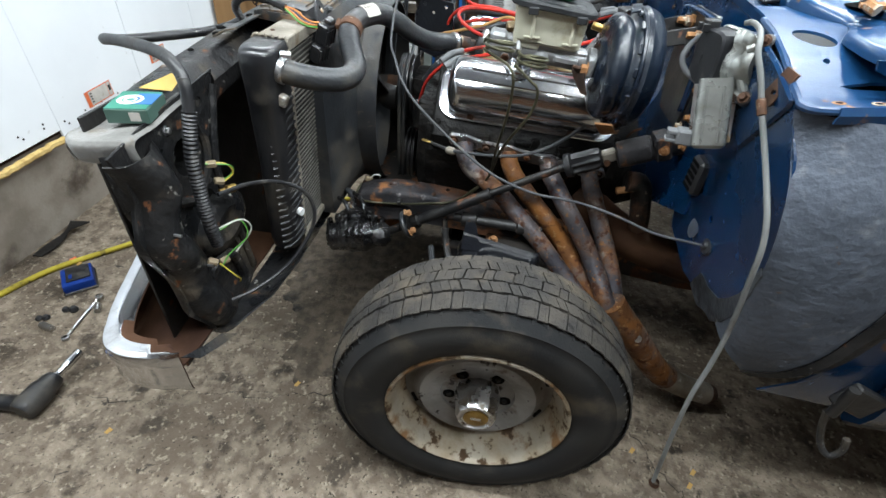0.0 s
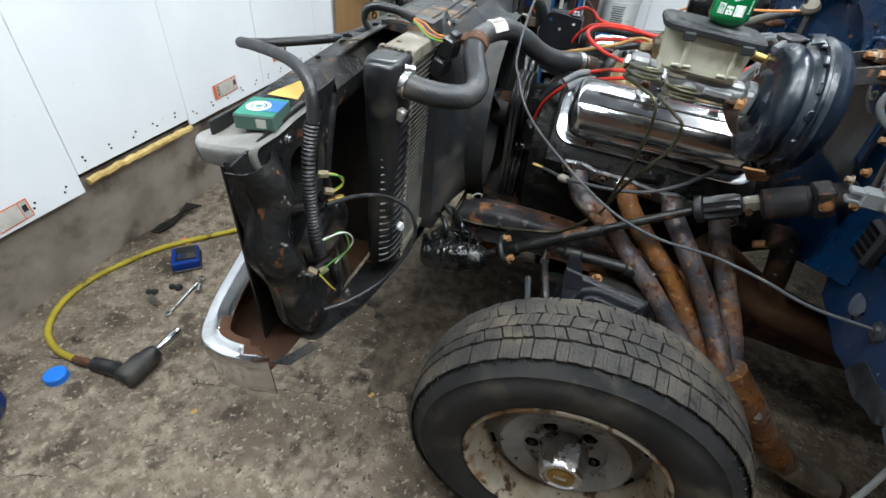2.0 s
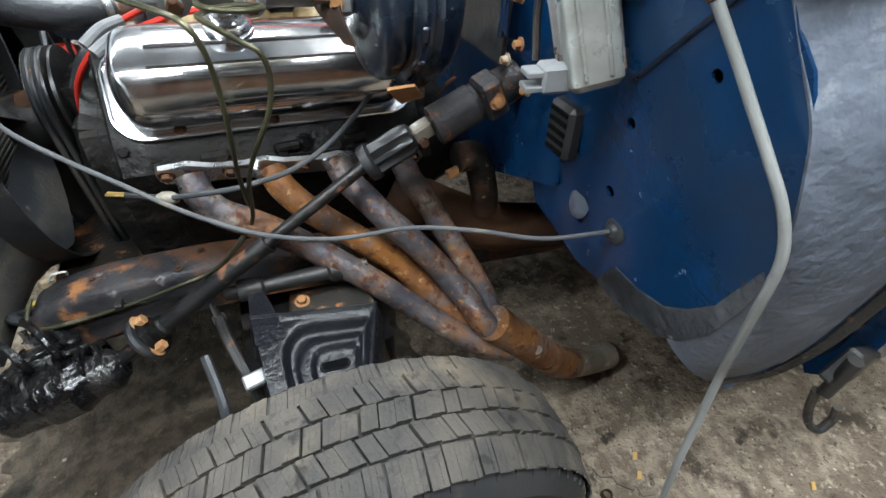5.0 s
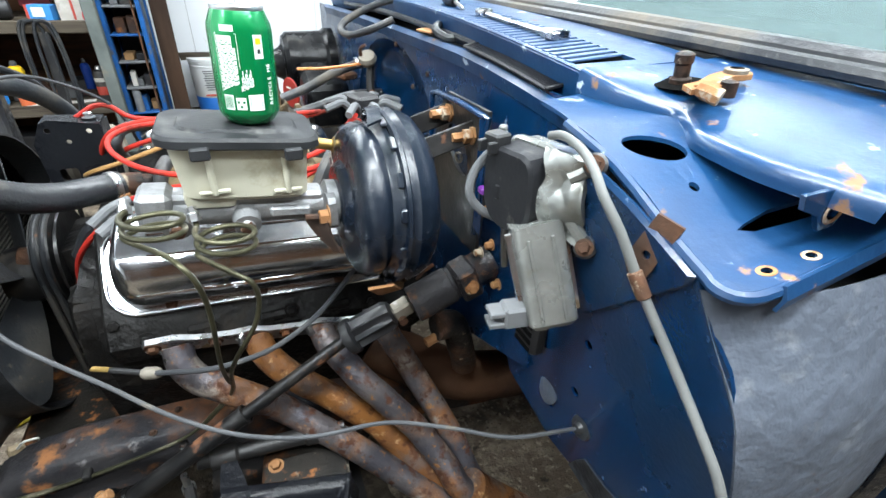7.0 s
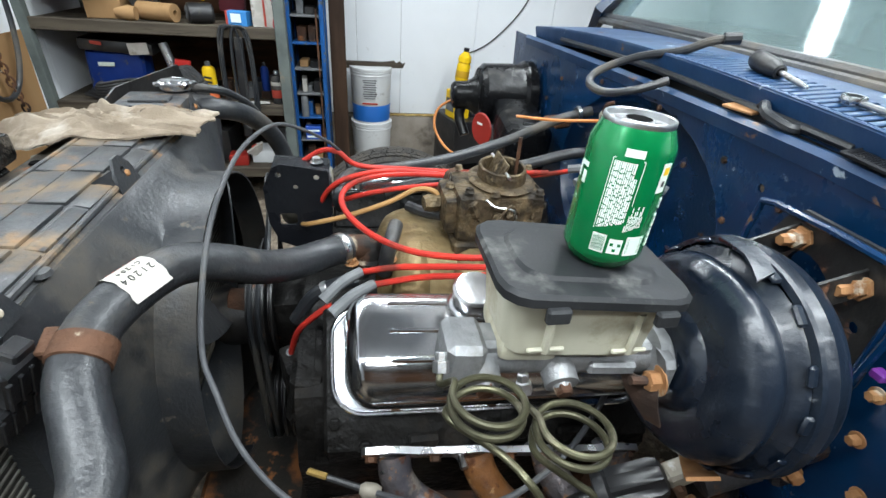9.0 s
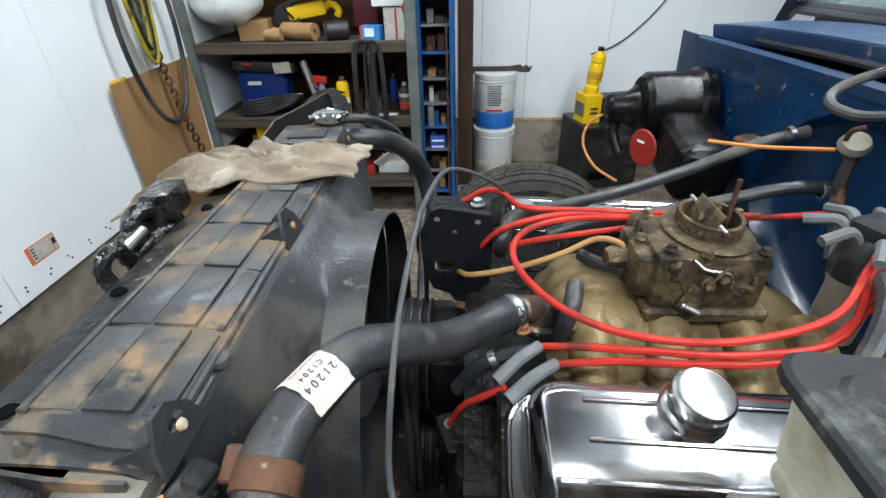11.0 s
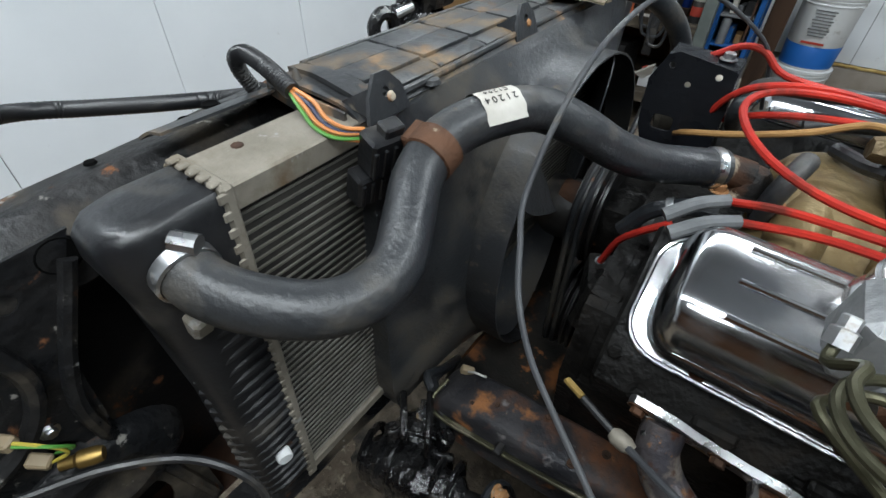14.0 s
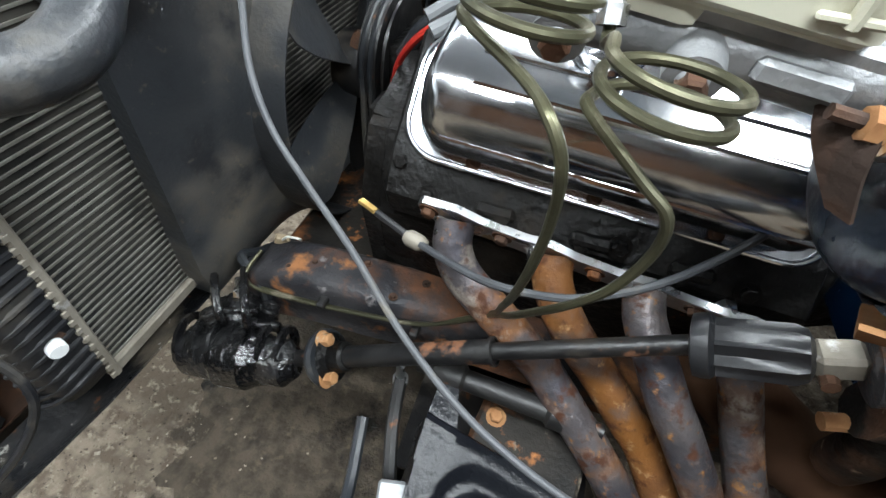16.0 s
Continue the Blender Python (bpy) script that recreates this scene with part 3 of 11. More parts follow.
SEAMS = [-2.7, -2.10, -1.59, -1.08, -0.57, -0.065, 0.443, 0.948, 1.457, 1.965, 2.475, 2.985, 3.66]
for i, (a, b) in enumerate(zip(SEAMS, SEAMS[1:])):
    low = 0.405 if i == 6 else 0.340 if i < 6 else 0.378
    part("wall_board", box((WX + 0.006 - 0.001 * (i % 2), (a + b) / 2, (low + CZ) / 2), (0.010, b - a - 0.0018, CZ - low), bevel=0.0015), WALLWHITE, wall_west)
    screws = bmesh.new()
    for k in range(5):
        for zz in (0.035, 0.05):
            lathe([(0, 0.002), (0.004, 0.0015), (0.004, 0)], basis((WX + 0.012 - 0.001 * (i % 2), a + (b - a) * (0.08 + 0.2 * k) + 0.02 * noise.noise(V(i, k, zz * 50)), low + zz + 0.015 * noise.noise(V(k, i, 3))), (1, 0, 0)), 8, screws)
    pieces("board_screw", screws, INKBLACK, wall_west)
foam = bmesh.new()
random.seed(4)
tube([V(WX + 0.016 + 0.006 * random.random(), 0.46 + 0.017 * k, 0.376 + 0.006 * (random.random() - 0.5)) for k in range(29)], 0.013, 7, 2, True, foam)
part("foam_bead", foam, FOAM, wall_west, "yellow foam bead squeezed out under a board")


def wall_label(y, z, w, tilt):
    t = thing("wall_sticker", (WX + 0.012, y, z), "white wall sticker with orange border and print bars", "sticker", "stickers on the wall boards")
    m = Matrix.Translation((WX + 0.0125, y, z)) @ basis((0, 0, 0), (1, 0, 0), (0, 1, 0)) @ pose(0, 0, 0, 0, 0, tilt)
    part("border", mbox(m, (w, 0.062, 0.0008), 0), INKORANGE, t, "orange printed border", 0)
    part("face", mbox(m @ pose(-0.004, 0, 0.0007), (w * 0.70, 0.054, 0.0008), 0), PAPERWHITE, t, "", 0)
    part("face", mbox(m @ pose(w * 0.41, 0, 0.0007), (w * 0.13, 0.054, 0.0008), 0), PAPERWHITE, t, "", 0)
    bars = bmesh.new()
    for k in range(4):
        mbox(m @ pose(-w * 0.31, 0.018 - 0.011 * k, 0.0013), (0.012, 0.005, 0.0006), 0, 1, bars)
    mbox(m @ pose(w * 0.41, 0.004, 0.0013), (0.014, 0.022, 0.0006), 0, 1, bars)
    pieces("print_bar", bars, INKBLACK, t, "", 0)


wall_label(1.19, 0.460, 0.15, 2)
wall_label(1.616, 0.503, 0.12, 0)
wall_label(0.185, 0.384, 0.17, 2)

# north wall
wall_north = structure("wall_north", box(((WX + EX) / 2, NY + 0.08, CZ / 2 + 0.16), (EX - WX + 0.2, 0.12, CZ - 0.32), bevel=0), DARKWOOD, "white board wall over a concrete stem", "wall")
part("concrete_stem", box(((WX + EX) / 2, NY + 0.04, 0.155), (EX - WX, 0.13, 0.31), bevel=0.008), STEM, wall_north, "bare grey concrete stem wall")
NSEAMS = [-1.8, -1.25, -0.70, -0.15, 0.145, 0.66, 1.2, 1.75, 2.3, 2.85, 3.4, 3.95, 4.4]
for i, (a, b) in enumerate(zip(NSEAMS, NSEAMS[1:])):
    part("wall_board", box(((a + b) / 2, NY - 0.004 + 0.003 * (i % 2), (0.325 + CZ) / 2), (b - a - 0.0018, 0.010, CZ - 0.325), bevel=0.0015), WALLWHITE, wall_north)
foam = bmesh.new()
tube([V(0.05 + 0.02 * k, NY - 0.022, 0.318 + 0.005 * (random.random() - 0.5)) for k in range(60)], 0.009, 6, 1, True, foam)
part("foam_bead", foam, FOAM, wall_north, "ragged yellow foam bead under the boards")


def tube_fixture(x, y, z, length, along):
    t = thing("ceiling_light", (x, y, CZ), "white twin-tube ceiling light, switched on", "ceiling light", "tube lights on the ceiling")
    turn = 0 if along == "x" else 90
    m = pose(x, y, CZ - 0.03, 0, 0, turn)
    part("housing", mbox(m, (length + 0.06, 0.13, 0.058), 0.006), CEILGREY, t)
    for s in (-0.035, 0.035):
        mm = m @ pose(-length / 2, s, -0.044, 0, 90, 0)
        part("lamp_tube", lathe([(0, 0), (0.013, 0), (0.013, length), (0, length)], mm, 12), LAMPGLOW, t, "glowing white lamp tube")


for x, y, z, length, power, along in TUBES:
    tube_fixture(x, y, z, length, along)

# ---- front wheels ----
def road_wheel(at, label):
    """A steel wheel with a road tyre; its outer side looks to -y."""
    t = thing("wheel", (at[0], at[1] + 0.1, 0), label, "wheel", "front wheels of the truck")
    m = Matrix.Translation(at) @ basis((0, 0, 0), (0, 1, 0), (1, 0, 0)) @ Matrix.Diagonal((0.975, 0.975, 1, 1))    # height runs inwards
    side = [(0.203, 0.004), (0.214, -0.006), (0.232, -0.013), (0.262, -0.018), (0.286, -0.015), (0.300, -0.010), (0.304, -0.0115), (0.308, -0.008), (0.322, 0.002), (0.333, 0.014), (0.338, 0.026)]
    prof = side + [(0.339, 0.084)] + [(r, 0.168 - h) for r, h in side[::-1]]
    tyre = part("tyre", lathe(prof, m, 96), TYRE, t, "dusty black road tyre with worn tread", 50)
    blocks = bmesh.new()
    for rib, (c, w, skew, crown) in enumerate(((0.0215, 0.036, 0.10, 0.3440), (0.0560, 0.0265, -0.45, 0.3470), (0.0860, 0.0270, 0.30, 0.3480), (0.1160, 0.0265, -0.45, 0.3470), (0.143, 0.030, 0.10, 0.3425))):
        n = 104 if rib in (0, 4) else 112
        cuts = 3
        for k in range(n * cuts):
            b, q = divmod(k, cuts)
            step = (b + 0.35 * rib + 0.06 * math.sin(b * 2.3) + (q + 0.02) / cuts * (0.94 if rib in (1, 2, 3) else 0.96)) / n
            wide = (0.975 - (0.10 if q == cuts - 1 else 0)) / cuts * 0.94 / n
            a0, a1 = step * 2 * math.pi, (step + wide) * 2 * math.pi
            jog = 0.0009 * (1 if (b + rib) % 2 else -1)
            vs = []
            for r in (0.334, crown - 0.0004 * (q % 2)):
                for hh, s in ((c - w / 2 + jog, -1), (c + w / 2 + jog, 1)):
                    for a in (a0, a1):
                        aa = a + s * skew * math.pi / n
                        rr = r - (0.0075 if r > 0.34 and rib in (0, 4) and ((rib == 0) == (s < 0)) else 0.0)
                        vs.append(blocks.verts.new(m @ Vector((rr * math.cos(aa), rr * math.sin(aa), hh))))
            for f in ((4, 5, 7, 6), (0, 1, 5, 4), (2, 3, 7, 6), (0, 2, 6, 4), (1, 3, 7, 5)):
                blocks.faces.new([vs[i] for i in f])
    tagged(part("tread", blocks, TREAD, tyre, "grey-brown dusty tread blocks", 0), kind="stuff")
    ridge = bmesh.new()
    for k in range(70):
        a = k / 70 * 2 * math.pi
        mbox(m @ Matrix.Rotation(a, 4, "Z") @ pose(0.3265, 0, 0.0065, 0, -48, 0), (0.012, 0.005, 0.004), 0, 1, ridge)
    tagged(part("shoulder_ribs", ridge, TYRE, tyre, "", 0), kind="stuff")
    rim = part("rim", lathe([(0.203, 0.012), (0.211, -0.002), (0.2095, -0.008), (0.205, -0.009), (0.200, -0.002), (0.196, 0.010), (0.194, 0.022), (0.190, 0.034), (0.187, 0.045), (0.181, 0.056), (0.176, 0.070), (0.176, 0.12), (0.186, 0.2)], m, 72), WHEELRUST, t, "rust-streaked steel rim lip")
    disc = lathe([(0.178, 0.070), (0.168, 0.068), (0.160, 0.066), (0.152, 0.058), (0.144, 0.046), (0.136, 0.040), (0.124, 0.040), (0.114, 0.045), (0.100, 0.050), (0.089, 0.052), (0.086, 0.059), (0.080, 0.060), (0.040, 0.060), (0.036, 0.062)], m, 72)
    disc = part("wheel_disc", disc, WHEELSILVER, t, "dull silver-painted wheel disc with chips")
    # Lug and vent openings are near-black inserts with painted depth.
    for k in range(5):
        a = radians(90 + 72 * k)
        mm = m @ Matrix.Translation((0.0705 * math.cos(a), 0.0705 * math.sin(a), 0.0597)) @ pose(0, 0, 0, 180, 0, 0)
        part("lug_hole", lathe([(0.0150, 0.0), (0.0150, 0.0015), (0.0135, 0.002), (0.0135, 0.0008), (0, 0.0005)], mm, 16), VOIDSHADE, disc)
        part("lug_nut", lathe([(0, 0.006), (0.006, 0.005), (0.0075, 0.001), (0.0075, 0)], mm, 6), ENGINE, disc)
    for k in range(8):
        a = radians(22 + 45 * k)
        mm = m @ Matrix.Rotation(a, 4, "Z") @ pose(0.1625, 0, 0.0660, 0, 25, 0)
        part("vent_slot", mbox(mm, (0.011, 0.034, 0.0030), 0.001), VOIDSHADE, disc)
    cap = lathe([(0.054, 0.062), (0.053, 0.034), (0.049, 0.020), (0.047, -0.004), (0.043, -0.011), (0.037, -0.013), (0.035, -0.010), (0.0305, -0.009), (0, -0.0095)], m, 12)
    cap = part("centre_cap", cap, SATINSTEEL, t, "chrome centre cap with a bronze badge", 25)
    part("badge", lathe([(0.0, -0.0125), (0.026, -0.012), (0.0285, -0.0105), (0.0285, -0.0085)], m, 32), BRASS, cap, "bronze-coloured badge")
    part("badge_bar", mbox(m @ pose(0, 0, -0.0115), (0.026, 0.011, 0.002), 0.0008), BRIGHT, cap)
    part("drum", lathe([(0.15, 0.09), (0.15, 0.17), (0.05, 0.19), (0, 0.19)], m, 32), RUSTY, t, "rusty brake drum")
    return t


road_wheel((-0.006, 0.040, 0.331), "front wheel with dusty tyre and rusty silver rim")
far = road_wheel((0.0, 0.0, 0.343), "far front wheel with dusty worn tyre")
far.matrix_basis = pose(-0.02, 1.86, 0, 0, 0, 180) @ pose(0, 0, 0)

# ---- cab front: firewall, cowl, pillar panel, windscreen ----
cab = thing("truck_cab", (1.2, 0.95, 0.0), "dark blue pickup truck cab with its front fender removed", "truck cab")
YZ = Matrix(((0, 0, 1, 0), (1, 0, 0, 0), (0, 1, 0, 0), (0, 0, 0, 1)))   # plate (y, z) facing along x


def yz_plate(outer, holes, x, thick):
    return plate(outer, holes, thick, Matrix.Translation((x, 0, 0)) @ YZ)


# near end of the firewall
near_outline = [(0.345, 1.085), (0.345, 0.86), (0.405, 0.80), (0.432, 0.72), (0.412, 0.645), (0.35, 0.630), (0.29, 0.612), (0.227, 0.622), (0.184, 0.612), (0.147, 0.630), (0.118, 0.634), (0.085, 0.665), (0.058, 0.71), (0.040, 0.77), (0.030, 0.82), (0.030, 0.875), (0.040, 0.927), (0.053, 0.966), (0.066, 0.994), (0.086, 1.015), (0.104, 1.045), (0.108, 1.052)]


def slanted(bm):
    """Lets the firewall's face run forward towards its top."""
    for v in bm.verts:
        v.co.x += 0.007 + 0.155 * (0.88 - v.co.z)
    return bm


near_holes = [loop2("circle", 0.220, 0.882, 0.0065, n=10), loop2("circle", 0.237, 0.782, 0.0075, n=10), loop2("circle", 0.135, 0.965, 0.006, n=10), loop2("circle", 0.238, 0.694, 0.004, n=8),
              loop2("oval", 0.292, 0.702, 0.013, 0.010, 70, n=12), loop2("oval", 0.33, 0.826, 0.018, 0.030, 0, n=14)]
firewall = part("firewall", slanted(yz_plate(near_outline, near_holes, 0.360, 0.004)), BLUE, cab, "glossy dark blue firewall with chips and rust specks")
# Dark sheet put behind the firewall holes to paint their shade.
part("firewall_backing", slanted(yz_plate([(0.11, 1.05), (0.345, 1.05), (0.39, 0.80), (0.39, 0.66), (0.13, 0.66)], [], 0.40, 0.004)), VOIDSHADE, cab)
# the upper face stands proud of a crease
part("upper_face", slanted(prism([(0.344, 1.090), (0.344, 0.955), (0.300, 0.942), (0.227, 0.926), (0.205, 0.945), (0.112, 1.046), (0.110, 1.056), (0.18, 1.084), (0.26, 1.105)], 0.007, Matrix.Translation((0.3605, 0, 0)) @ Matrix(((0, 0, -1, 0), (1, 0, 0, 0), (0, 1, 0, 0), (0, 0, 0, 1))), 0.004)), BLUE, firewall, "upper face folded out above a crease")
part("undercoat_edge", slanted(plate([(0.235, 0.620), (0.184, 0.610), (0.147, 0.628), (0.117, 0.632), (0.084, 0.663), (0.056, 0.71), (0.038, 0.77), (0.028, 0.82), (0.036, 0.83), (0.052, 0.785), (0.062, 0.755), (0.090, 0.716), (0.118, 0.690), (0.160, 0.677), (0.204, 0.678), (0.222, 0.650)], [], 0.003, Matrix.Translation((0.3575, 0, 0)) @ YZ)), DARKEDGE, firewall, "grey undercoat along the lower edge")
part("plug", lathe([(0, 0.005), (0.014, 0.004), (0.019, 0.002), (0.021, 0)], basis((0.391, 0.294, 0.726), (-1, 0, 0.15)) @ Matrix.Diagonal((1.25, 1, 1, 1)), 20), UNDERCOAT, firewall, "grey oval plug")
part("grommet", lathe([(0, 0.012), (0.006, 0.011), (0.009, 0.006), (0.016, 0.004), (0.018, 0)], basis((0.390, 0.217, 0.733), (-1, 0, 0.15)), 20), RUBBER, firewall, "rubber cable grommet")
# wide part behind the engine, with its drawn recess
wide = [(0.345, 1.125), (0.345, 0.72), (0.62, 0.60), (1.35, 0.60), (1.72, 0.70), (1.84, 0.85), (1.87, 1.11)]
part("firewall_centre", yz_plate(wide, [loop2("oval", 1.03, 0.90, 0.30, 0.20, -6, n=28), loop2("circle", 0.70, 1.06, 0.006, n=8), loop2("circle", 0.92, 1.09, 0.006, n=8)], 0.385, 0.004), BLUE, cab, "dark blue firewall behind the engine")
rows = []
for k, (s, dx) in enumerate(((1.0, 0.0), (0.95, 0.025), (0.86, 0.04), (0.5, 0.046), (0.05, 0.048))):
    ring = loop2("oval", 1.03, 0.90, 0.30 * s, 0.20 * s, -6, n=28)
    rows.append([V(0.387 + dx, y, z) for y, z in ring + ring[:1]])
part("recess", sheet(rows, 0.002), BLUE, cab)
for y, z in ((0.62, 1.0), (0.66, 1.05), (0.78, 1.07), (0.86, 1.03), (0.97, 1.095), (1.2, 1.09), (1.42, 1.05), (1.5, 0.98), (0.74, 0.99)):
    part("stud", lathe([(0, 0.004), (0.005, 0.0035), (0.006, 0)], basis((0.385, y, z), (-1, 0, 0)), 8), RUSTY, cab)
# top lip of the firewall
lip = []
for k in range(15):
    f = k / 14
    y = 0.33 + f * (1.74 - 0.33)
    z = 1.108 + 0.022 * math.sin(min(1, f * 4) * math.pi / 2) - 0.022 * f * f
    lip.append([V(0.383, y, z - 0.02), V(0.376, y, z), V(0.383, y, z + 0.007), V(0.392, y, z + 0.006), V(0.398, y, z - 0.008)])
part("top_lip", sheet(lip, 0.002), BLUETOP, cab, "worn blue lip along the firewall top")
# sloping shelf at the near end
SHELF = [(0.0, 1.057), (0.108, 1.059), (0.144, 1.070), (0.182, 1.088), (0.22, 1.101), (0.258, 1.111), (0.32, 1.119), (0.45, 1.124)]


def shelf_z(x, y):
    for (y0, z0), (y1, z1) in zip(SHELF, SHELF[1:]):
        if y <= y1:
            return z0 + (z1 - z0) * (y - y0) / (y1 - y0) + (x - 0.345) * 0.09
    return SHELF[-1][1]


shelf_outline = [(0.350, 0.355), (0.347, 0.30), (0.345, 0.258), (0.345, 0.22), (0.345, 0.182), (0.345, 0.144), (0.344, 0.108), (0.338, 0.096), (0.337, 0.085), (0.345, 0.076), (0.37, 0.071), (0.438, 0.075), (0.50, 0.079), (0.562, 0.084), (0.60, 0.119), (0.57, 0.20), (0.47, 0.30), (0.425, 0.355)]
shelf_holes = [loop2("oval", 0.391, 0.2275, 0.030, 0.0175, -31, n=20), loop2("circle", 0.392, 0.176, 0.0048, n=10), [(0.396, 0.130), (0.41, 0.124), (0.45, 0.122), (0.487, 0.121), (0.515, 0.126), (0.513, 0.134), (0.485, 0.138), (0.441, 0.139), (0.41, 0.134)],
               loop2("oval", 0.379, 0.088, 0.007, 0.0035, 10, n=10), loop2("oval", 0.425, 0.087, 0.007, 0.0045, 5, n=10)]
shelf_bm = plate(shelf_outline, shelf_holes, 0.004, Matrix.Identity(4))
bmesh.ops.subdivide_edges(shelf_bm, edges=[e for e in shelf_bm.edges if e.calc_length() > 0.03], cuts=3, use_grid_fill=True)
bmesh.ops.triangulate(shelf_bm, faces=shelf_bm.faces)
for v in shelf_bm.verts:
    v.co.z += shelf_z(v.co.x, v.co.y)
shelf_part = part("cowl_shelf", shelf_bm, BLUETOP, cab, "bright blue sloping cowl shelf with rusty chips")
# Dark sheet below the shelf so that its openings look shaded.
part("shelf_backing", sheet([[V(0.352, 0.11, 1.03), V(0.352, 0.345, 1.07)], [V(0.60, 0.11, 1.03), V(0.60, 0.345, 1.07)]], 0.003), VOIDSHADE, cab)
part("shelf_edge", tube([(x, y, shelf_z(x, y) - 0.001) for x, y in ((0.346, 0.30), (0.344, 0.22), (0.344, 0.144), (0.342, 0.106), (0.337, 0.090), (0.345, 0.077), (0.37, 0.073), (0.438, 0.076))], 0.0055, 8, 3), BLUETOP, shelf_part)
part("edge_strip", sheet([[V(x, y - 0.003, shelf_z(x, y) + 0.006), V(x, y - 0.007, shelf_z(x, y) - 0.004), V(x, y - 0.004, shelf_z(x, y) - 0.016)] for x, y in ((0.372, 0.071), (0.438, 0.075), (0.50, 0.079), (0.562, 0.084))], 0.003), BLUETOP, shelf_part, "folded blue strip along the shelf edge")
for x, y, r in ((0.379, 0.088, 0.009), (0.425, 0.087, 0.009)):
    part("rust_bloom", lathe([(r * 0.55, 0.0045), (r * 0.8, 0.0049), (r, 0.0042)], Matrix.Translation((x, y, shelf_z(x, y))) @ pose(0, 0, 0, 0, -5, 0) @ Matrix.Diagonal((1, 0.7, 1, 1)), 12), TANRUST, shelf_part, "rust ring round a hole")
# bracket with a round hole under the cowl end
part("cowl_gusset", plate([(0.400, 1.118), (0.470, 1.120), (0.468, 1.108), (0.452, 1.086), (0.436, 1.084), (0.426, 1.098), (0.405, 1.106)], [loop2("circle", 0.444, 1.1005, 0.0078, n=14)], 0.004, Matrix.Translation((0, 0.100, 0)) @ Matrix(((1, 0, 0, 0), (0, 0, -1, 0), (0, 1, 0, 0), (0, 0, 0, 1)))), BLUE, cab, "blue gusset with a rusty hole")
part("hole_rust", lathe([(0.0078, 0.0), (0.0105, 0.001), (0.012, 0.0)], basis((0.444, 0.0955, 1.1005), (0, -1, 0)), 16), TANRUST, cab)
# cowl top panel
def cowl_z(x, y):
    return 1.130 + (x - 0.42) * 0.03 + 0.050 * (1 - ((y - 0.98) / 0.86) ** 2)


GR = [(0.395, 1.055)]        # the louvred field
front, rear, g0, g1 = 0.398, 0.585, 0.408, 0.496


def cowl_sheet(x0, x1, y0, y1, thick=0.004):
    nx, ny = 4, max(2, int((y1 - y0) / 0.06))
    return sheet([[V(x0 + (x1 - x0) * i / nx, y0 + (y1 - y0) * j / ny, cowl_z(x0 + (x1 - x0) * i / nx, y0 + (y1 - y0) * j / ny)) for i in range(nx + 1)] for j in range(ny + 1)], thick)


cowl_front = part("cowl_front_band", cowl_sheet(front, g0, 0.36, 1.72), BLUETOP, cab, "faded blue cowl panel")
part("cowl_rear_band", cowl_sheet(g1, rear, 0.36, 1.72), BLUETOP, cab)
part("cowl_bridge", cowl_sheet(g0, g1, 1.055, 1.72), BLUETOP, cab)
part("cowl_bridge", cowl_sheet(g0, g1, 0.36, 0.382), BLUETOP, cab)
# Dark sheet under the louvres, standing in for the shade down there.
part("cowl_plenum", sheet([[V(0.402, 0.36, 1.115), V(0.402, 1.7, 1.115)], [V(0.58, 0.36, 1.13), V(0.58, 1.7, 1.13)]], 0.003), VOIDSHADE, cab)
# near end of the cowl panel sweeps down and out
end_rows = []
for y, xf, zf in ((0.360, 0.399, 1.154), (0.33, 0.404, 1.148), (0.305, 0.414, 1.141), (0.28, 0.434, 1.134), (0.262, 0.447, 1.130), (0.24, 0.440, 1.127), (0.215, 0.424, 1.125), (0.18, 0.419, 1.124), (0.14, 0.420, 1.123), (0.10, 0.432, 1.122), (0.066, 0.442, 1.121)):
    zt = cowl_z(0.5, 0.36) - 0.085 * (0.36 - y)
    end_rows.append([V(xf - 0.001, y + 0.002, 1.113 - 0.05 * max(0.0, 0.26 - y)), V(xf - 0.001, y, zf - 0.005), V(xf + 0.006, y, zf + 0.002), V(xf + 0.035, y, zf + 0.002 + (zt - zf) * 0.035 / (0.53 - xf)), V(0.53, y, zt), V(0.60, y, zt + 0.004), V(0.72, y, zt + 0.01)])
part("cowl_side", sheet([[V(0.445, 0.0655, 1.120), V(0.50, 0.0655, 1.134), V(0.60, 0.0655, 1.138)], [V(0.455, 0.066, 1.100), V(0.50, 0.066, 1.112), V(0.60, 0.066, 1.116)]], 0.003), BLUETOP, cab)
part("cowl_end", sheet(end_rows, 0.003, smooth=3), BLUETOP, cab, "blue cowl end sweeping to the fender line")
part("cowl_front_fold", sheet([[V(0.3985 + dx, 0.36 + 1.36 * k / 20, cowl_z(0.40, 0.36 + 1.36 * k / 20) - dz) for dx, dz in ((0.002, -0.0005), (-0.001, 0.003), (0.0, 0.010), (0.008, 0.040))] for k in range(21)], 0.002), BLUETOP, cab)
# wiper pivot hole with its post
wp = basis((0.480, 0.296, 1.1425), (-0.12, 0.0, 1))
part("pivot_well", lathe([(0.0, 0.0075), (0.026, 0.0078), (0.028, 0.0072)], wp, 24), VOIDSHADE, cab)
part("wiper_pivot", lathe([(0.011, 0.004), (0.011, 0.012), (0.008, 0.014), (0.008, 0.026), (0.0095, 0.028), (0.0095, 0.036), (0.006, 0.038), (0, 0.038)], wp, 14), RUSTY, cab, "rusty splined wiper pivot")
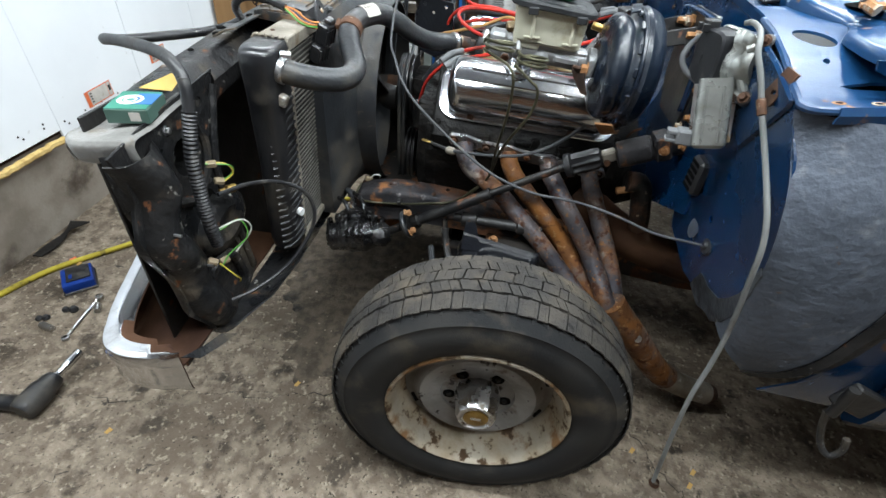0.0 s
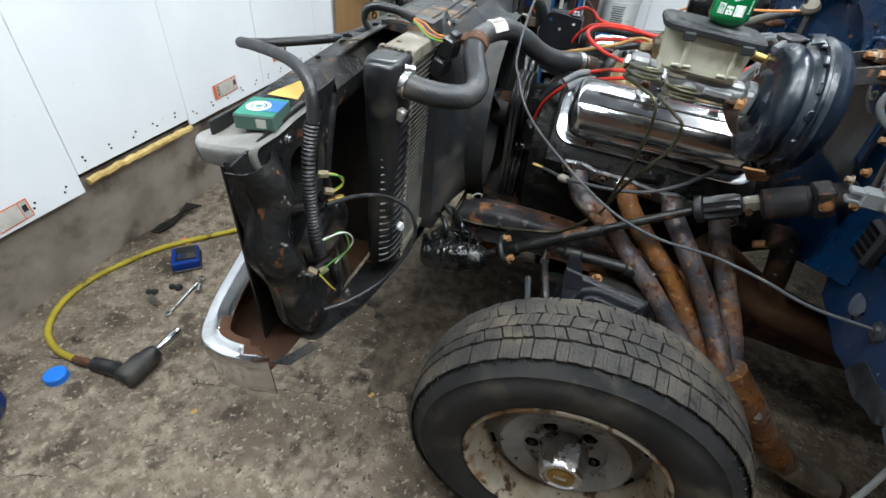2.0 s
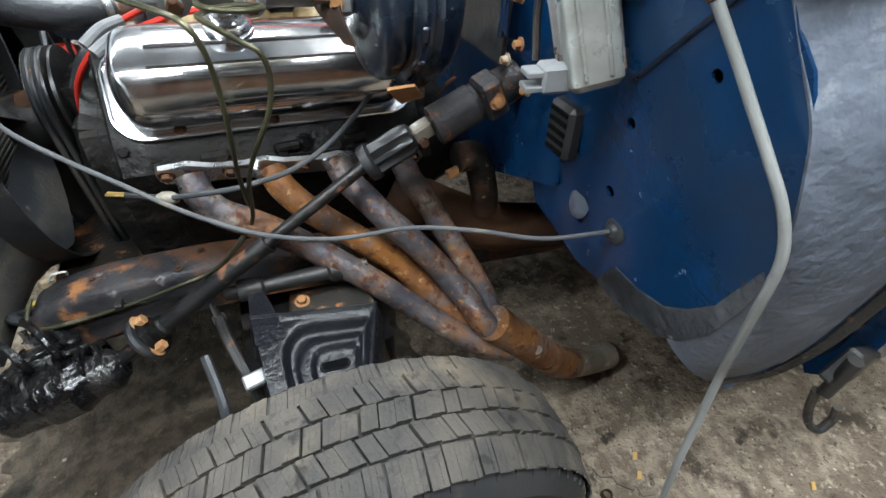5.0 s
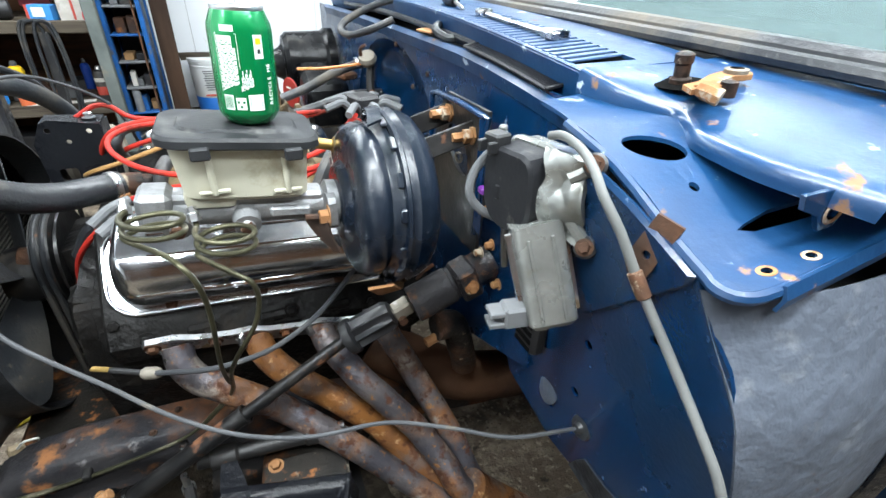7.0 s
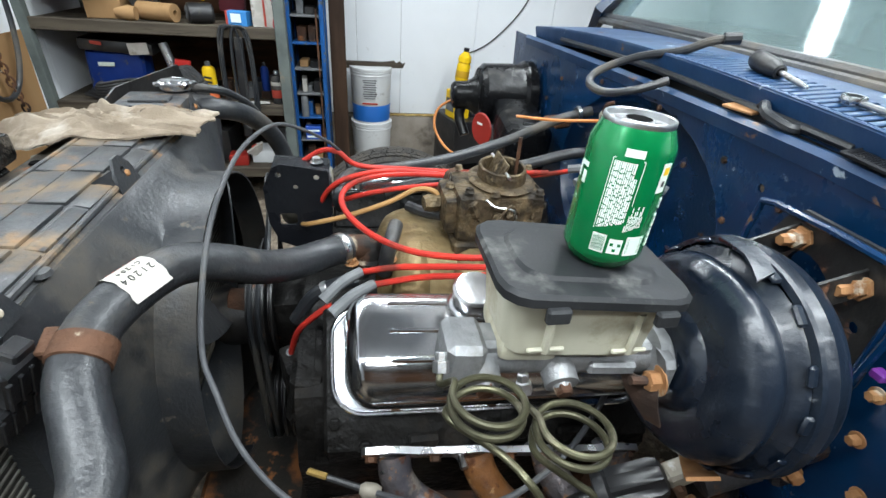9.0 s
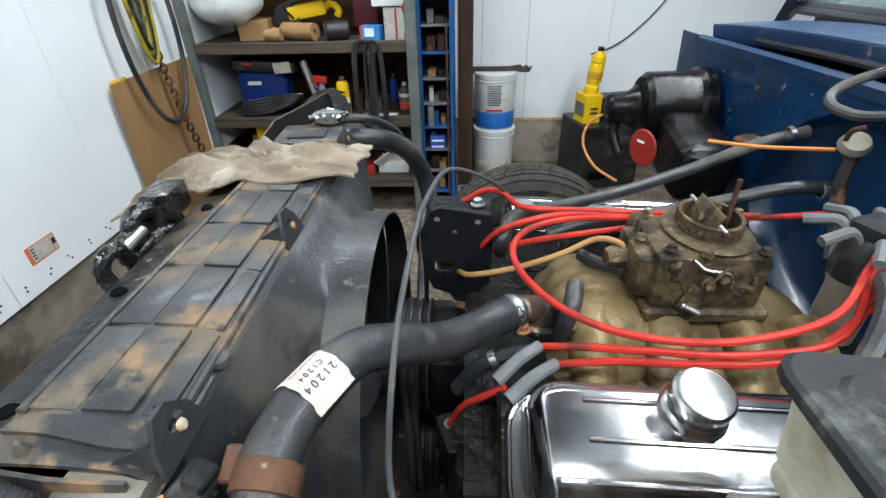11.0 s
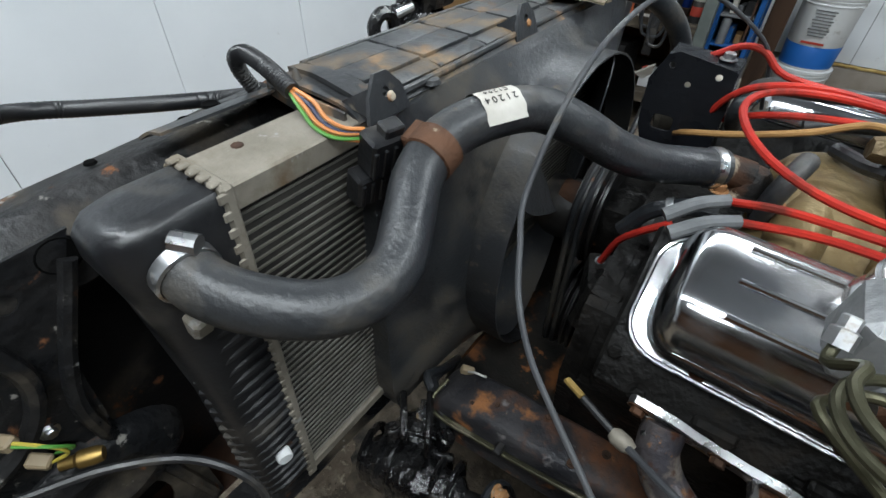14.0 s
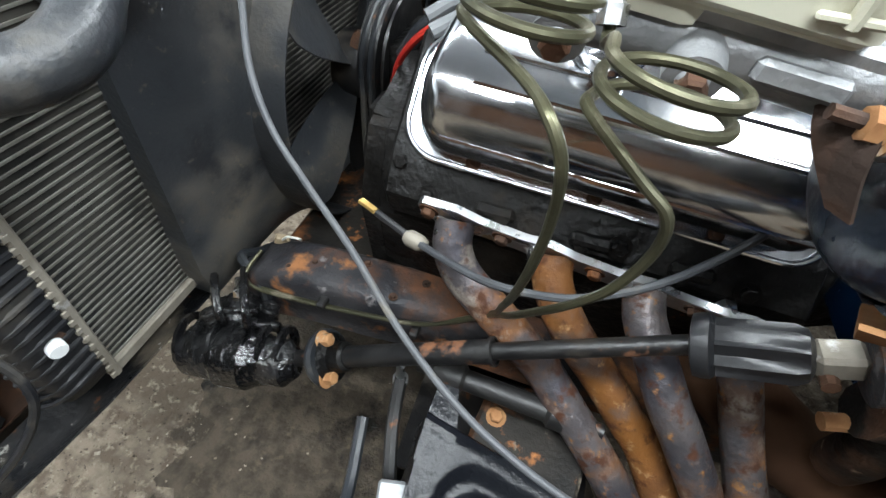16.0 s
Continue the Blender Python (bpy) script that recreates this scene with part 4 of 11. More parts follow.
# seal channel between lip and cowl
part("seal_strip", tube([(0.404, 0.625, 1.142), (0.402, 0.70, 1.144), (0.400, 0.80, 1.146), (0.398, 1.1, 1.148), (0.398, 1.5, 1.135)], 0.006, 8), BLACKPLASTIC, cab, "black rubber cowl seal")
# windscreen, its gasket and posts
def glass_row(f, y):
    bow = 0.10 * ((y - 0.95) / 0.85) ** 2
    return V(0.580 + bow + 0.36 * f, y, 1.192 - 0.02 * ((y - 0.95) / 0.85) ** 2 + 0.50 * f)


NY2 = 16
part("windscreen", sheet([[glass_row(f, 0.06 + 1.78 * j / NY2) for f in (0.02, 0.5, 1.0)] for j in range(NY2 + 1)], 0.005), GLASS, cab, "dusty greenish windscreen glass").visible_shadow = False
part("gasket", tube([glass_row(0.0, 0.06 + 1.78 * j / NY2) + V(-0.004, 0, -0.004) for j in range(NY2 + 1)], 0.016, 10, 2), RUBBER, cab, "cracked grey rubber windscreen gasket")
part("gasket_lip", tube([glass_row(0.0, 0.06 + 1.78 * j / NY2) + V(-0.022, 0, -0.010) for j in range(NY2 + 1)], 0.010, 8, 2), RUBBER, cab)
part("windscreen_post", sheet([[V(0.56, -0.02, 1.12), V(0.63, 0.07, 1.20)], [V(1.05, 0.02, 1.72), V(1.07, 0.12, 1.73)]], 0.03), BLUE, cab)
part("windscreen_post", sheet([[V(0.63, 1.83, 1.20), V(0.66, 1.92, 1.12)], [V(1.07, 1.78, 1.73), V(1.1, 1.88, 1.72)]], 0.03), BLUE, cab)
part("roof", sheet([[V(0.95, 0.05, 1.70), V(0.95, 1.85, 1.70)], [V(1.3, 0.0, 1.76), V(1.3, 1.9, 1.76)], [V(2.1, 0.0, 1.75), V(2.1, 1.9, 1.75)]], 0.02), BLUE, cab)
part("cab_back", box((2.1, 0.95, 1.1), (0.04, 1.85, 1.25)), BLUE, cab)
part("dashboard", box((0.88, 0.95, 1.10), (0.42, 1.66, 0.16), bevel=0.04, seg=3), BLACKPLASTIC, cab)
part("bench_seat", box((1.75, 0.95, 0.95), (0.5, 1.5, 0.6), bevel=0.08, seg=3), GREYBOOT, cab)
# grey undercoated pillar panel
L = [(0.339, 0.104, 1.047), (0.346, 0.086, 1.013), (0.352, 0.053, 0.966), (0.358, 0.040, 0.927), (0.365, 0.029, 0.875), (0.374, 0.030, 0.82), (0.382, 0.040, 0.77), (0.392, 0.060, 0.71), (0.402, 0.100, 0.645)]
R = [(0.505, 0.060, 1.056), (0.522, 0.042, 1.025), (0.545, 0.018, 0.95), (0.555, 0.010, 0.87), (0.56, 0.010, 0.80), (0.55, 0.014, 0.73), (0.535, 0.020, 0.665), (0.505, 0.036, 0.605), (0.47, 0.065, 0.565)]
rows = []
for a, b in zip(L, R):
    a, b = V(*a), V(*b)
    rows.append([a, a.lerp(b, 0.25) + V(-0.006, -0.010, 0), a.lerp(b, 0.55) + V(-0.006, -0.014, 0), a.lerp(b, 0.85) + V(0.0, -0.006, 0), b])
pillar = part("pillar_panel", sheet(rows, 0.003, smooth=5), UNDERCOAT, cab, "lumpy grey undercoated pillar panel")
edge = [V(*b) for b in R]
part("pillar_flange", sheet([[p + V(-0.002, -0.004, 0), p + V(0.012, -0.012, 0.0), p + V(0.03, -0.010, 0.004)] for p in glide(edge, 4)], 0.003), DUSTYBLACK, cab, "dusty pinch flange along the pillar")
part("door", sheet([[V(0.66, 0.010, 1.10), V(0.68, 0.0, 0.8), V(0.69, 0.005, 0.55), V(0.69, 0.045, 0.485)], [V(1.6, -0.03, 1.10), V(1.6, -0.045, 0.8), V(1.6, -0.03, 0.55), V(1.6, 0.03, 0.485)]], 0.03, smooth=3), BLUE, cab, "dark blue door, closed")
part("rocker", box((1.20, 0.10, 0.445), (0.90, 0.06, 0.05), (0, 0, -1), 0.012, 2), BLACKPAINT, cab, "dirty black sill under the door")
part("cab_floor", box((1.35, 0.95, 0.46), (1.2, 1.6, 0.04)), BLACKPAINT, cab)
# Near-black board that paints the shaded void under the cab.
part("toe_board", sheet([[V(0.47, 0.52, 0.66), V(0.47, 1.7, 0.62)], [V(0.72, 0.52, 0.46), V(0.72, 1.75, 0.46)]], 0.004), VOIDSHADE, cab)
for z, x in ((0.83, 0.635), (0.60, 0.63)):
    h = part("door_hinge", box((x, 0.0, z), (0.07, 0.02, 0.055), (0, 25, 0), 0.004), BLACKPAINT, cab, "greasy black door hinge")
    part("hinge_pin", lathe([(0, -0.035), (0.009, -0.035), (0.009, 0.035), (0, 0.035)], pose(x - 0.03, -0.008, z), 12), BLACKPAINT, h)
HOOK = [(0.600, 0.0, 0.56), (0.610, -0.005, 0.52), (0.625, -0.015, 0.48), (0.643, -0.025, 0.465), (0.655, -0.025, 0.485), (0.650, -0.020, 0.515)]
hook = tube(HOOK, 0.006, 8)
part("hinge_pocket", sheet([[V(0.575, 0.045, 1.06), V(0.60, 0.035, 0.85), V(0.575, 0.035, 0.62), V(0.52, 0.06, 0.52)], [V(0.70, 0.045, 1.06), V(0.70, 0.035, 0.85), V(0.70, 0.035, 0.62), V(0.68, 0.06, 0.50)]], 0.004, smooth=3), BLUE, cab, "dark blue hinge pillar")
part("bracket_hook", hook, DUSTYBLACK, cab, "bent dusty bracket hanging under the sill")

# ---- radiator, support, shroud ----
rad = thing("radiator", (-0.53, 0.85, 0.46), "dusty aluminium radiator with black plastic side tank", "radiator")
core = part("core", box((-0.530, 0.86, 0.735), (0.044, 0.94, 0.49), bevel=0.002), CORE, rad, "grey finned radiator core")
rows_bm = bmesh.new()
for k in range(44):
    mbox(pose(-0.5075, 0.86, 0.497 + 0.0111 * k), (0.003, 0.93, 0.0026), 0, 1, rows_bm)
pieces("cooling_tube", rows_bm, FIN, rad, "", 0)
wav = bmesh.new()
for k in range(43):
    z0 = 0.4985 + 0.0111 * k
    top = [wav.verts.new((-0.508 - 0.0008 * (j % 2), 0.40 + 0.0075 * j, z0)) for j in range(40)]
    bot = [wav.verts.new((-0.508 - 0.0008 * ((j + 1) % 2) - 0.0012, 0.40 + 0.0075 * j + 0.003, z0 + 0.0085)) for j in range(40)]
    for j in range(0, 39, 1):
        if j % 2 == 0:
            wav.faces.new((top[j], top[j + 1], bot[j + 1], bot[j]))
tagged(part("fins", wav, FIN, rad, "", 0), kind="stuff")
# top channel with riveted ear
part("top_channel", sheet([[V(-0.562, y, 0.964), V(-0.562, y, 0.986), V(-0.560, y, 0.988), V(-0.500, y, 0.988), V(-0.498, y, 0.986), V(-0.498, y, 0.964)] for y in (0.395, 0.60, 0.86, 1.10, 1.325)], 0.003), ALUDUSTY, rad, "dusty bare aluminium top channel")
part("bottom_channel", box((-0.530, 0.86, 0.485), (0.062, 0.93, 0.02), bevel=0.002), ALUDUSTY, rad)
ribs = bmesh.new()
for k in range(9):
    lathe([(0, 0.0015), (0.005, 0.0012), (0.006, 0)], pose(-0.546 + 0.03 * (k % 2), 0.44 + 0.075 * k, 0.988), 8, ribs)
pieces("rivet", ribs, RUSTY, rad)
part("header_plate", box((-0.530, 0.393, 0.735), (0.074, 0.012, 0.515), bevel=0.003), ALUDUSTY, rad, "crimped aluminium header plate")
teeth = bmesh.new()
for k in range(30):
    for xx in (-0.4945, -0.5655):
        mbox(pose(xx, 0.388, 0.487 + 0.0171 * k), (0.0035, 0.010, 0.0095), 0.0012, 1, teeth)
for k in range(5):
    mbox(pose(-0.557 + 0.0135 * k, 0.388, 0.9925), (0.008, 0.010, 0.0035), 0.0012, 1, teeth)
pieces("crimp_tooth", teeth, ALUDUSTY, rad)


def tank_row(z, w, depth, top=0.0):
    pts = []
    for px, py in ((-0.5, 1), (-0.5, 0.35), (-0.42, 0.12), (-0.25, 0.0), (0.25, 0.0), (0.42, 0.12), (0.5, 0.35), (0.5, 1)):
        pts.append(V(-0.530 + px * w, 0.386 - (1 - py) * depth, z))
    return pts


levels = [(0.488, 0.050, 0.03), (0.50, 0.064, 0.055), (0.53, 0.068, 0.062), (0.75, 0.068, 0.066), (0.90, 0.072, 0.078), (0.955, 0.072, 0.088), (0.976, 0.071, 0.087), (0.984, 0.067, 0.082), (0.988, 0.060, 0.072), (0.9885, 0.030, 0.060), (0.9885, 0.004, 0.004)]
tank = part("side_tank", sheet([tank_row(*r) for r in levels], 0), BLACKPLASTIC, rad, "black ribbed plastic side tank", 45)
rib = bmesh.new()
for k in range(20):
    z = 0.515 + 0.0185 * k
    tube([(-0.494, 0.384, z + 0.010), (-0.4935, 0.362, z + 0.010), (-0.498, 0.342, z + 0.005), (-0.510, 0.326, z - 0.002), (-0.524, 0.3185, z - 0.006)], 0.0036, 6, 2, True, rib)
pieces("tank_rib", rib, BLACKPLASTIC, tank)
part("inlet_neck", lathe([(0.019, 0.0), (0.019, 0.04), (0.021, 0.046)], basis((-0.528, 0.340, 0.952), (1, -0.06, -0.18)), 20), BLACKPLASTIC, tank)
part("mount_lug", box((-0.493, 0.334, 0.887), (0.02, 0.018, 0.024), (0, 20, 0), 0.003), ALUDUSTY, tank, "pale bracket lug")
plug = part("drain_plug", lathe([(0.0, 0.020), (0.009, 0.020), (0.010, 0.018), (0.010, 0.006), (0.013, 0.005), (0.013, 0)], basis((-0.503, 0.362, 0.600), (1, -0.3, 0)), 20), WHITEPLASTIC, rad, "white plastic drain plug with rusty ring")
part("plug_ring", lathe([(0.010, 0.007), (0.016, 0.006), (0.016, 0.001), (0.012, 0)], basis((-0.503, 0.362, 0.600), (1, -0.3, 0)), 20), RUSTY, plug)
neck = lathe([(0.021, -0.03), (0.021, 0.0), (0.026, 0.004), (0.026, 0.01)], pose(-0.545, 1.283, 1.02), 24)
part("filler_neck", neck, BLACKPLASTIC, rad)
cap = lathe([(0.031, 0.006), (0.033, 0.009), (0.033, 0.018), (0.028, 0.021), (0.024, 0.0195), (0.016, 0.0195), (0.012, 0.023), (0, 0.0235)], pose(-0.545, 1.283, 1.025), 28)
part("radiator_cap", cap, CHROME, rad, "bright metal radiator cap")
part("cap_ears", box((-0.545, 1.283, 1.040), (0.082, 0.016, 0.006), (0, 0, 30), 0.002), CHROME, rad)
part("far_tank", sheet([[V(p.x, 1.72 - p.y, p.z) for p in tank_row(*r)] for r in levels], 0), BLACKPLASTIC, rad, "", 45)

rad.matrix_basis = Matrix.Translation((-0.5, 0, 0.5)) @ Matrix.Rotation(radians(2.6), 4, "Y") @ Matrix.Translation((0.5, -0.008, -0.5)) @ rad.matrix_basis

# support: long top bar, end panel with headlamp opening
sup = thing("radiator_support", (-0.64, 0.8, 0.40), "dusty black pressed-steel radiator support", "radiator support")
bar = []
for k in range(23):
    y = 0.150 + 1.610 * k / 22
    d = 0.0035 * noise.noise(V(0, y * 5, 2))
    zb = 0.938 + 0.030 * min(1, max(0, (y - 0.15) / 0.4)) + 0.012 * max(0, y - 0.6)
    bar.append([V(-0.602, y, zb - 0.065), V(-0.603, y, zb - 0.034 + d), V(-0.627, y, zb - 0.007 + d), V(-0.633, y, zb - 0.001), V(-0.645, y, zb + 0.002), V(-0.690, y, zb - 0.006 + d), V(-0.705, y, zb - 0.018), V(-0.708, y, zb - 0.05)])
topbar = part("top_bar", sheet(bar, 0.002), DUSTYBLACK, sup, "dusty black top bar with holes")
# Flat near-black discs give the bar's holes their painted depth.
marks = bmesh.new()
for y, x, r in ((0.36, -0.668, 0.005), (0.46, -0.664, 0.008), (0.497, -0.673, 0.009), (0.606, -0.655, 0.008), (0.78, -0.665, 0.008), (1.0, -0.66, 0.008)):
    zb = 0.938 + 0.030 * min(1, max(0, (y - 0.15) / 0.4)) + 0.012 * max(0, y - 0.6)
    lathe([(0, 0.004), (r * 0.8, 0.004), (r, 0.0048), (r * 1.25, 0.002)], pose(x, y, zb - 0.001), 12, marks)
pieces("punched_hole", marks, VOIDSHADE, topbar)
part("bar_bolt", lathe([(0, 0.006), (0.007, 0.005), (0.009, 0.001), (0.012, 0)], pose(-0.662, 0.572, 0.967), 10), RUSTY, topbar, "flat rusty bolt")
part("side_hole", lathe([(0, 0.0012), (0.015, 0.0012), (0.017, 0.002), (0.0195, 0)], basis((-0.6015, 0.288, 0.922), (1, 0, 0)), 20), VOIDSHADE, topbar)
end_outline = [(0.262, 0.955), (0.232, 0.892), (0.208, 0.812), (0.202, 0.732), (0.222, 0.632), (0.250, 0.532), (0.252, 0.465), (0.20, 0.435), (0.10, 0.440), (0.032, 0.480), (-0.012, 0.555), (-0.006, 0.60), (-0.012, 0.632), (-0.036, 0.70), (-0.054, 0.770), (-0.046, 0.80), (-0.030, 0.835), (-0.034, 0.885), (-0.050, 0.921), (0.06, 0.938)]
end_holes = [loop2("circle", 0.118, 0.842, 0.036, n=24), loop2("circle", 0.196, 0.915, 0.010, n=12), loop2("oval", 0.160, 0.715, 0.016, 0.038, 12, n=16), loop2("oval", 0.105, 0.69, 0.020, 0.014, 20, n=16), loop2("circle", 0.06, 0.88, 0.006, n=8), loop2("oval", 0.185, 0.56, 0.02, 0.04, 0, n=14)]
panel = part("end_panel", yz_plate(end_outline, end_holes, -0.604, 0.004), DUSTYBLACK, sup, "dusty black end panel with round openings")
part("lamp_tunnel", lathe([(0.036, 0.0), (0.046, -0.012), (0.048, -0.05)], basis((-0.604, 0.118, 0.842), (1, 0, 0)), 28), BLACKPAINT, panel)
part("lamp_back", lathe([(0, 0.004), (0.010, 0.003), (0.019, -0.002), (0.026, -0.012)], basis((-0.625, 0.112, 0.842), (1, 0.2, 0)), 24), BRIGHT, panel, "bright lamp back seen through the opening")
part("lamp_bucket", lathe([(0.075, -0.004), (0.070, 0.012), (0.060, 0.020), (0.040, 0.024), (0.022, 0.016), (0, 0.014)], basis((-0.602, 0.165, 0.665), (1, 0, 0)) @ Matrix.Diagonal((1.25, 0.85, 1, 1)), 28), DUSTYBLACK, panel, "pressed bulge in the end panel")
column = []
for z, yc, bulge in ((0.905, 0.000, 0.020), (0.875, 0.012, 0.034), (0.83, 0.022, 0.040), (0.785, 0.008, 0.030), (0.745, -0.002, 0.032), (0.70, 0.014, 0.038), (0.65, 0.034, 0.030), (0.60, 0.040, 0.024), (0.55, 0.046, 0.030), (0.50, 0.072, 0.026), (0.455, 0.100, 0.016)):
    column.append([V(-0.618, yc - 0.044, z), V(-0.598 + bulge * 0.45, yc - 0.036, z), V(-0.600 + bulge, yc - 0.008, z), V(-0.600 + bulge * 0.8, yc + 0.016, z), V(-0.600 + bulge * 0.25, yc + 0.034, z), V(-0.602, yc + 0.048, z)])
part("panel_column", sheet(column, 0.003, smooth=4), DUSTYBLACK, panel, "rounded pressed column down the panel edge", 60)
swage = bmesh.new()
tube([(-0.598, 0.055, 0.78), (-0.592, 0.10, 0.765), (-0.592, 0.15, 0.79), (-0.594, 0.175, 0.84), (-0.598, 0.165, 0.90)], 0.009, 8, 5, True, swage)
tube([(-0.598, 0.250, 0.93), (-0.594, 0.196, 0.81), (-0.594, 0.192, 0.73), (-0.594, 0.212, 0.63), (-0.598, 0.240, 0.48)], 0.008, 8, 5, True, swage)
tube([(-0.598, 0.06, 0.57), (-0.590, 0.11, 0.60), (-0.590, 0.16, 0.58), (-0.597, 0.19, 0.50)], 0.011, 8, 5, True, swage)
part("swage", swage, DUSTYBLACK, panel)
tray_rows = []
for x, y0, y1, z in ((-0.592, 0.150, -0.020, 0.930), (-0.600, 0.150, -0.030, 0.934), (-0.630, 0.150, -0.034, 0.932), (-0.665, 0.150, -0.030, 0.926), (-0.700, 0.150, -0.022, 0.921), (-0.722, 0.150, -0.004, 0.918)):
    dent = 0.004 * noise.noise(V(x * 20, 1.0, 2.0))
    tray_rows.append([V(x, y0, z + 0.004), V(x, 0.090, z + dent), V(x, 0.040, z - 0.006 + dent), V(x, y1 + 0.014, z - 0.005), V(x, y1 + 0.003, z - 0.009), V(x, y1, z - 0.018), V(x + 0.002, y1 + 0.004, z - 0.040), V(x + 0.004, y1 + 0.012, z - 0.048)])
part("corner_tray", sheet(tray_rows, 0.002, smooth=4), TRAYGREY, sup, "dented dusty corner tray", 60)
part("tray_skirt", sheet([[p + V(-0.001, 0, 0.0) for p in tray_rows[-1][:6]], [p + V(-0.006, 0.002, -0.012) for p in tray_rows[-1][:6]], [p + V(-0.004, 0.006, -0.034) for p in tray_rows[-1][:6]]], 0.002, smooth=3), TRAYGREY, sup)
part("side_flange", sheet([[V(-0.602, -0.018, 0.91), V(-0.64, -0.022, 0.905)], [V(-0.602, -0.020, 0.80), V(-0.635, -0.024, 0.80)], [V(-0.602, 0.02, 0.65), V(-0.63, 0.015, 0.65)], [V(-0.602, 0.05, 0.45), V(-0.62, 0.045, 0.45)]], 0.003, smooth=3), DUSTYBLACK, sup)
part("lower_tray", sheet([[V(-0.62, 0.09, 0.43), V(-0.60, 0.34, 0.425), V(-0.60, 1.4, 0.43)], [V(-0.585, 0.10, 0.425), V(-0.545, 0.34, 0.42), V(-0.51, 1.4, 0.42)], [V(-0.565, 0.14, 0.43), V(-0.515, 0.36, 0.43), V(-0.475, 1.4, 0.43)]], 0.003, smooth=3), DUSTYBLACK, sup, "dirty lower tray")
part("front_web", box((-0.695, 0.92, 0.62), (0.006, 1.70, 0.62), bevel=0.001), BLACKPAINT, sup)
part("far_panel", box((-0.60, 1.62, 0.68), (0.01, 0.28, 0.52), bevel=0.002), DUSTYBLACK, sup)
studs = bmesh.new()
for y, z in ((0.05, 0.646), (0.16, 0.77), (0.088, 0.905)):
    bolt(basis((-0.600, y, z), (1, 0, 0)), 0.006, 0.006, True, studs)
pieces("panel_bolt", studs, BRIGHT, sup, "zinc bolts")
longs = bmesh.new()
for y, z in ((0.045, 0.648), (-0.01, 0.762)):
    tube([(-0.604, y, z), (-0.555, y - 0.004, z + 0.002)], 0.003, 8, 1, True, longs)
pieces("long_stud", longs, BRIGHT, sup)
part("bumper_bracket", box((-0.645, 0.03, 0.655), (0.06, 0.008, 0.05), (0, -20, 8), 0.003), ALUDUSTY, sup, "bare metal bumper bracket")

for end_part in sup.children:
    kind_of = end_part.name.split(".")[0]
    if kind_of in ("end_panel", "side_flange", "panel_bolt", "long_stud", "bumper_bracket"):
        end_part.location += V(0, 0.042, -0.012)
    elif kind_of in ("corner_tray", "tray_skirt"):
        end_part.location += V(0, 0.062, -0.010)

# bumper end piece
bump = thing("bumper", (-0.75, 0.10, 0.25), "chrome bumper end with rusty bare inside", "bumper")
line = [(-0.870, 0.46), (-0.845, 0.30), (-0.822, 0.19), (-0.800, 0.055), (-0.768, -0.020), (-0.725, -0.048), (-0.663, -0.052), (-0.600, -0.035)]
prof = [(0.052, 0.493), (0.034, 0.501), (0.012, 0.503), (0.002, 0.498), (-0.003, 0.486), (-0.001, 0.462), (0.003, 0.438), (0.000, 0.415), (0.006, 0.392), (0.022, 0.380)]
sm = glide([V(x, y, 0) for x, y in line], 5)
rows = []
for i, p in enumerate(sm):
    d = (sm[min(i + 1, len(sm) - 1)] - sm[max(i - 1, 0)]).normalized()
    inward = V(-d.y, d.x, 0)
    if inward.dot(V(-0.70, 0.35, 0) - p) < 0:
        inward = -inward
    lift = 0.045 * max(0.0, p.y - 0.02) / 0.2
    rim_w = 0.35 if i > len(sm) - 3 else 0.7 if i > len(sm) - 6 else 1.0
    rows.append([p + inward * a * rim_w + V(0, 0, z + lift) for a, z in prof])
chrome_skin = part("chrome_skin", sheet(rows, 0), CHROME, bump, "bright chrome outer skin")
inner = [[p + (V(-0.70, 0.25, p.z - 0.03) - p).normalized() * 0.004 for p in r] for r in rows]
part("bare_inside", sheet(inner, 0), RUSTPLATE, bump, "brown rusted bare inside")
part("bumper_ear", sheet([[V(-0.600, -0.030, 0.490), V(-0.585, 0.020, 0.470), V(-0.575, 0.070, 0.455)], [V(-0.575, -0.010, 0.470), V(-0.562, 0.040, 0.452), V(-0.553, 0.085, 0.440)]], 0.002), DUSTYBLACK, bump)
part("filler_panel", sheet([[V(-0.775, -0.01, 0.400), V(-0.68, -0.02, 0.405), V(-0.625, -0.005, 0.43)], [V(-0.80, 0.18, 0.415), V(-0.70, 0.14, 0.42), V(-0.610, 0.10, 0.44)], [V(-0.85, 0.45, 0.44), V(-0.70, 0.45, 0.44), V(-0.60, 0.45, 0.44)]], 0.003, smooth=3), RUSTPLATE, bump, "brown rusted filler panel")

# fan shroud
shr = thing("fan_shroud", (-0.48, 0.93, 0.48), "dusty black plastic fan shroud with ribbed top cover", "fan shroud")
FC, FZ, FR = 0.945, 0.690, 0.272
outer = [(0.535, 0.985), (0.535, 0.60), (0.560, 0.515), (0.600, 0.470), (0.66, 0.455), (0.70, 0.50), (0.735, 0.53), (0.84, 0.43), (1.05, 0.43), (1.155, 0.53), (1.19, 0.455), (1.30, 0.47), (1.34, 0.60), (1.34, 0.985)]
rows = []
n = 48
ang = [2 * math.pi * k / n for k in range(n + 1)]


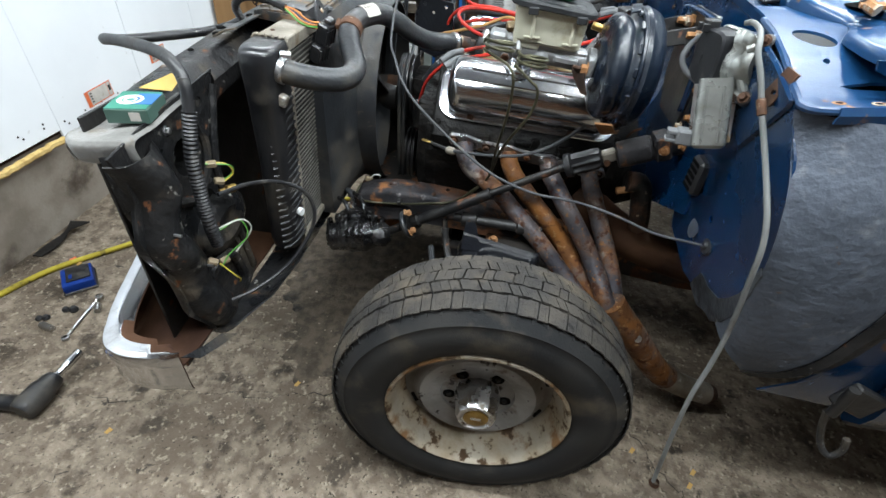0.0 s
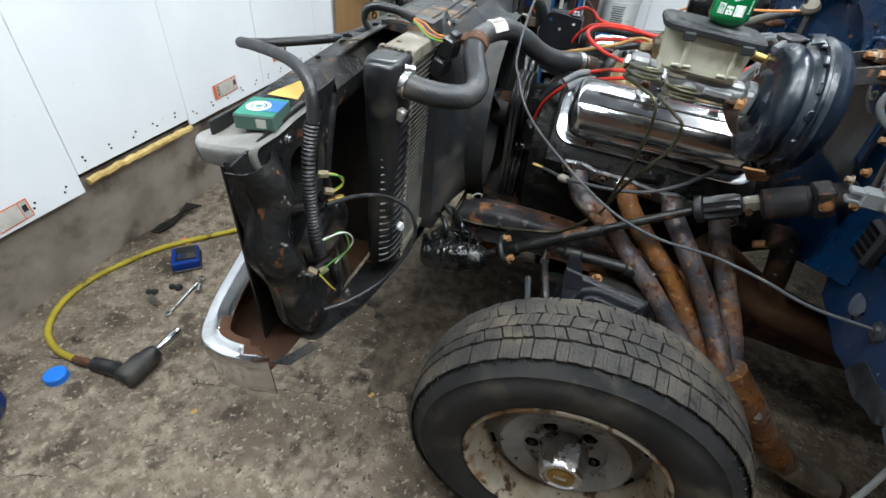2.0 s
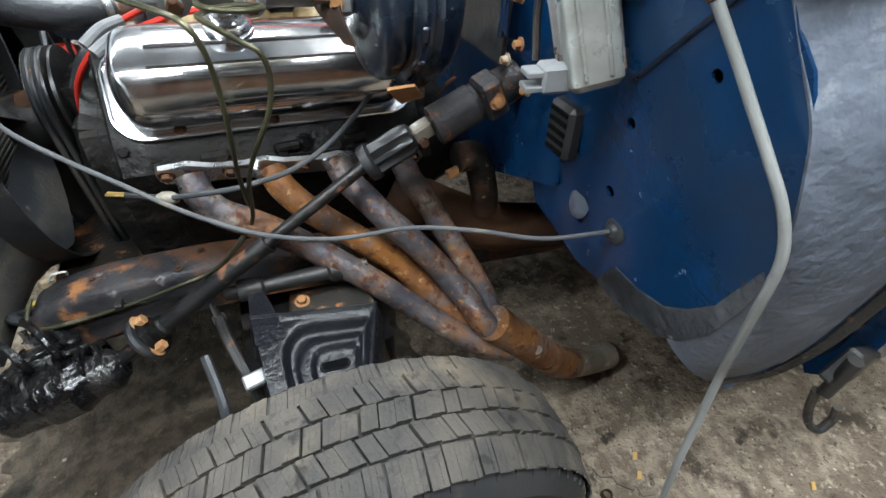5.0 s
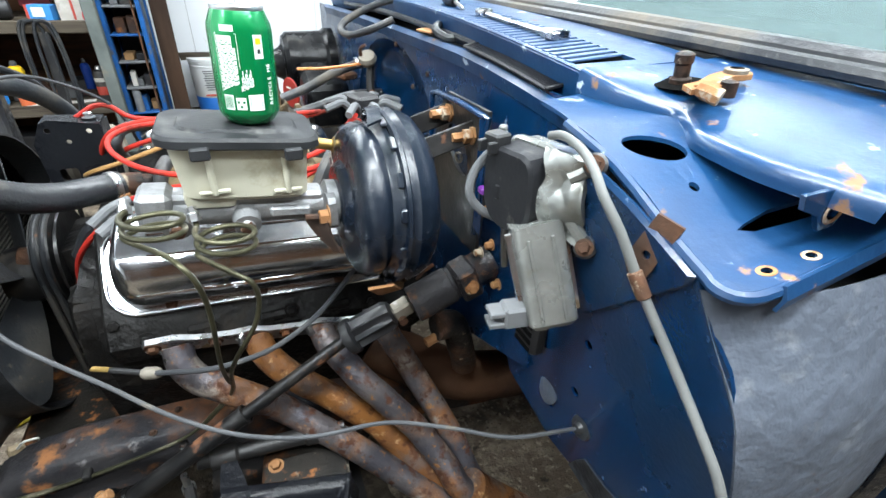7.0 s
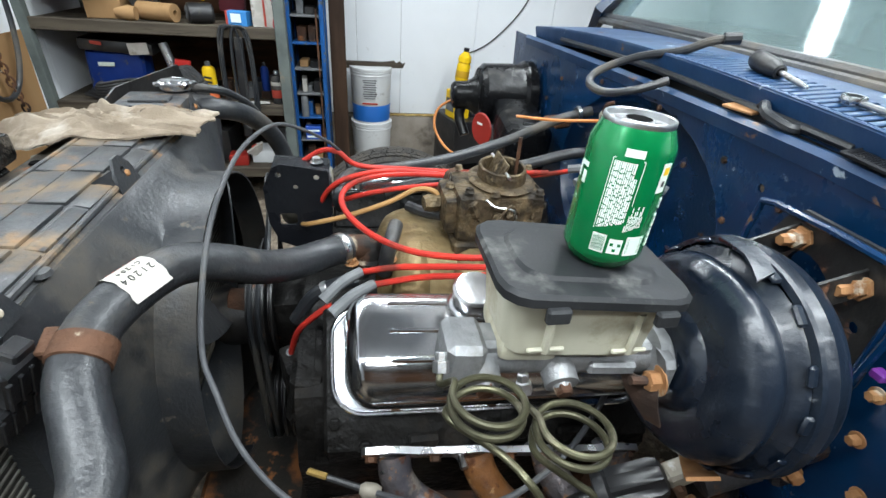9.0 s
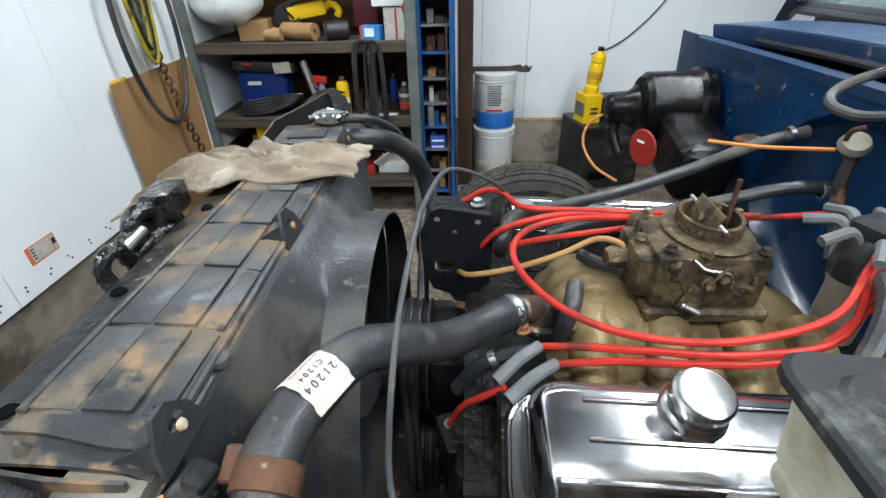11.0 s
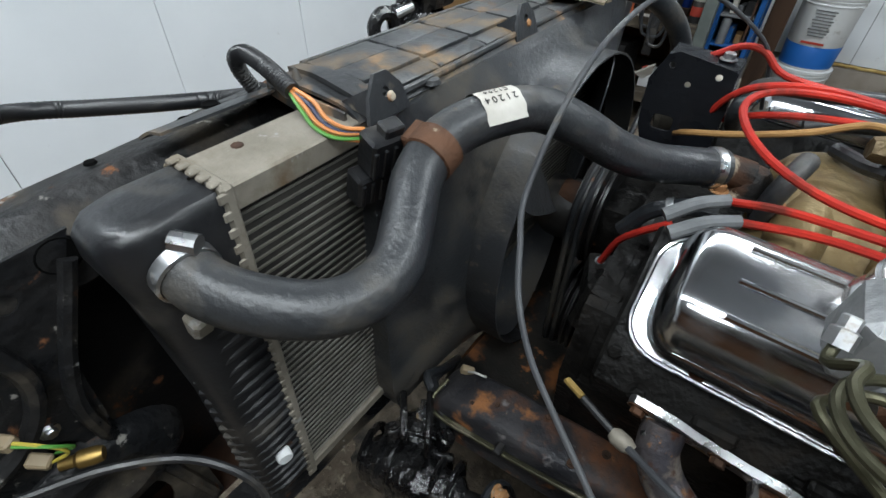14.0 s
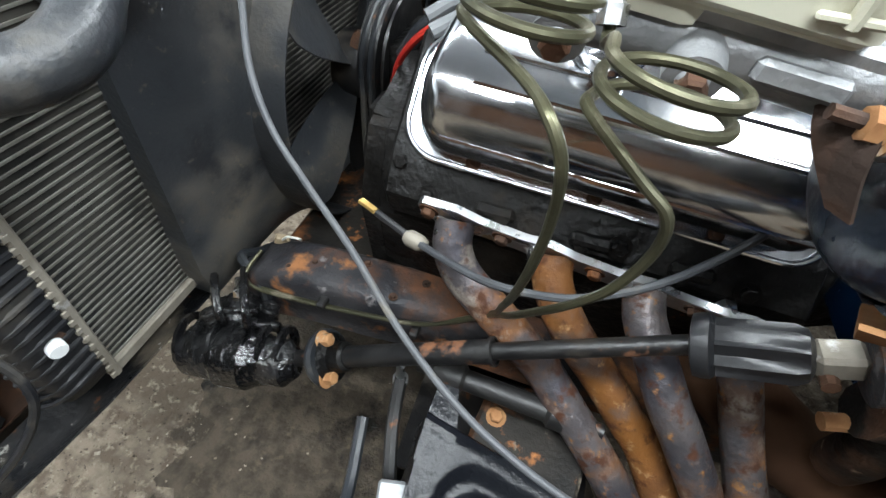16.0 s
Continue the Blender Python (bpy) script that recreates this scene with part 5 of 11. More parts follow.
def square_edge(a):
    c, s = math.cos(a), math.sin(a)
    hy, hz = (1.335 - FC if c > 0 else FC - 0.540), (0.985 - FZ if s > 0 else FZ - 0.462)
    k = min(hy / max(abs(c), 1e-6), hz / max(abs(s), 1e-6))
    k = min(k, 0.47)
    return FC + c * k, FZ + s * k


for f, x in ((0.0, -0.512), (0.10, -0.470), (0.35, -0.455), (0.75, -0.438), (1.0, -0.425)):
    row = []
    for a in ang:
        ey, ez = square_edge(a)
        ry, rz = FC + FR * math.cos(a), FZ + FR * math.sin(a)
        g = 0 if f < 0.15 else f
        row.append(V(x, ey + (ry - ey) * g, ez + (rz - ez) * g))
    rows.append(row)
rows.append([V(-0.372, FC + FR * math.cos(a), FZ + FR * math.sin(a)) for a in ang])
part("shell", sheet(rows, 0.003), SHROUDSIDE, shr, "dusty black shroud shell with a round fan ring", 40)
top = []
for k in range(13):
    y = 0.535 + 0.80 * k / 12
    top.append([V(-0.605, y, 1.000), V(-0.575, y, 1.004), V(-0.520, y, 1.001), V(-0.490, y, 0.996), V(-0.474, y, 0.985)])
cover = part("top_cover", sheet(top, 0.004, smooth=2), SHROUD, shr, "ribbed top cover streaked with tan dust")
ribs = bmesh.new()
tube([(-0.477, 0.60, 0.994), (-0.482, 0.86, 0.994), (-0.484, 1.22, 0.994)], 0.0045, 8, 2, True, ribs)
tube([(-0.604, 0.58, 1.003), (-0.606, 1.22, 1.003)], 0.004, 8, 1, True, ribs)
part("edge_bead", ribs, SHROUD, cover)
pads = bmesh.new()
for i in range(5):
    for x, w in ((-0.5785, 0.0415), (-0.5335, 0.0435), (-0.4965, 0.021)):
        mbox(pose(x, 0.632 + 0.1045 * i, 1.0022 - (0.0065 if x > -0.5 else 0.0), 0, 9 if x > -0.5 else 2, 0), (w, 0.0995, 0.007), 0.0032, 2, pads)
pieces("pressed_pad", pads, SHROUD, cover)
part("front_arm", sheet([[V(-0.604, 0.560, 1.006), V(-0.598, 0.574, 1.007)], [V(-0.560, 0.556, 1.010), V(-0.556, 0.572, 1.012)], [V(-0.512, 0.548, 1.008), V(-0.506, 0.572, 1.010)], [V(-0.482, 0.552, 0.998), V(-0.478, 0.572, 1.000)]], 0.006, smooth=2), SHROUD, cover, "flat dusty arm across the front end")
part("front_lip", sheet([[V(-0.606, 0.536, 1.0), V(-0.606, 0.533, 0.985)], [V(-0.540, 0.528, 1.0), V(-0.540, 0.525, 0.98)], [V(-0.486, 0.530, 0.995), V(-0.486, 0.527, 0.972)]], 0.004, smooth=2), SHROUD, cover)
part("locating_peg", lathe([(0, 0.014), (0.003, 0.008), (0.006, 0)], pose(-0.572, 0.545, 1.004), 10), SHROUD, cover)
for y, x, big in ((0.885, -0.483, 1.25), (0.566, -0.469, 1.2), (1.24, -0.485, 1.1)):
    tab = plate([(-0.026, 0.0), (0.026, 0.0), (0.020, 0.022), (0.006, 0.036), (-0.008, 0.036), (-0.020, 0.020)], [loop2("circle", 0.0, 0.020, 0.0045, n=10)], 0.004, Matrix.Translation((x + 0.004, y, 0.985)) @ pose(0, 0, 0, 0, -14, 0) @ Matrix.Scale(big, 4) @ YZ)
    tb = part("clip_tab", tab, SHROUDSIDE, shr, "upright triangular tab with a hole")
    for dy in (-0.022, 0.022):
        part("tab_web", sheet([[V(x + 0.004, y + dy * big, 0.990), V(x - 0.003, y + dy * 0.8 * big, 0.992 + 0.020 * big)], [V(x - 0.034, y + dy * big, 0.998), V(x - 0.030, y + dy * big, 1.001)]], 0.003), SHROUDSIDE, tb)
    part("tab_rivet", lathe([(0, 0.004), (0.004, 0.003), (0.006, 0)], basis((x + 0.004, y + 0.006, 1.003), (1, 0, 0.2)), 10), TANRUST, tb)
part("corner_lug", lathe([(0, 0.006), (0.009, 0.005), (0.011, 0)], pose(-0.474, 0.652, 0.990), 12), SHROUD, shr)
deck = []
for k in range(11):
    y = 0.40 + 1.0 * k / 10
    deck.append([V(-0.640, y, 0.972 + 0.008 * noise.noise(V(1, y * 6, 0))), V(-0.615, y, 0.988), V(-0.590, y, 0.994)])
part("air_deflector", sheet(deck, 0.003, smooth=2), SHROUD, shr, "dusty black air deflector strip")

# fan
fan = thing("cooling_fan", (-0.40, FC, FZ), "grey-black engine cooling fan standing still", "fan")
part("hub", lathe([(0, 0.05), (0.045, 0.05), (0.055, 0.04), (0.06, 0.0), (0.055, -0.02), (0, -0.02)], basis((-0.40, FC, FZ), (1, 0, 0)), 24), BLACKPAINT, fan)
for k in range(5):
    a = radians(-150 + 72 * k)
    rows = []
    for r, w, tw in ((0.05, 0.05, 50), (0.11, 0.085, 40), (0.18, 0.115, 32), (0.235, 0.12, 28), (0.258, 0.085, 26), (0.266, 0.03, 25)):
        c, s = math.cos(radians(tw)), math.sin(radians(tw))
        row = []
        for u in (-0.5, -0.2, 0.2, 0.5):
            lx, lt = -0.40 + u * w * s * 0.8, u * w * c
            row.append(V(lx + 0.01 * u * u, FC + r * math.cos(a) - lt * math.sin(a), FZ + r * math.sin(a) + lt * math.cos(a)))
        rows.append(row)
    part("blade", sheet(rows, 0.0025, smooth=3), SHROUDSIDE, fan, "dusty dark grey fan blade")

# ---- chassis and steering ----
chassis = thing("chassis_frame", (0.4, 0.95, 0.3), "rusty black truck frame rails and crossmember", "truck frame")


def rail(y0, sgn, name_label, mat):
    rows = []
    for x, zc, yo in ((-0.418, 0.470, 0.0), (-0.408, 0.490, 0.0), (-0.385, 0.506, 0.0), (-0.345, 0.516, 0.0), (-0.29, 0.520, 0.002), (-0.22, 0.514, 0.008), (-0.10, 0.492, 0.030), (0.06, 0.455, 0.045), (0.35, 0.39, 0.055), (0.60, 0.35, 0.055), (1.6, 0.33, 0.055)):
        y = y0 + sgn * yo
        w, h = 0.042, 0.036
        rows.append([V(x, y - w, zc - 0.06), V(x, y - w, zc + h - 0.016), V(x, y - w + 0.004, zc + h - 0.006), V(x, y - w + 0.014, zc + h), V(x, y + w - 0.014, zc + h), V(x, y + w - 0.004, zc + h - 0.006), V(x, y + w, zc + h - 0.016), V(x, y + w, zc - 0.06), V(x, y - w, zc - 0.06)])
    return part("frame_rail", sheet(rows, 0, smooth=0), mat, chassis, name_label, 60)


near_rail = rail(0.600, 1, "black frame rail with orange rust on its front end", RAILRUST)
rail(1.27, -1, "black frame rail", CHASSIS)
part("rail_end", box((-0.417, 0.600, 0.455), (0.006, 0.082, 0.09), bevel=0.002), RAILRUST, chassis)
for x, y, z in ((-0.365, 0.618, 0.541), (-0.312, 0.598, 0.552), (-0.345, 0.580, 0.547), (-0.24, 0.625, 0.551), (-0.185, 0.585, 0.545), (-0.15, 0.630, 0.538)):
    part("rail_bolt", bolt(pose(x, y, z), 0.0045, 0.004), RUSTY, near_rail)
part("crossmember", sheet([[V(-0.12, 0.42, 0.28), V(-0.12, 0.42, 0.40), V(0.14, 0.42, 0.40), V(0.14, 0.42, 0.28)], [V(-0.13, 0.7, 0.24), V(-0.13, 0.7, 0.36), V(0.15, 0.7, 0.36), V(0.15, 0.7, 0.24)], [V(-0.13, 1.2, 0.24), V(-0.13, 1.2, 0.36), V(0.15, 1.2, 0.36), V(0.15, 1.2, 0.24)], [V(-0.12, 1.48, 0.28), V(-0.12, 1.48, 0.40), V(0.14, 1.48, 0.40), V(0.14, 1.48, 0.28)]], 0.006), BLACKPAINT, chassis)
# Width is made up, to cover lit floor where the gap should look dark.
part("front_crossmember", box((-0.355, 0.95, 0.40), (0.19, 0.60, 0.09), bevel=0.01), CHASSIS, chassis)
part("transmission_crossmember", box((0.9, 0.95, 0.30), (0.12, 0.62, 0.08), bevel=0.01), RUSTY, chassis)
clip = thing("wire_clip", (-0.39, 0.62, 0.54), "pale plastic wire clip on the frame rail", "clip")
part("clip_body", box((-0.385, 0.628, 0.546), (0.022, 0.012, 0.014), (0, 20, 30), 0.002), CONNECTORTAN, clip)
part("clip_loop", tube([(-0.380, 0.623, 0.552), (-0.365, 0.618, 0.568), (-0.350, 0.623, 0.564), (-0.355, 0.633, 0.550)], 0.002, 6), WIREWHITE, clip)

# upper control arm
arm = thing("front_suspension", (0.02, 0.36, 0.36), "gloss black stamped suspension control arm", "suspension")
A0, A1, B1, B0 = V(-0.086, 0.450, 0.520), V(0.112, 0.410, 0.507), V(0.040, 0.225, 0.440), V(-0.076, 0.225, 0.442)


def arch(g, f, left, right, top, r):
    """Signed distance to an arch open to the wheel, with a wide corner."""
    x, y = max(left + r - g, 0.0), max(top + r - f, 0.0)
    corner = math.hypot(x, y) - r
    return max(corner, g - right, top - f) if x > 0 and y > 0 else max(left - g, g - right, top - f)


def ease(d, w):
    t = min(1.0, max(0.0, 0.5 - d / w))
    return t * t * (3 - 2 * t)


rows = []
for i in range(49):
    f = i / 48
    row = []
    for j in range(57):
        g = j / 56
        p = A0.lerp(A1, g).lerp(B0.lerp(B1, g), f)
        lift = -0.013 * ease(arch(g, f, 0.20, 0.93, 0.11, 0.26), 0.07) + 0.007 * ease(arch(g, f, 0.29, 0.87, 0.20, 0.22), 0.06) - 0.008 * ease(arch(g, f, 0.43, 0.84, 0.27, 0.14), 0.06)
        rim = 0.006 * max(0.0, 1 - (1 - g) / 0.04) + 0.005 * max(0.0, 1 - f / 0.04)
        row.append(p + V(0, 0, lift + rim))
    rows.append(row)
pan = part("control_arm", sheet(rows, 0.005), GLOSSBLACK, arm, "stamped gloss black pan with nested arched ribs", 60)
sm = Matrix.Translation(A0.lerp(A1, 0.63).lerp(B0.lerp(B1, 0.63), 0.40) + V(0, 0, -0.0125)) @ pose(0, 0, 0, 16, 0, -6)
part("arm_slot", prism(loop2("rect", 0, 0, 0.040, 0.009, 0.004), 0.0012, sm), VOIDSHADE, pan)
part("slot_lip", tube([sm @ V(x, y, 0.0012) for x, y in loop2("rect", 0, 0, 0.045, 0.014, 0.006) + loop2("rect", 0, 0, 0.045, 0.014, 0.006)[:1]], 0.0016, 6, 1), GLOSSBLACK, pan)
part("edge_flange", sheet([[A1 + V(0, 0, 0.006), A1.lerp(B1, 0.5) + V(0, 0, 0.006), B1 + V(0, 0, 0.006)], [A1 + V(0.012, 0, -0.05), A1.lerp(B1, 0.5) + V(0.012, 0, -0.05), B1 + V(0.012, 0, -0.05)]], 0.005), GLOSSBLACK, arm)
part("edge_flange", sheet([[A0 + V(0, 0, 0.0), A0.lerp(B0, 0.5), B0], [A0 + V(-0.012, 0, -0.05), A0.lerp(B0, 0.5) + V(-0.012, 0, -0.05), B0 + V(-0.012, 0, -0.05)]], 0.005), GLOSSBLACK, arm)
part("arm_ear", sheet([[A0 + V(0.0, -0.05, -0.014), A0 + V(0.0, 0.0, 0.002), A0 + V(0.004, 0.045, 0.014), A0 + V(0.010, 0.06, 0.020)], [A0 + V(0.045, -0.05, -0.014), A0 + V(0.040, -0.006, 0.0), A0 + V(0.026, 0.045, 0.014), A0 + V(0.022, 0.06, 0.020)]], 0.012, smooth=3), GLOSSBLACK, arm)
part("crossmember_tower", box((0.045, 0.475, 0.452), (0.15, 0.10, 0.05), (0, 0, -8), 0.014, 3), CHASSIS, arm, "rust-brown frame tower behind the arm")
part("pivot_shaft", lathe([(0, 0), (0.012, 0), (0.012, 0.02), (0.019, 0.022), (0.019, 0.06), (0.014, 0.065), (0.014, 0.17), (0.019, 0.175), (0.019, 0.21), (0.010, 0.215), (0.010, 0.24), (0, 0.24)], basis((-0.118, 0.510, 0.528), (1, -0.06, 0.0)), 16), BLACKPAINT, arm, "black pivot shaft with bushings")
part("shaft_nut", bolt(basis((-0.003, 0.495, 0.478), (0, -0.2, 1)), 0.009, 0.010), TANRUST, arm)
link = thing("sway_bar_link", (-0.13, 0.36, 0.36), "dirty sway bar link with a bright clamp", "sway bar link")
part("link_rod", tube([(-0.140, 0.500, 0.490), (-0.128, 0.44, 0.478), (-0.108, 0.375, 0.440), (-0.10, 0.34, 0.34)], 0.009, 8), BLACKPAINT, link)
part("link_clamp", box((-0.100, 0.370, 0.464), (0.036, 0.024, 0.020), (20, 0, 12), 0.003), ALU, link, "bright metal clamp")
part("link_stud", lathe([(0, 0.03), (0.006, 0.03), (0.006, 0.0), (0.011, 0.0), (0.011, -0.01), (0, -0.01)], pose(-0.140, 0.499, 0.492), 10), BRIGHT, link)
part("flexible_line", tube([(-0.17, 0.44, 0.47), (-0.155, 0.36, 0.44), (-0.16, 0.30, 0.36), (-0.13, 0.24, 0.30)], 0.008, 8), RUBBER, link, "black rubber brake hose")
part("lower_arm", sheet([[V(-0.14, 0.46, 0.24), V(0.18, 0.46, 0.24)], [V(-0.05, 0.20, 0.20), V(0.06, 0.20, 0.20)]], 0.03), BLACKPAINT, link)

# steering gear and shaft
gear = thing("steering_gear", (-0.40, 0.52, 0.40), "greasy black cast steering gear box", "steering gear")
part("gear_housing", lathe([(0, -0.075), (0.030, -0.075), (0.038, -0.065), (0.040, -0.02), (0.046, -0.01), (0.046, 0.03), (0.040, 0.04), (0.034, 0.06), (0.034, 0.085), (0.024, 0.095), (0.020, 0.10), (0, 0.10)], basis((-0.405, 0.475, 0.445), (1, 0.12, 0.12)), 20), OILYBLACK, gear, "", 28)
part("gear_cover", lathe([(0, 0.05), (0.018, 0.05), (0.024, 0.044), (0.034, 0.040), (0.040, 0.030), (0.040, 0.0), (0, 0)], basis((-0.425, 0.525, 0.445), (-0.1, 0.4, 0.9)), 10), OILYBLACK, gear, "", 25)
part("adjuster", lathe([(0, 0.03), (0.006, 0.03), (0.006, 0.012), (0.010, 0.012), (0.010, 0)], basis((-0.43, 0.545, 0.49), (-0.1, 0.4, 0.9)), 6), BRIGHT, gear)
for k, (x, y, z) in enumerate(((-0.45, 0.50, 0.475), (-0.40, 0.55, 0.475), (-0.385, 0.51, 0.487), (-0.455, 0.555, 0.455))):
    part("cover_bolt", bolt(basis((x, y, z), (-0.1, 0.3, 0.9)), 0.007, 0.007), OILYBLACK, gear)
for k, yy in enumerate((0.555, 0.572)):
    part("pressure_hose", tube([(-0.39 - 0.03 * k, yy, 0.47), (-0.40 - 0.03 * k, yy + 0.01, 0.50), (-0.43 - 0.03 * k, yy + 0.03, 0.51), (-0.46, yy + 0.07, 0.48), (-0.47, yy + 0.14, 0.43)], 0.008, 8), RUBBER, gear)
part("fin", box((-0.375, 0.512, 0.482), (0.05, 0.008, 0.03), (20, 10, 25), 0.003), OILYBLACK, gear)
part("fin", box((-0.412, 0.52, 0.487), (0.05, 0.008, 0.03), (20, 10, 25), 0.003), OILYBLACK, gear)
random.seed(5)
for k in range(7):
    c = V(-0.405, 0.475, 0.445) + V(-0.07 + 0.024 * k, 0.004 * k, 0.003 * k)
    rr = 0.040 + 0.006 * random.random() - 0.0012 * k
    part("casting_rib", lathe([(rr - 0.010, -0.005), (rr, -0.003), (rr + 0.001, 0.003), (rr - 0.010, 0.005)], basis(c, (1, 0.12 + 0.1 * random.random(), 0.12)), 14), OILYBLACK, gear)
for k in range(4):
    p = V(-0.455 + 0.025 * k, 0.505 + 0.012 * k, 0.478 + 0.004 * (k % 2))
    part("casting_boss", lathe([(0.016, -0.03), (0.0145, 0.008), (0.011, 0.011), (0.006, 0.009), (0, 0.012)], basis(p, (-0.25 + 0.15 * k, 0.2, 0.9)), 12), OILYBLACK, gear)
part("line_union", tube([(-0.43, 0.50, 0.475), (-0.425, 0.495, 0.505), (-0.44, 0.515, 0.525), (-0.47, 0.55, 0.515)], 0.006, 8), OILYBLACK, gear)
part("line_union", tube([(-0.385, 0.50, 0.48), (-0.38, 0.495, 0.51), (-0.395, 0.52, 0.535), (-0.43, 0.57, 0.525)], 0.006, 8), OILYBLACK, gear)
gear.matrix_basis = Matrix.Translation((0.016, -0.004, 0.006)) @ gear.matrix_basis
shaft = thing("steering_shaft", (0.0, 0.50, 0.45), "black steering shaft with grooved rubber boot", "steering shaft")
S0, S1 = V(-0.315, 0.487, 0.458), V(0.145, 0.506, 0.722)
sd = (S1 - S0).normalized()
part("stub_shaft", tube([S0, S0 + sd * 0.06], 0.012, 12, 1), BLACKPAINT, shaft)
rag = S0.lerp(S1, 0.155)
part("rag_joint", lathe([(0, -0.006), (0.038, -0.006), (0.040, 0.0), (0.038, 0.006), (0, 0.006)], basis(rag, sd), 20), RUBBER, shaft, "rubber rag joint")
part("joint_flange", lathe([(0, 0.006), (0.030, 0.006), (0.034, 0.010), (0.022, 0.016), (0.020, 0.034), (0.016, 0.038), (0, 0.038)], basis(rag, sd), 18), ENGINE, shaft)
for k in range(3):
    fm = basis(rag, sd) @ pose(0.029 * math.cos(radians(50 + 120 * k)), 0.029 * math.sin(radians(50 + 120 * k)), 0.008)
    part("joint_bolt", bolt(fm, 0.009, 0.014), TANRUST, shaft, "rusty joint bolt")
part("lower_sleeve", tube([rag + sd * 0.035, S0.lerp(S1, 0.62)], 0.0145, 14, 1), BLACKPAINT, shaft)
part("sleeve_ring", lathe([(0.0145, -0.003), (0.017, -0.002), (0.017, 0.002), (0.0145, 0.003)], basis(S0.lerp(S1, 0.62), sd), 14), BLACKPAINT, shaft)
part("upper_rod", tube([S0.lerp(S1, 0.60), S1], 0.010, 12, 1), BLACKPAINT, shaft)
bd = (V(0.240, 0.492, 0.772) - S1).normalized()
bm = bmesh.new()
nn = 9
prof = [(0.018, -0.004), (0.0275, -0.002), (0.029, 0.004), (0.029, 0.012), (0.0255, 0.016), (0.025, 0.073), (0.021, 0.082), (0.012, 0.086)]
bmat = basis(S1, bd)
rings = []
for i, (r, h) in enumerate(prof):
    ring = []
    for k in range(2 * nn):
        rr, a = r - (0.007 if i in (4, 5) and k % 2 else -0.001), math.pi * (k + (0.25 if k % 2 else 0)) / nn
        ring.append(bm.verts.new(bmat @ Vector((rr * math.cos(a), rr * math.sin(a), h))))
    rings.append(ring)
for a, b in zip(rings, rings[1:]):
    for k in range(2 * nn):
        bm.faces.new((a[k], a[(k + 1) % (2 * nn)], b[(k + 1) % (2 * nn)], b[k]))
part("grooved_boot", bm, BLACKPLASTIC, shaft, "grooved black rubber boot", 60)
E0 = S1 + bd * 0.085
part("universal_yoke", box(E0 + bd * 0.016, (0.034, 0.026, 0.026), (0, -25, 0), 0.004), ALUDUSTY, shaft, "grimy metal yoke")
part("yoke_bolt", tube([E0 + bd * 0.012 + V(0, -0.022, -0.01), E0 + bd * 0.012 + V(0, 0.02, -0.012)], 0.007, 8, 1), RUSTY, shaft)
col = thing("steering_column_jacket", (0.31, 0.487, 0.78), "rusty steering column jacket through the firewall", "steering column")
part("jacket", lathe([(0.0, 0.0), (0.026, 0.0), (0.031, 0.002), (0.031, 0.07), (0.029, 0.072), (0.029, 0.15), (0, 0.15)], basis((0.250, 0.490, 0.772), (1, -0.03, 0.42)), 20), RAILRUST, col, "rust-brown tube")
part("jacket_clamp", box((0.335, 0.475, 0.815), (0.035, 0.05, 0.06), (0, -22, 0), 0.005), RAILRUST, col)
part("clamp_bolt", bolt(basis((0.335, 0.449, 0.815), (-0.2, -1, 0.2)), 0.008, 0.010), TANRUST, col)
part("thin_bracket", tube([(0.262, 0.50, 0.815), (0.270, 0.49, 0.835), (0.285, 0.488, 0.845)], 0.003, 6), RUSTY, col)
lev = thing("shift_lever", (0.33, 0.50, 0.66), "greasy column shift lever and rod", "shift linkage")
part("lever_body", tube([(0.30, 0.505, 0.70), (0.335, 0.51, 0.69), (0.36, 0.52, 0.62), (0.38, 0.54, 0.55)], 0.026, 12), RUSTY, lev)
part("lever_stud", tube([(0.280, 0.500, 0.672), (0.325, 0.507, 0.682)], 0.009, 10, 1), TANRUST, lev)

# ---- engine ----
eng = thing("engine", (0.03, 0.935, 0.30), "greasy black V8 engine with chrome valve covers", "engine")
TIP = -0.055                              # the engine leans back


def ez(x, z):
    return z + TIP * (x + 0.1)


blk = []
for x in (-0.22, 0.30):
    blk.append([V(x, 0.70, ez(x, 0.36)), V(x, 0.66, ez(x, 0.50)), V(x, 0.625, ez(x, 0.66)), V(x, 0.66, ez(x, 0.76)), V(x, 0.80, ez(x, 0.80)), V(x, 1.07, ez(x, 0.80)), V(x, 1.21, ez(x, 0.76)), V(x, 1.245, ez(x, 0.66)), V(x, 1.21, ez(x, 0.50)), V(x, 1.17, ez(x, 0.36)), V(x, 0.70, ez(x, 0.36))])
part("block", sheet(blk, 0), ENGINE, eng, "greasy black cast block", 20)
part("block_face", prism([(p.y, p.z) for p in blk[0][:-1]], 0.03, Matrix.Translation((-0.245, 0, 0)) @ YZ, 0.006), ENGINE, eng)
part("oil_pan", box((0.05, 0.935, 0.30), (0.45, 0.26, 0.16), bevel=0.02, seg=2), ENGINE, eng)
part("bellhousing", lathe([(0.21, 0.0), (0.20, 0.04), (0.14, 0.18), (0.12, 0.35)], basis((0.30, 0.935, 0.58), (1, 0, -0.06)), 24), ENGINE, eng)


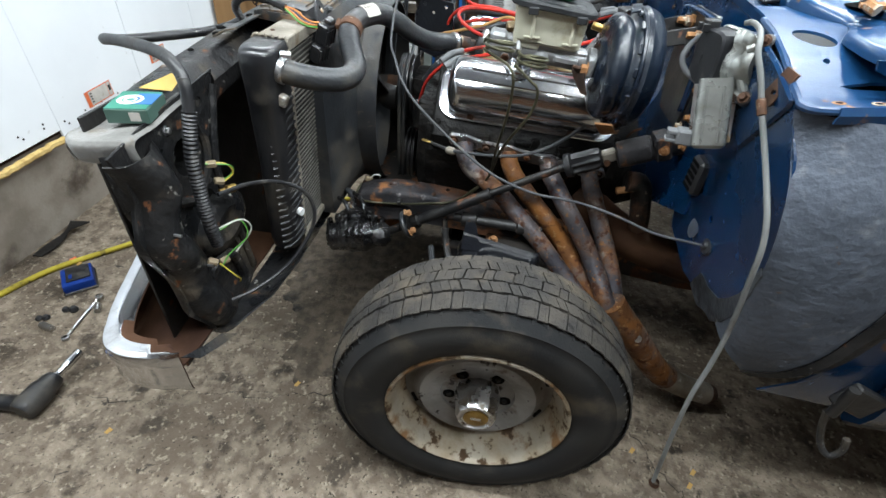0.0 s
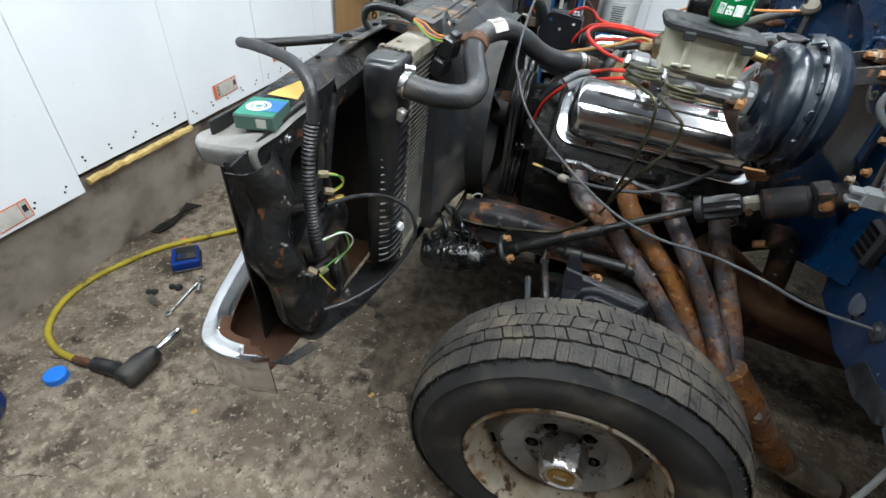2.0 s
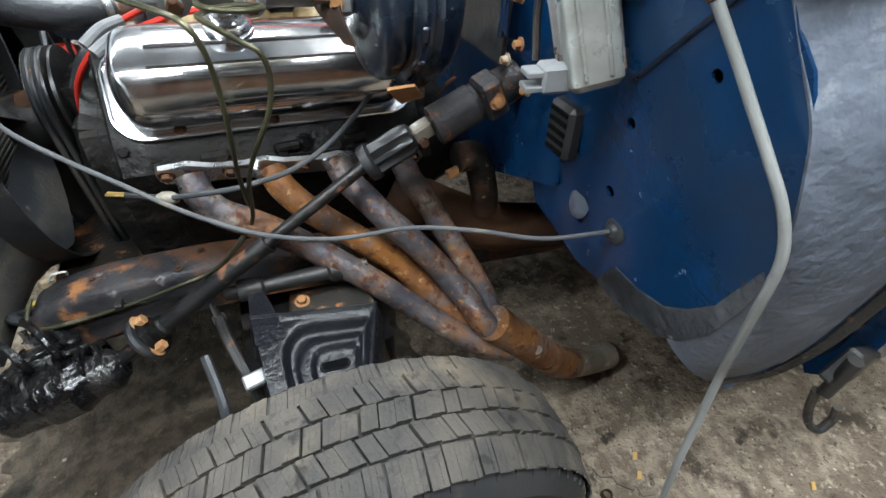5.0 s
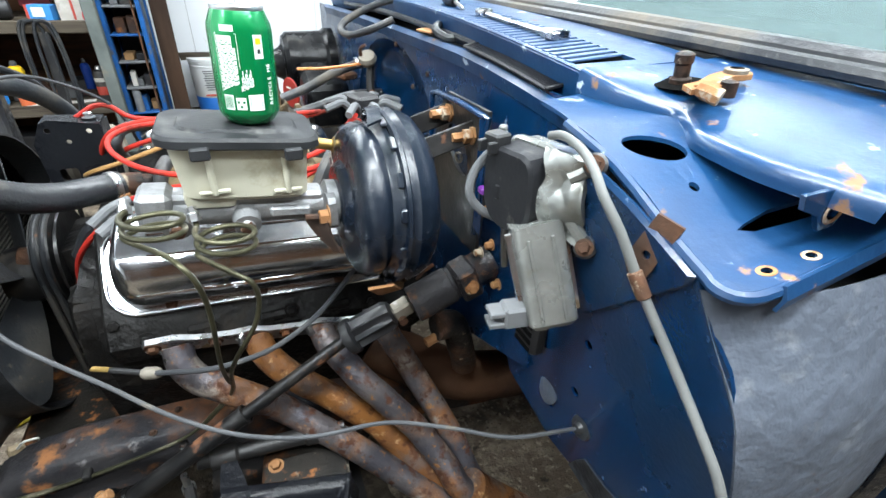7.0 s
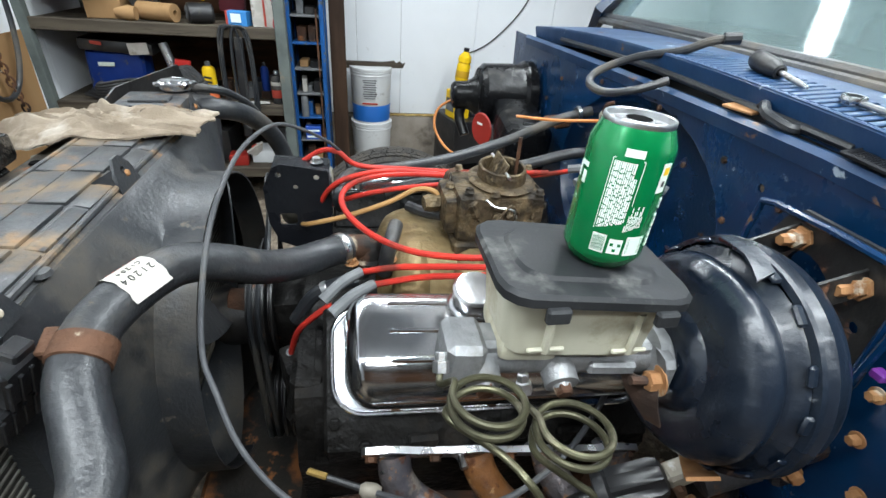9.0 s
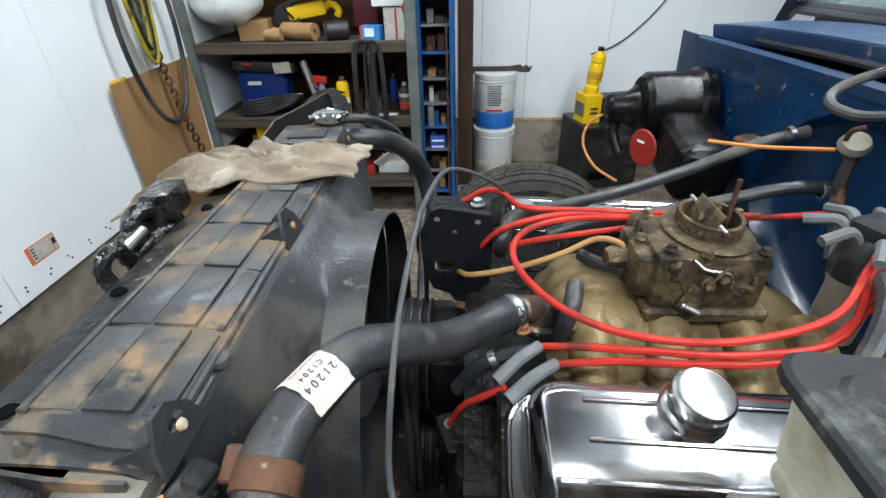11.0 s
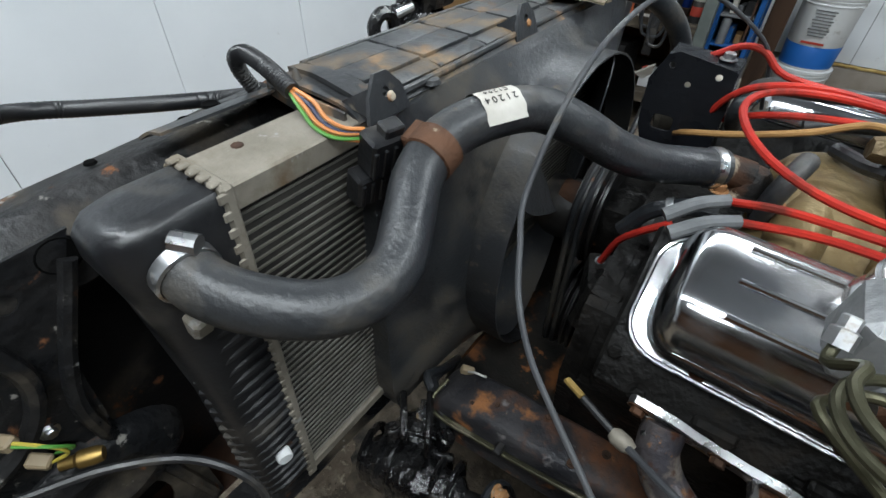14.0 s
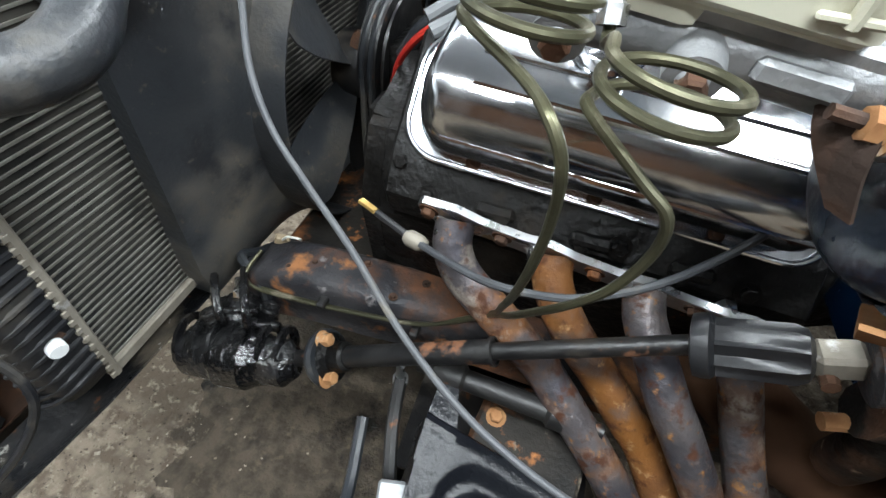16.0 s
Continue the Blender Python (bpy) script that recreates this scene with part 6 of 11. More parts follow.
def head(mirror):
    def my(y):
        return 1.87 - y if mirror else y
    rows = []
    for x in (-0.205, -0.20, 0.275, 0.28):
        k = 0.006 if x in (-0.205, 0.28) else 0.0
        rows.append([V(x, my(0.705), ez(x, 0.70 + k)), V(x, my(0.612 + k), ez(x, 0.680 + k)), V(x, my(0.603 + k), ez(x, 0.715)), V(x, my(0.632 + k), ez(x, 0.760 - k)), V(x, my(0.74), ez(x, 0.855 - k)), V(x, my(0.79), ez(x, 0.80 - k))])
    part("cylinder_head", sheet(rows, 0), ENGINE, eng, "black cylinder head", 25)
    # valve cover: cross sections along the engine
    sec = [(0.6385, 0.7665), (0.6300, 0.770), (0.6120, 0.786), (0.6010, 0.812), (0.5990, 0.840), (0.6075, 0.862), (0.6220, 0.873), (0.6640, 0.886), (0.7030, 0.8965), (0.7180, 0.8955), (0.7290, 0.886), (0.7360, 0.870), (0.7390, 0.862)]
    u0 = V(0, 0.6385, 0.7665)
    ud = V(0, 0.739 - 0.6385, 0.862 - 0.7665)
    wide_u = ud.length
    ud.normalize()
    nd = V(0, -ud.z, ud.y)
    flat = [((V(0, y, z) - u0).dot(ud) - wide_u / 2, (V(0, y, z) - u0).dot(nd)) for y, z in sec]
    ends = [0.0, 0.0008, 0.0025, 0.006, 0.011, 0.017, 0.024, 0.032, 0.042]
    rows = []
    for x, d in [(-0.1765 + d, d) for d in ends] + [(0.03, 1.0)] + [(0.253 - d, d) for d in ends[::-1]]:
        rc = 0.042
        inset = rc - math.sqrt(max(0.0, rc * rc - (rc - min(d, rc)) ** 2))
        high = math.sqrt(max(0.0, 1 - (1 - min(1.0, d / 0.026)) ** 2))
        row = []
        for uu, hh in flat:
            p = u0 + ud * (wide_u / 2 + uu * (1 - inset / (wide_u / 2))) + nd * (hh * high)
            row.append(V(x, my(p.y), ez(x, p.z)))
        rows.append(row)
    vc = part("valve_cover", sheet(rows, 0), CHROME, eng, "chrome stamped valve cover", 50)
    out = []
    for cx, cy2, a0 in ((0.226, 0.090, 0), (-0.150, 0.090, 90), (-0.150, 0.029, 180), (0.226, 0.029, 270)):
        out += [(cx + 0.042 * math.cos(radians(a0 + 15 * k)), cy2 + 0.042 * math.sin(radians(a0 + 15 * k))) for k in range(7)]
    u = V(0, (0.739 - 0.6385) / 0.139, (0.862 - 0.7665) / 0.139)
    nrm = V(0, -u.z, u.y)
    if mirror:
        u, nrm = V(0, -u.y, u.z), V(0, -nrm.y, nrm.z)
    o = V(0, my(0.6385), 0.7665)
    fm = Matrix(((1, u.x, nrm.x, o.x), (0, u.y, nrm.y, o.y), (TIP, u.z, nrm.z, ez(0, o.z)), (0, 0, 0, 1)))
    part("cover_flange", plate(out, [], 0.004, fm @ pose(0, 0, -0.002)), CHROME, vc, "bright chrome flange")
    rim_pts = [fm @ Vector((a, b, 0.003)) for a, b in out + out[:1]]
    part("flange_bead", tube(rim_pts, 0.0034, 8, 1), CHROME, vc)
    for x in (-0.107, 0.03, 0.16):
        part("cover_bolt", bolt(fm @ pose(x, -0.004, 0.003), 0.0058, 0.006), RUSTY if not mirror else BRIGHT, vc)
    for x, b0 in ((0.0, 0.868), (0.0, 0.8835), (0.0, 0.8945)):
        y0 = {0.868: 0.6165, 0.8835: 0.6545, 0.8945: 0.6965}[b0]
        part("pressed_groove", tube([(-0.115, my(y0), ez(-0.115, b0)), (0.0, my(y0), ez(0.0, b0)), (0.205, my(y0), ez(0.205, b0))], 0.0032, 8, 1), CHROME, vc)
    part("side_step", tube([(-0.14, my(0.6035), ez(-0.14, 0.808)), (0.23, my(0.6035), ez(0.23, 0.808))], 0.0035, 8, 1), CHROME, vc)
    return vc


cover_near = head(False)
head(True)
oc = Matrix.Translation((0.000, 0.690, ez(0, 0.893))) @ basis((0, 0, 0), (0, -0.25, 1))
fc = part("filler_cap", lathe([(0.030, -0.008), (0.034, -0.004), (0.036, 0.004), (0.033, 0.010), (0.029, 0.013), (0.029, 0.020), (0.031, 0.023), (0.031, 0.040), (0.028, 0.043), (0.024, 0.0415), (0, 0.0425)], oc, 36), CHROME, eng, "polished chrome oil filler cap")
bolts = [(-0.19, 0.628, 0.745), (-0.15, 0.607, 0.722), (-0.06, 0.605, 0.725), (0.03, 0.607, 0.72), (0.07, 0.605, 0.735), (0.14, 0.607, 0.72), (0.21, 0.605, 0.725)]
for x, y, z in bolts:
    part("head_bolt", bolt(basis((x, y, ez(x, z)), (0, -0.8, 0.35)), 0.009, 0.008), ENGINE, eng)
for x in (-0.13, -0.02, 0.09, 0.2):
    pl = part("spark_plug", lathe([(0.011, 0), (0.011, 0.008), (0.008, 0.010), (0.006, 0.012), (0.006, 0.03), (0, 0.031)], basis((x, 0.607, ez(x, 0.70)), (0.15, -0.85, -0.1)), 6), BRIGHT, eng, "spark plug")
for x in (-0.07, 0.04, 0.15):
    part("head_boss", box((x, 0.607, ez(x, 0.728)), (0.045, 0.016, 0.02), (35, 0, 0), 0.004), ENGINE, eng)
# intake manifold
mani = []
for x, w, z in ((-0.125, 0.06, 0.83), (-0.10, 0.10, 0.868), (-0.05, 0.115, 0.882), (0.0, 0.105, 0.878), (0.02, 0.12, 0.865), (0.10, 0.125, 0.860), (0.20, 0.12, 0.858), (0.29, 0.10, 0.835)):
    mani.append([V(x, 0.935 - w - 0.045, ez(x, 0.80)), V(x, 0.935 - w, ez(x, z - 0.03)), V(x, 0.935 - w * 0.7, ez(x, z)), V(x, 0.935, ez(x, z + 0.004)), V(x, 0.935 + w * 0.7, ez(x, z)), V(x, 0.935 + w, ez(x, z - 0.03)), V(x, 0.935 + w + 0.045, ez(x, 0.80))])
part("intake_manifold", sheet(mani, 0, smooth=3), MANIFOLD, eng, "oily golden aluminium intake manifold", 60)
for k, x in enumerate((-0.06, 0.045, 0.15, 0.24)):
    part("intake_runner", tube([(x, 0.88, ez(x, 0.855)), (x - 0.01, 0.82, ez(x, 0.845)), (x - 0.01, 0.765, ez(x, 0.80))], (0.034, 0.030), 12), MANIFOLD, eng)
    part("intake_bolt", bolt(pose(x + 0.045, 0.778, ez(x, 0.825), 25, 0, 0), 0.007, 0.007), RUSTY, eng)
part("thermostat_housing", lathe([(0, 0.0), (0.034, 0.0), (0.034, 0.012), (0.027, 0.016), (0.024, 0.030), (0.014, 0.042), (0, 0.044)], pose(-0.135, 0.865, ez(-0.1, 0.855)), 18), RUSTY, eng, "rust-brown thermostat housing")
part("housing_neck", tube([(-0.140, 0.863, 0.885), (-0.165, 0.856, 0.890), (-0.185, 0.848, 0.893)], 0.020, 14), RUSTY, eng)
for dx, dy in ((-0.03, -0.028), (0.032, -0.02)):
    part("housing_bolt", bolt(pose(-0.135 + dx, 0.865 + dy, 0.870), 0.008, 0.009), TANRUST, eng)
part("bypass_hose", tube([(-0.112, 0.845, 0.845), (-0.108, 0.835, 0.885), (-0.100, 0.845, 0.912), (-0.092, 0.875, 0.918)], 0.0125, 12), RUBBER, eng, "short grey bypass hose")
# carburettor
cb = thing("carburettor", (0.09, 0.935, 0.86), "dirty brown two-barrel carburettor without air cleaner", "carburettor")
part("base_plate", box((0.09, 0.935, 0.875), (0.17, 0.15, 0.022), bevel=0.005), CARB, cb)
part("bowl_body", box((0.085, 0.93, 0.925), (0.15, 0.125, 0.085), bevel=0.012, seg=2), CARB, cb)
part("front_bowl", box((0.015, 0.93, 0.925), (0.05, 0.10, 0.065), bevel=0.012, seg=2), CARB, cb)
horn = lathe([(0.060, 0.0), (0.064, 0.006), (0.058, 0.010), (0.046, 0.010), (0.045, 0.030), (0.042, 0.032), (0.039, 0.030), (0.037, -0.006), (0, -0.008)], Matrix.Translation((0.098, 0.94, 0.966)) @ Matrix.Diagonal((0.92, 1.12, 1, 1)), 36)
part("air_horn", horn, CARB, cb, "dirty oval air horn")
part("horn_cavity", lathe([(0.036, 0.0), (0, 0.0)], Matrix.Translation((0.098, 0.94, 0.9625)) @ Matrix.Diagonal((0.92, 1.12, 1, 1)), 28), VOIDSHADE, cb)
for dy in (-0.021, 0.021):
    part("booster_ring", lathe([(0.011, 0.0), (0.013, 0.014), (0.010, 0.015), (0.008, 0.0)], pose(0.098, 0.94 + dy, 0.968), 16), CARB, cb)
part("choke_plate", box((0.090, 0.94, 0.992), (0.003, 0.074, 0.040), (0, 24, 0), 0.001), CARB, cb)
part("choke_shaft", tube([(0.094, 0.882, 0.996), (0.094, 0.998, 0.996)], 0.0028, 8, 1), BRIGHT, cb)
random.seed(31)
for k in range(26):
    a = 2 * math.pi * k / 26
    x, y, z = 0.085 + 0.080 * math.cos(a), 0.93 + 0.070 * math.sin(a), 0.895 + 0.065 * random.random()
    if k % 3 == 0:
        part("linkage_rod", tube([(x, y, z), (x + 0.02 * math.sin(a), y - 0.02 * math.cos(a), z + 0.018), (x + 0.045 * math.sin(a), y - 0.045 * math.cos(a), z - 0.006 + 0.02 * random.random())], 0.0021, 6, 3), CARB, cb)
    elif k % 3 == 1:
        part("fitting", lathe([(0, 0.016), (0.006, 0.015), (0.006, 0.006), (0.009, 0.005), (0.009, -0.004)], basis((x, y, z), (math.cos(a), math.sin(a), 0.3 * random.random())), 8), CARB, cb)
    else:
        part("boss", box((x, y, z), (0.016 + 0.012 * random.random(), 0.014, 0.012 + 0.016 * random.random()), (20 * random.random(), 20 * random.random(), math.degrees(a)), 0.003), CARB, cb)
part("air_cleaner_stud", tube([(0.125, 0.945, 0.97), (0.125, 0.945, 1.045)], 0.0035, 8, 1), RUSTY, cb)
for k, (x, y, z) in enumerate(((0.03, 0.885, 0.972), (0.03, 0.985, 0.972), (0.15, 0.88, 0.970), (0.165, 0.99, 0.970), (0.005, 0.93, 0.962), (0.07, 0.87, 0.972))):
    part("carb_screw", lathe([(0, 0.008), (0.006, 0.007), (0.007, 0.002), (0.009, 0)], pose(x, y, z), 8), CARB, cb)
part("choke_rod", tube([(0.055, 0.868, 0.965), (0.07, 0.86, 0.955), (0.10, 0.858, 0.95), (0.11, 0.862, 0.925)], 0.0022, 6), BRIGHT, cb)
part("throttle_lever", box((0.065, 0.862, 0.905), (0.03, 0.006, 0.045), (0, 20, 0), 0.002), CARB, cb)
part("idle_screw", tube([(0.045, 0.852, 0.905), (0.07, 0.848, 0.893)], 0.004, 6, 1), BRIGHT, cb)
part("fuel_filter_nut", lathe([(0, 0.03), (0.013, 0.03), (0.016, 0.02), (0.016, 0)], basis((-0.01, 0.935, 0.93), (-1, -0.2, 0)), 6), CARB, cb)
part("vacuum_pod", lathe([(0, 0.022), (0.016, 0.020), (0.022, 0.010), (0.020, 0.0), (0, 0)], basis((0.03, 0.995, 0.945), (-0.8, 0.6, 0)), 16), RUSTY, cb)
part("vacuum_hose", tube([(-0.005, 0.93, 0.905), (-0.03, 0.955, 0.898), (-0.06, 0.99, 0.895)], 0.010, 10), RUBBER, cb)
# distributor
ds = thing("distributor", (0.285, 0.90, 0.84), "black distributor with grey wire boots", "distributor")
part("cap", lathe([(0.036, 0.0), (0.038, 0.02), (0.034, 0.05), (0.028, 0.062), (0, 0.064)], pose(0.285, 0.885, 0.93), 10), BLACKPLASTIC, ds)
part("housing", lathe([(0.03, -0.1), (0.03, -0.02), (0.036, 0.0)], pose(0.285, 0.885, 0.93), 16), ALUDUSTY, ds)
part("coil_cover", box((0.285, 0.885, 1.000), (0.05, 0.055, 0.03), (0, 0, 20), 0.006), BLACKPLASTIC, ds)
part("red_tag", box((0.262, 0.835, 0.955), (0.03, 0.003, 0.05), (0, 15, 10), 0.001), REDPAINT, ds, "red clip")
random.seed(11)
for k in range(8):
    a = radians(45 * k + 10)
    p = V(0.285 + 0.027 * math.cos(a), 0.885 + 0.027 * math.sin(a), 0.985)
    q = p + V(math.cos(a) * 0.035, math.sin(a) * 0.035, 0.014)
    part("wire_boot", tube([p, p.lerp(q, 0.5) + V(0, 0, 0.010), q, q + V(math.cos(a) * 0.02, math.sin(a) * 0.02, -0.006)], 0.0075, 8, 3), GREYBOOT, ds)
# pulleys, belts, accessory bracket
acc = thing("pulley_drive", (-0.30, 0.93, 0.40), "black engine pulleys with worn fan belts", "pulleys")


def pulley(x, y, z, r, grooves, lab):
    prof = [(0, 0.0), (r * 0.45, 0.0), (r * 0.8, 0.006)]
    for g in range(grooves):
        h = 0.014 * g
        prof += [(r, h), (r, h + 0.002), (r - 0.012, h + 0.006), (r - 0.012, h + 0.008), (r, h + 0.012)]
    prof += [(r, 0.014 * grooves + 0.002), (0, 0.014 * grooves + 0.002)]
    return part("pulley", lathe(prof, basis((x, y, z), (1, 0, 0)), 40), BLACKPAINT, acc, lab)


pulley(-0.345, 0.935, 0.722, 0.098, 3, "black water pump pulley")
pulley(-0.335, 0.935, 0.48, 0.095, 3, "black crank pulley")
pulley(-0.335, 1.12, 0.86, 0.045, 2, "alternator pulley")
part("pump_nose", lathe([(0, 0.065), (0.020, 0.065), (0.022, 0.05), (0.030, 0.045), (0.030, 0.0)], basis((-0.345, 0.935, 0.722), (-1, 0, 0)), 20), RUSTY, acc, "rusty pump hub")
for k in range(4):
    a = radians(45 + 90 * k)
    part("hub_stud", tube([(-0.372, 0.935 + 0.020 * math.cos(a), 0.722 + 0.020 * math.sin(a)), (-0.415, 0.935 + 0.020 * math.cos(a), 0.722 + 0.020 * math.sin(a))], 0.0035, 6, 1), RUSTY, acc)


def belt(x, wheels):
    pts = []
    for (y, z, r, a0, a1) in wheels:
        for k in range(9):
            a = radians(a0 + (a1 - a0) * k / 8)
            pts.append(V(x, y + r * math.cos(a), z + r * math.sin(a)))
    pts.append(pts[0])
    return part("belt", tube(pts, 0.0055, 6, 1, False), RUBBER, acc, "black rubber fan belt")


belt(-0.338, [(0.935, 0.722, 0.094, 180, 0), (0.935, 0.48, 0.091, 0, -180)])
belt(-0.324, [(0.935, 0.722, 0.094, 190, 60), (1.12, 0.86, 0.045, 100, -70), (0.935, 0.48, 0.091, -10, -180)])
part("water_pump", box((-0.275, 0.935, 0.70), (0.07, 0.15, 0.15), bevel=0.02, seg=2), ENGINE, acc)
part("timing_cover", lathe([(0.10, 0), (0.11, 0.02), (0.11, 0.04)], basis((-0.28, 0.935, 0.50), (1, 0, 0)), 24), ENGINE, acc)
part("pump_hose", tube([(-0.255, 0.80, 0.79), (-0.225, 0.80, 0.835), (-0.19, 0.805, 0.852), (-0.155, 0.81, 0.855)], 0.011, 10), RUBBER, acc, "short black pump hose")
part("hose_clamp", lathe([(0.0125, -0.005), (0.0135, -0.004), (0.0135, 0.004), (0.0125, 0.005)], basis((-0.205, 0.803, 0.846), (1, 0.1, 0.5)), 14), BRIGHT, acc)
part("fuel_pump", box((-0.255, 0.775, 0.70), (0.05, 0.07, 0.07), (0, 0, 20), 0.01, 2), ENGINE, acc)
part("front_bracket", box((-0.235, 0.70, 0.735), (0.05, 0.05, 0.09), (0, 10, 0), 0.008), ENGINE, acc)
br = thing("accessory_bracket", (-0.26, 1.0, 0.80), "gloss black stamped accessory bracket with a slot", "bracket")
XZ = Matrix(((1, 0, 0, 0), (0, 0, -1, 0), (0, 1, 0, 0), (0, 0, 0, 1)))
bo = [(-0.318, 0.93), (-0.30, 0.968), (-0.285, 0.975), (-0.205, 0.962), (-0.200, 0.90), (-0.205, 0.83), (-0.25, 0.80), (-0.30, 0.82), (-0.315, 0.86)]
part("face_plate", plate(bo, [loop2("rect", -0.280, 0.868, 0.032, 0.024, 0.006), loop2("circle", -0.262, 0.932, 0.0045, n=10), loop2("circle", -0.29, 0.955, 0.005, n=10), loop2("circle", -0.225, 0.95, 0.005, n=10)], 0.004, Matrix.Translation((0, 1.0, 0)) @ XZ), GLOSSBLACK, br)
part("top_flange", sheet([[V(-0.300, 0.998, 0.969), V(-0.205, 0.998, 0.963)], [V(-0.300, 1.05, 0.972), V(-0.205, 1.05, 0.966)]], 0.004), GLOSSBLACK, br)
part("side_flange", sheet([[V(-0.203, 0.998, 0.96), V(-0.203, 1.06, 0.96)], [V(-0.203, 0.998, 0.83), V(-0.203, 1.06, 0.83)]], 0.004), GLOSSBLACK, br)
part("bracket_bolt", bolt(basis((-0.225, 1.025, 0.968), (0, 0, 1)), 0.008, 0.009), BRIGHT, br)
alt = thing("alternator", (-0.26, 1.13, 0.80), "dusty alternator with a worn belt pulley", "alternator")
part("case", lathe([(0, 0), (0.055, 0.0), (0.065, 0.012), (0.065, 0.09), (0.055, 0.10), (0, 0.10)], basis((-0.305, 1.12, 0.86), (1, 0, 0)), 24), ALUDUSTY, alt)

# exhaust header
hd = thing("exhaust_header", (0.15, 0.45, 0.12), "rusty heat-blued steel exhaust header with four tubes", "exhaust header")
fo = [(-0.156, -0.012), (-0.150, -0.022), (-0.138, -0.024), (-0.11, -0.032), (-0.08, -0.022), (-0.03, -0.022), (0.0, -0.032), (0.03, -0.022), (0.085, -0.022), (0.115, -0.032), (0.145, -0.022), (0.195, -0.022), (0.225, -0.032), (0.26, -0.022), (0.27, 0.0), (0.26, 0.022), (0.225, 0.030), (0.195, 0.020), (0.145, 0.020), (0.115, 0.030), (0.085, 0.020), (0.03, 0.020), (0.0, 0.030), (-0.03, 0.020), (-0.08, 0.020), (-0.11, 0.030), (-0.138, 0.022), (-0.150, 0.020), (-0.156, 0.010)]
HT = -0.135
fmat = Matrix(((1, 0, 0, 0), (0, -0.45, 0.89, 0.600), (HT, 0.89, 0.45, 0.697), (0, 0, 0, 1)))
flange = part("port_flange", plate([(x, y * 0.9) for x, y in fo], [], 0.009, fmat @ pose(0, 0, -0.005)), BRIGHT, hd, "bright worn header flange")
for x in (-0.143, -0.055, 0.055, 0.17, 0.25):
    part("flange_bolt", bolt(fmat @ pose(x, 0.004, -0.005, 180, 0, 0), 0.008, 0.008), RUSTY, hd)


def primary(pts, mat, lab):
    return part("primary_tube", tube(pts, 0.0235, 18, 6), mat, hd, lab)


primary([(-0.112, 0.602, 0.705), (-0.108, 0.582, 0.680), (-0.088, 0.568, 0.652), (-0.046, 0.548, 0.632), (-0.006, 0.536, 0.605), (0.033, 0.532, 0.566), (0.075, 0.506, 0.536), (0.12, 0.482, 0.500), (0.188, 0.445, 0.437), (0.25, 0.400, 0.390), (0.30, 0.365, 0.361), (0.36, 0.35, 0.33)], HEADER, "blued and rust-streaked header tube")
primary([(0.006, 0.602, 0.693), (0.014, 0.582, 0.668), (0.036, 0.562, 0.640), (0.064, 0.548, 0.612), (0.093, 0.545, 0.580), (0.12, 0.532, 0.558), (0.148, 0.518, 0.532), (0.181, 0.505, 0.500), (0.221, 0.470, 0.449), (0.262, 0.43, 0.405), (0.32, 0.38, 0.36)], HEADERRUST, "orange-brown rusty header tube")
primary([(0.115, 0.602, 0.680), (0.121, 0.575, 0.660), (0.145, 0.535, 0.635), (0.168, 0.508, 0.608), (0.192, 0.492, 0.580), (0.215, 0.478, 0.550), (0.243, 0.466, 0.511), (0.260, 0.453, 0.484), (0.287, 0.410, 0.445), (0.304, 0.37, 0.416), (0.35, 0.352, 0.37)], HEADER, "dark blued header tube")
primary([(0.228, 0.602, 0.665), (0.238, 0.585, 0.630), (0.258, 0.565, 0.589), (0.281, 0.535, 0.539), (0.309, 0.490, 0.482), (0.328, 0.445, 0.434), (0.342, 0.400, 0.388), (0.37, 0.36, 0.35)], HEADER, "brown and blue heat-stained header tube")
part("collector", tube([(0.318, 0.362, 0.420), (0.36, 0.355, 0.372), (0.402, 0.352, 0.322), (0.455, 0.355, 0.255), (0.505, 0.361, 0.193), (0.552, 0.371, 0.150)], (0.036, 0.037), 20, 4), HEADERRUST, hd, "rusty collector cone")
part("collector_stub", tube([(0.535, 0.366, 0.165), (0.59, 0.376, 0.125), (0.65, 0.386, 0.092), (0.705, 0.394, 0.070)], 0.034, 20, 4), ALUDUSTY, hd, "dull metal outlet stub")
part("outlet_ring", tube([(0.700, 0.393, 0.072), (0.725, 0.397, 0.064)], 0.030, 18, 1), RUSTY, hd)
part("weld_spot", lathe([(0, 0.003), (0.008, 0.002), (0.011, 0)], basis((0.40, 0.320, 0.345), (-0.2, -0.9, 0.4)), 10), BRIGHT, hd)
dp = thing("far_exhaust_pipe", (0.45, 0.62, 0.45), "large rust-brown exhaust pipe behind the header", "exhaust pipe")
part("pipe", tube([(0.22, 0.66, 0.56), (0.33, 0.60, 0.50), (0.45, 0.58, 0.45), (0.7, 0.60, 0.38), (1.2, 0.62, 0.33)], 0.055, 18, 5), RUSTPLATE, dp)

# mounts it all
part("engine_mount", box((-0.03, 0.70, 0.43), (0.12, 0.10, 0.16), (20, 0, 0), 0.015), ENGINE, eng)
part("starter", tube([(0.15, 0.74, 0.42), (0.32, 0.74, 0.40)], 0.045, 16, 1), ENGINE, eng)
part("oil_filter", lathe([(0, 0), (0.045, 0.0), (0.048, 0.01), (0.048, 0.09), (0, 0.09)], basis((0.24, 0.68, 0.38), (0, -0.5, -1)), 20), REDPAINT, eng)

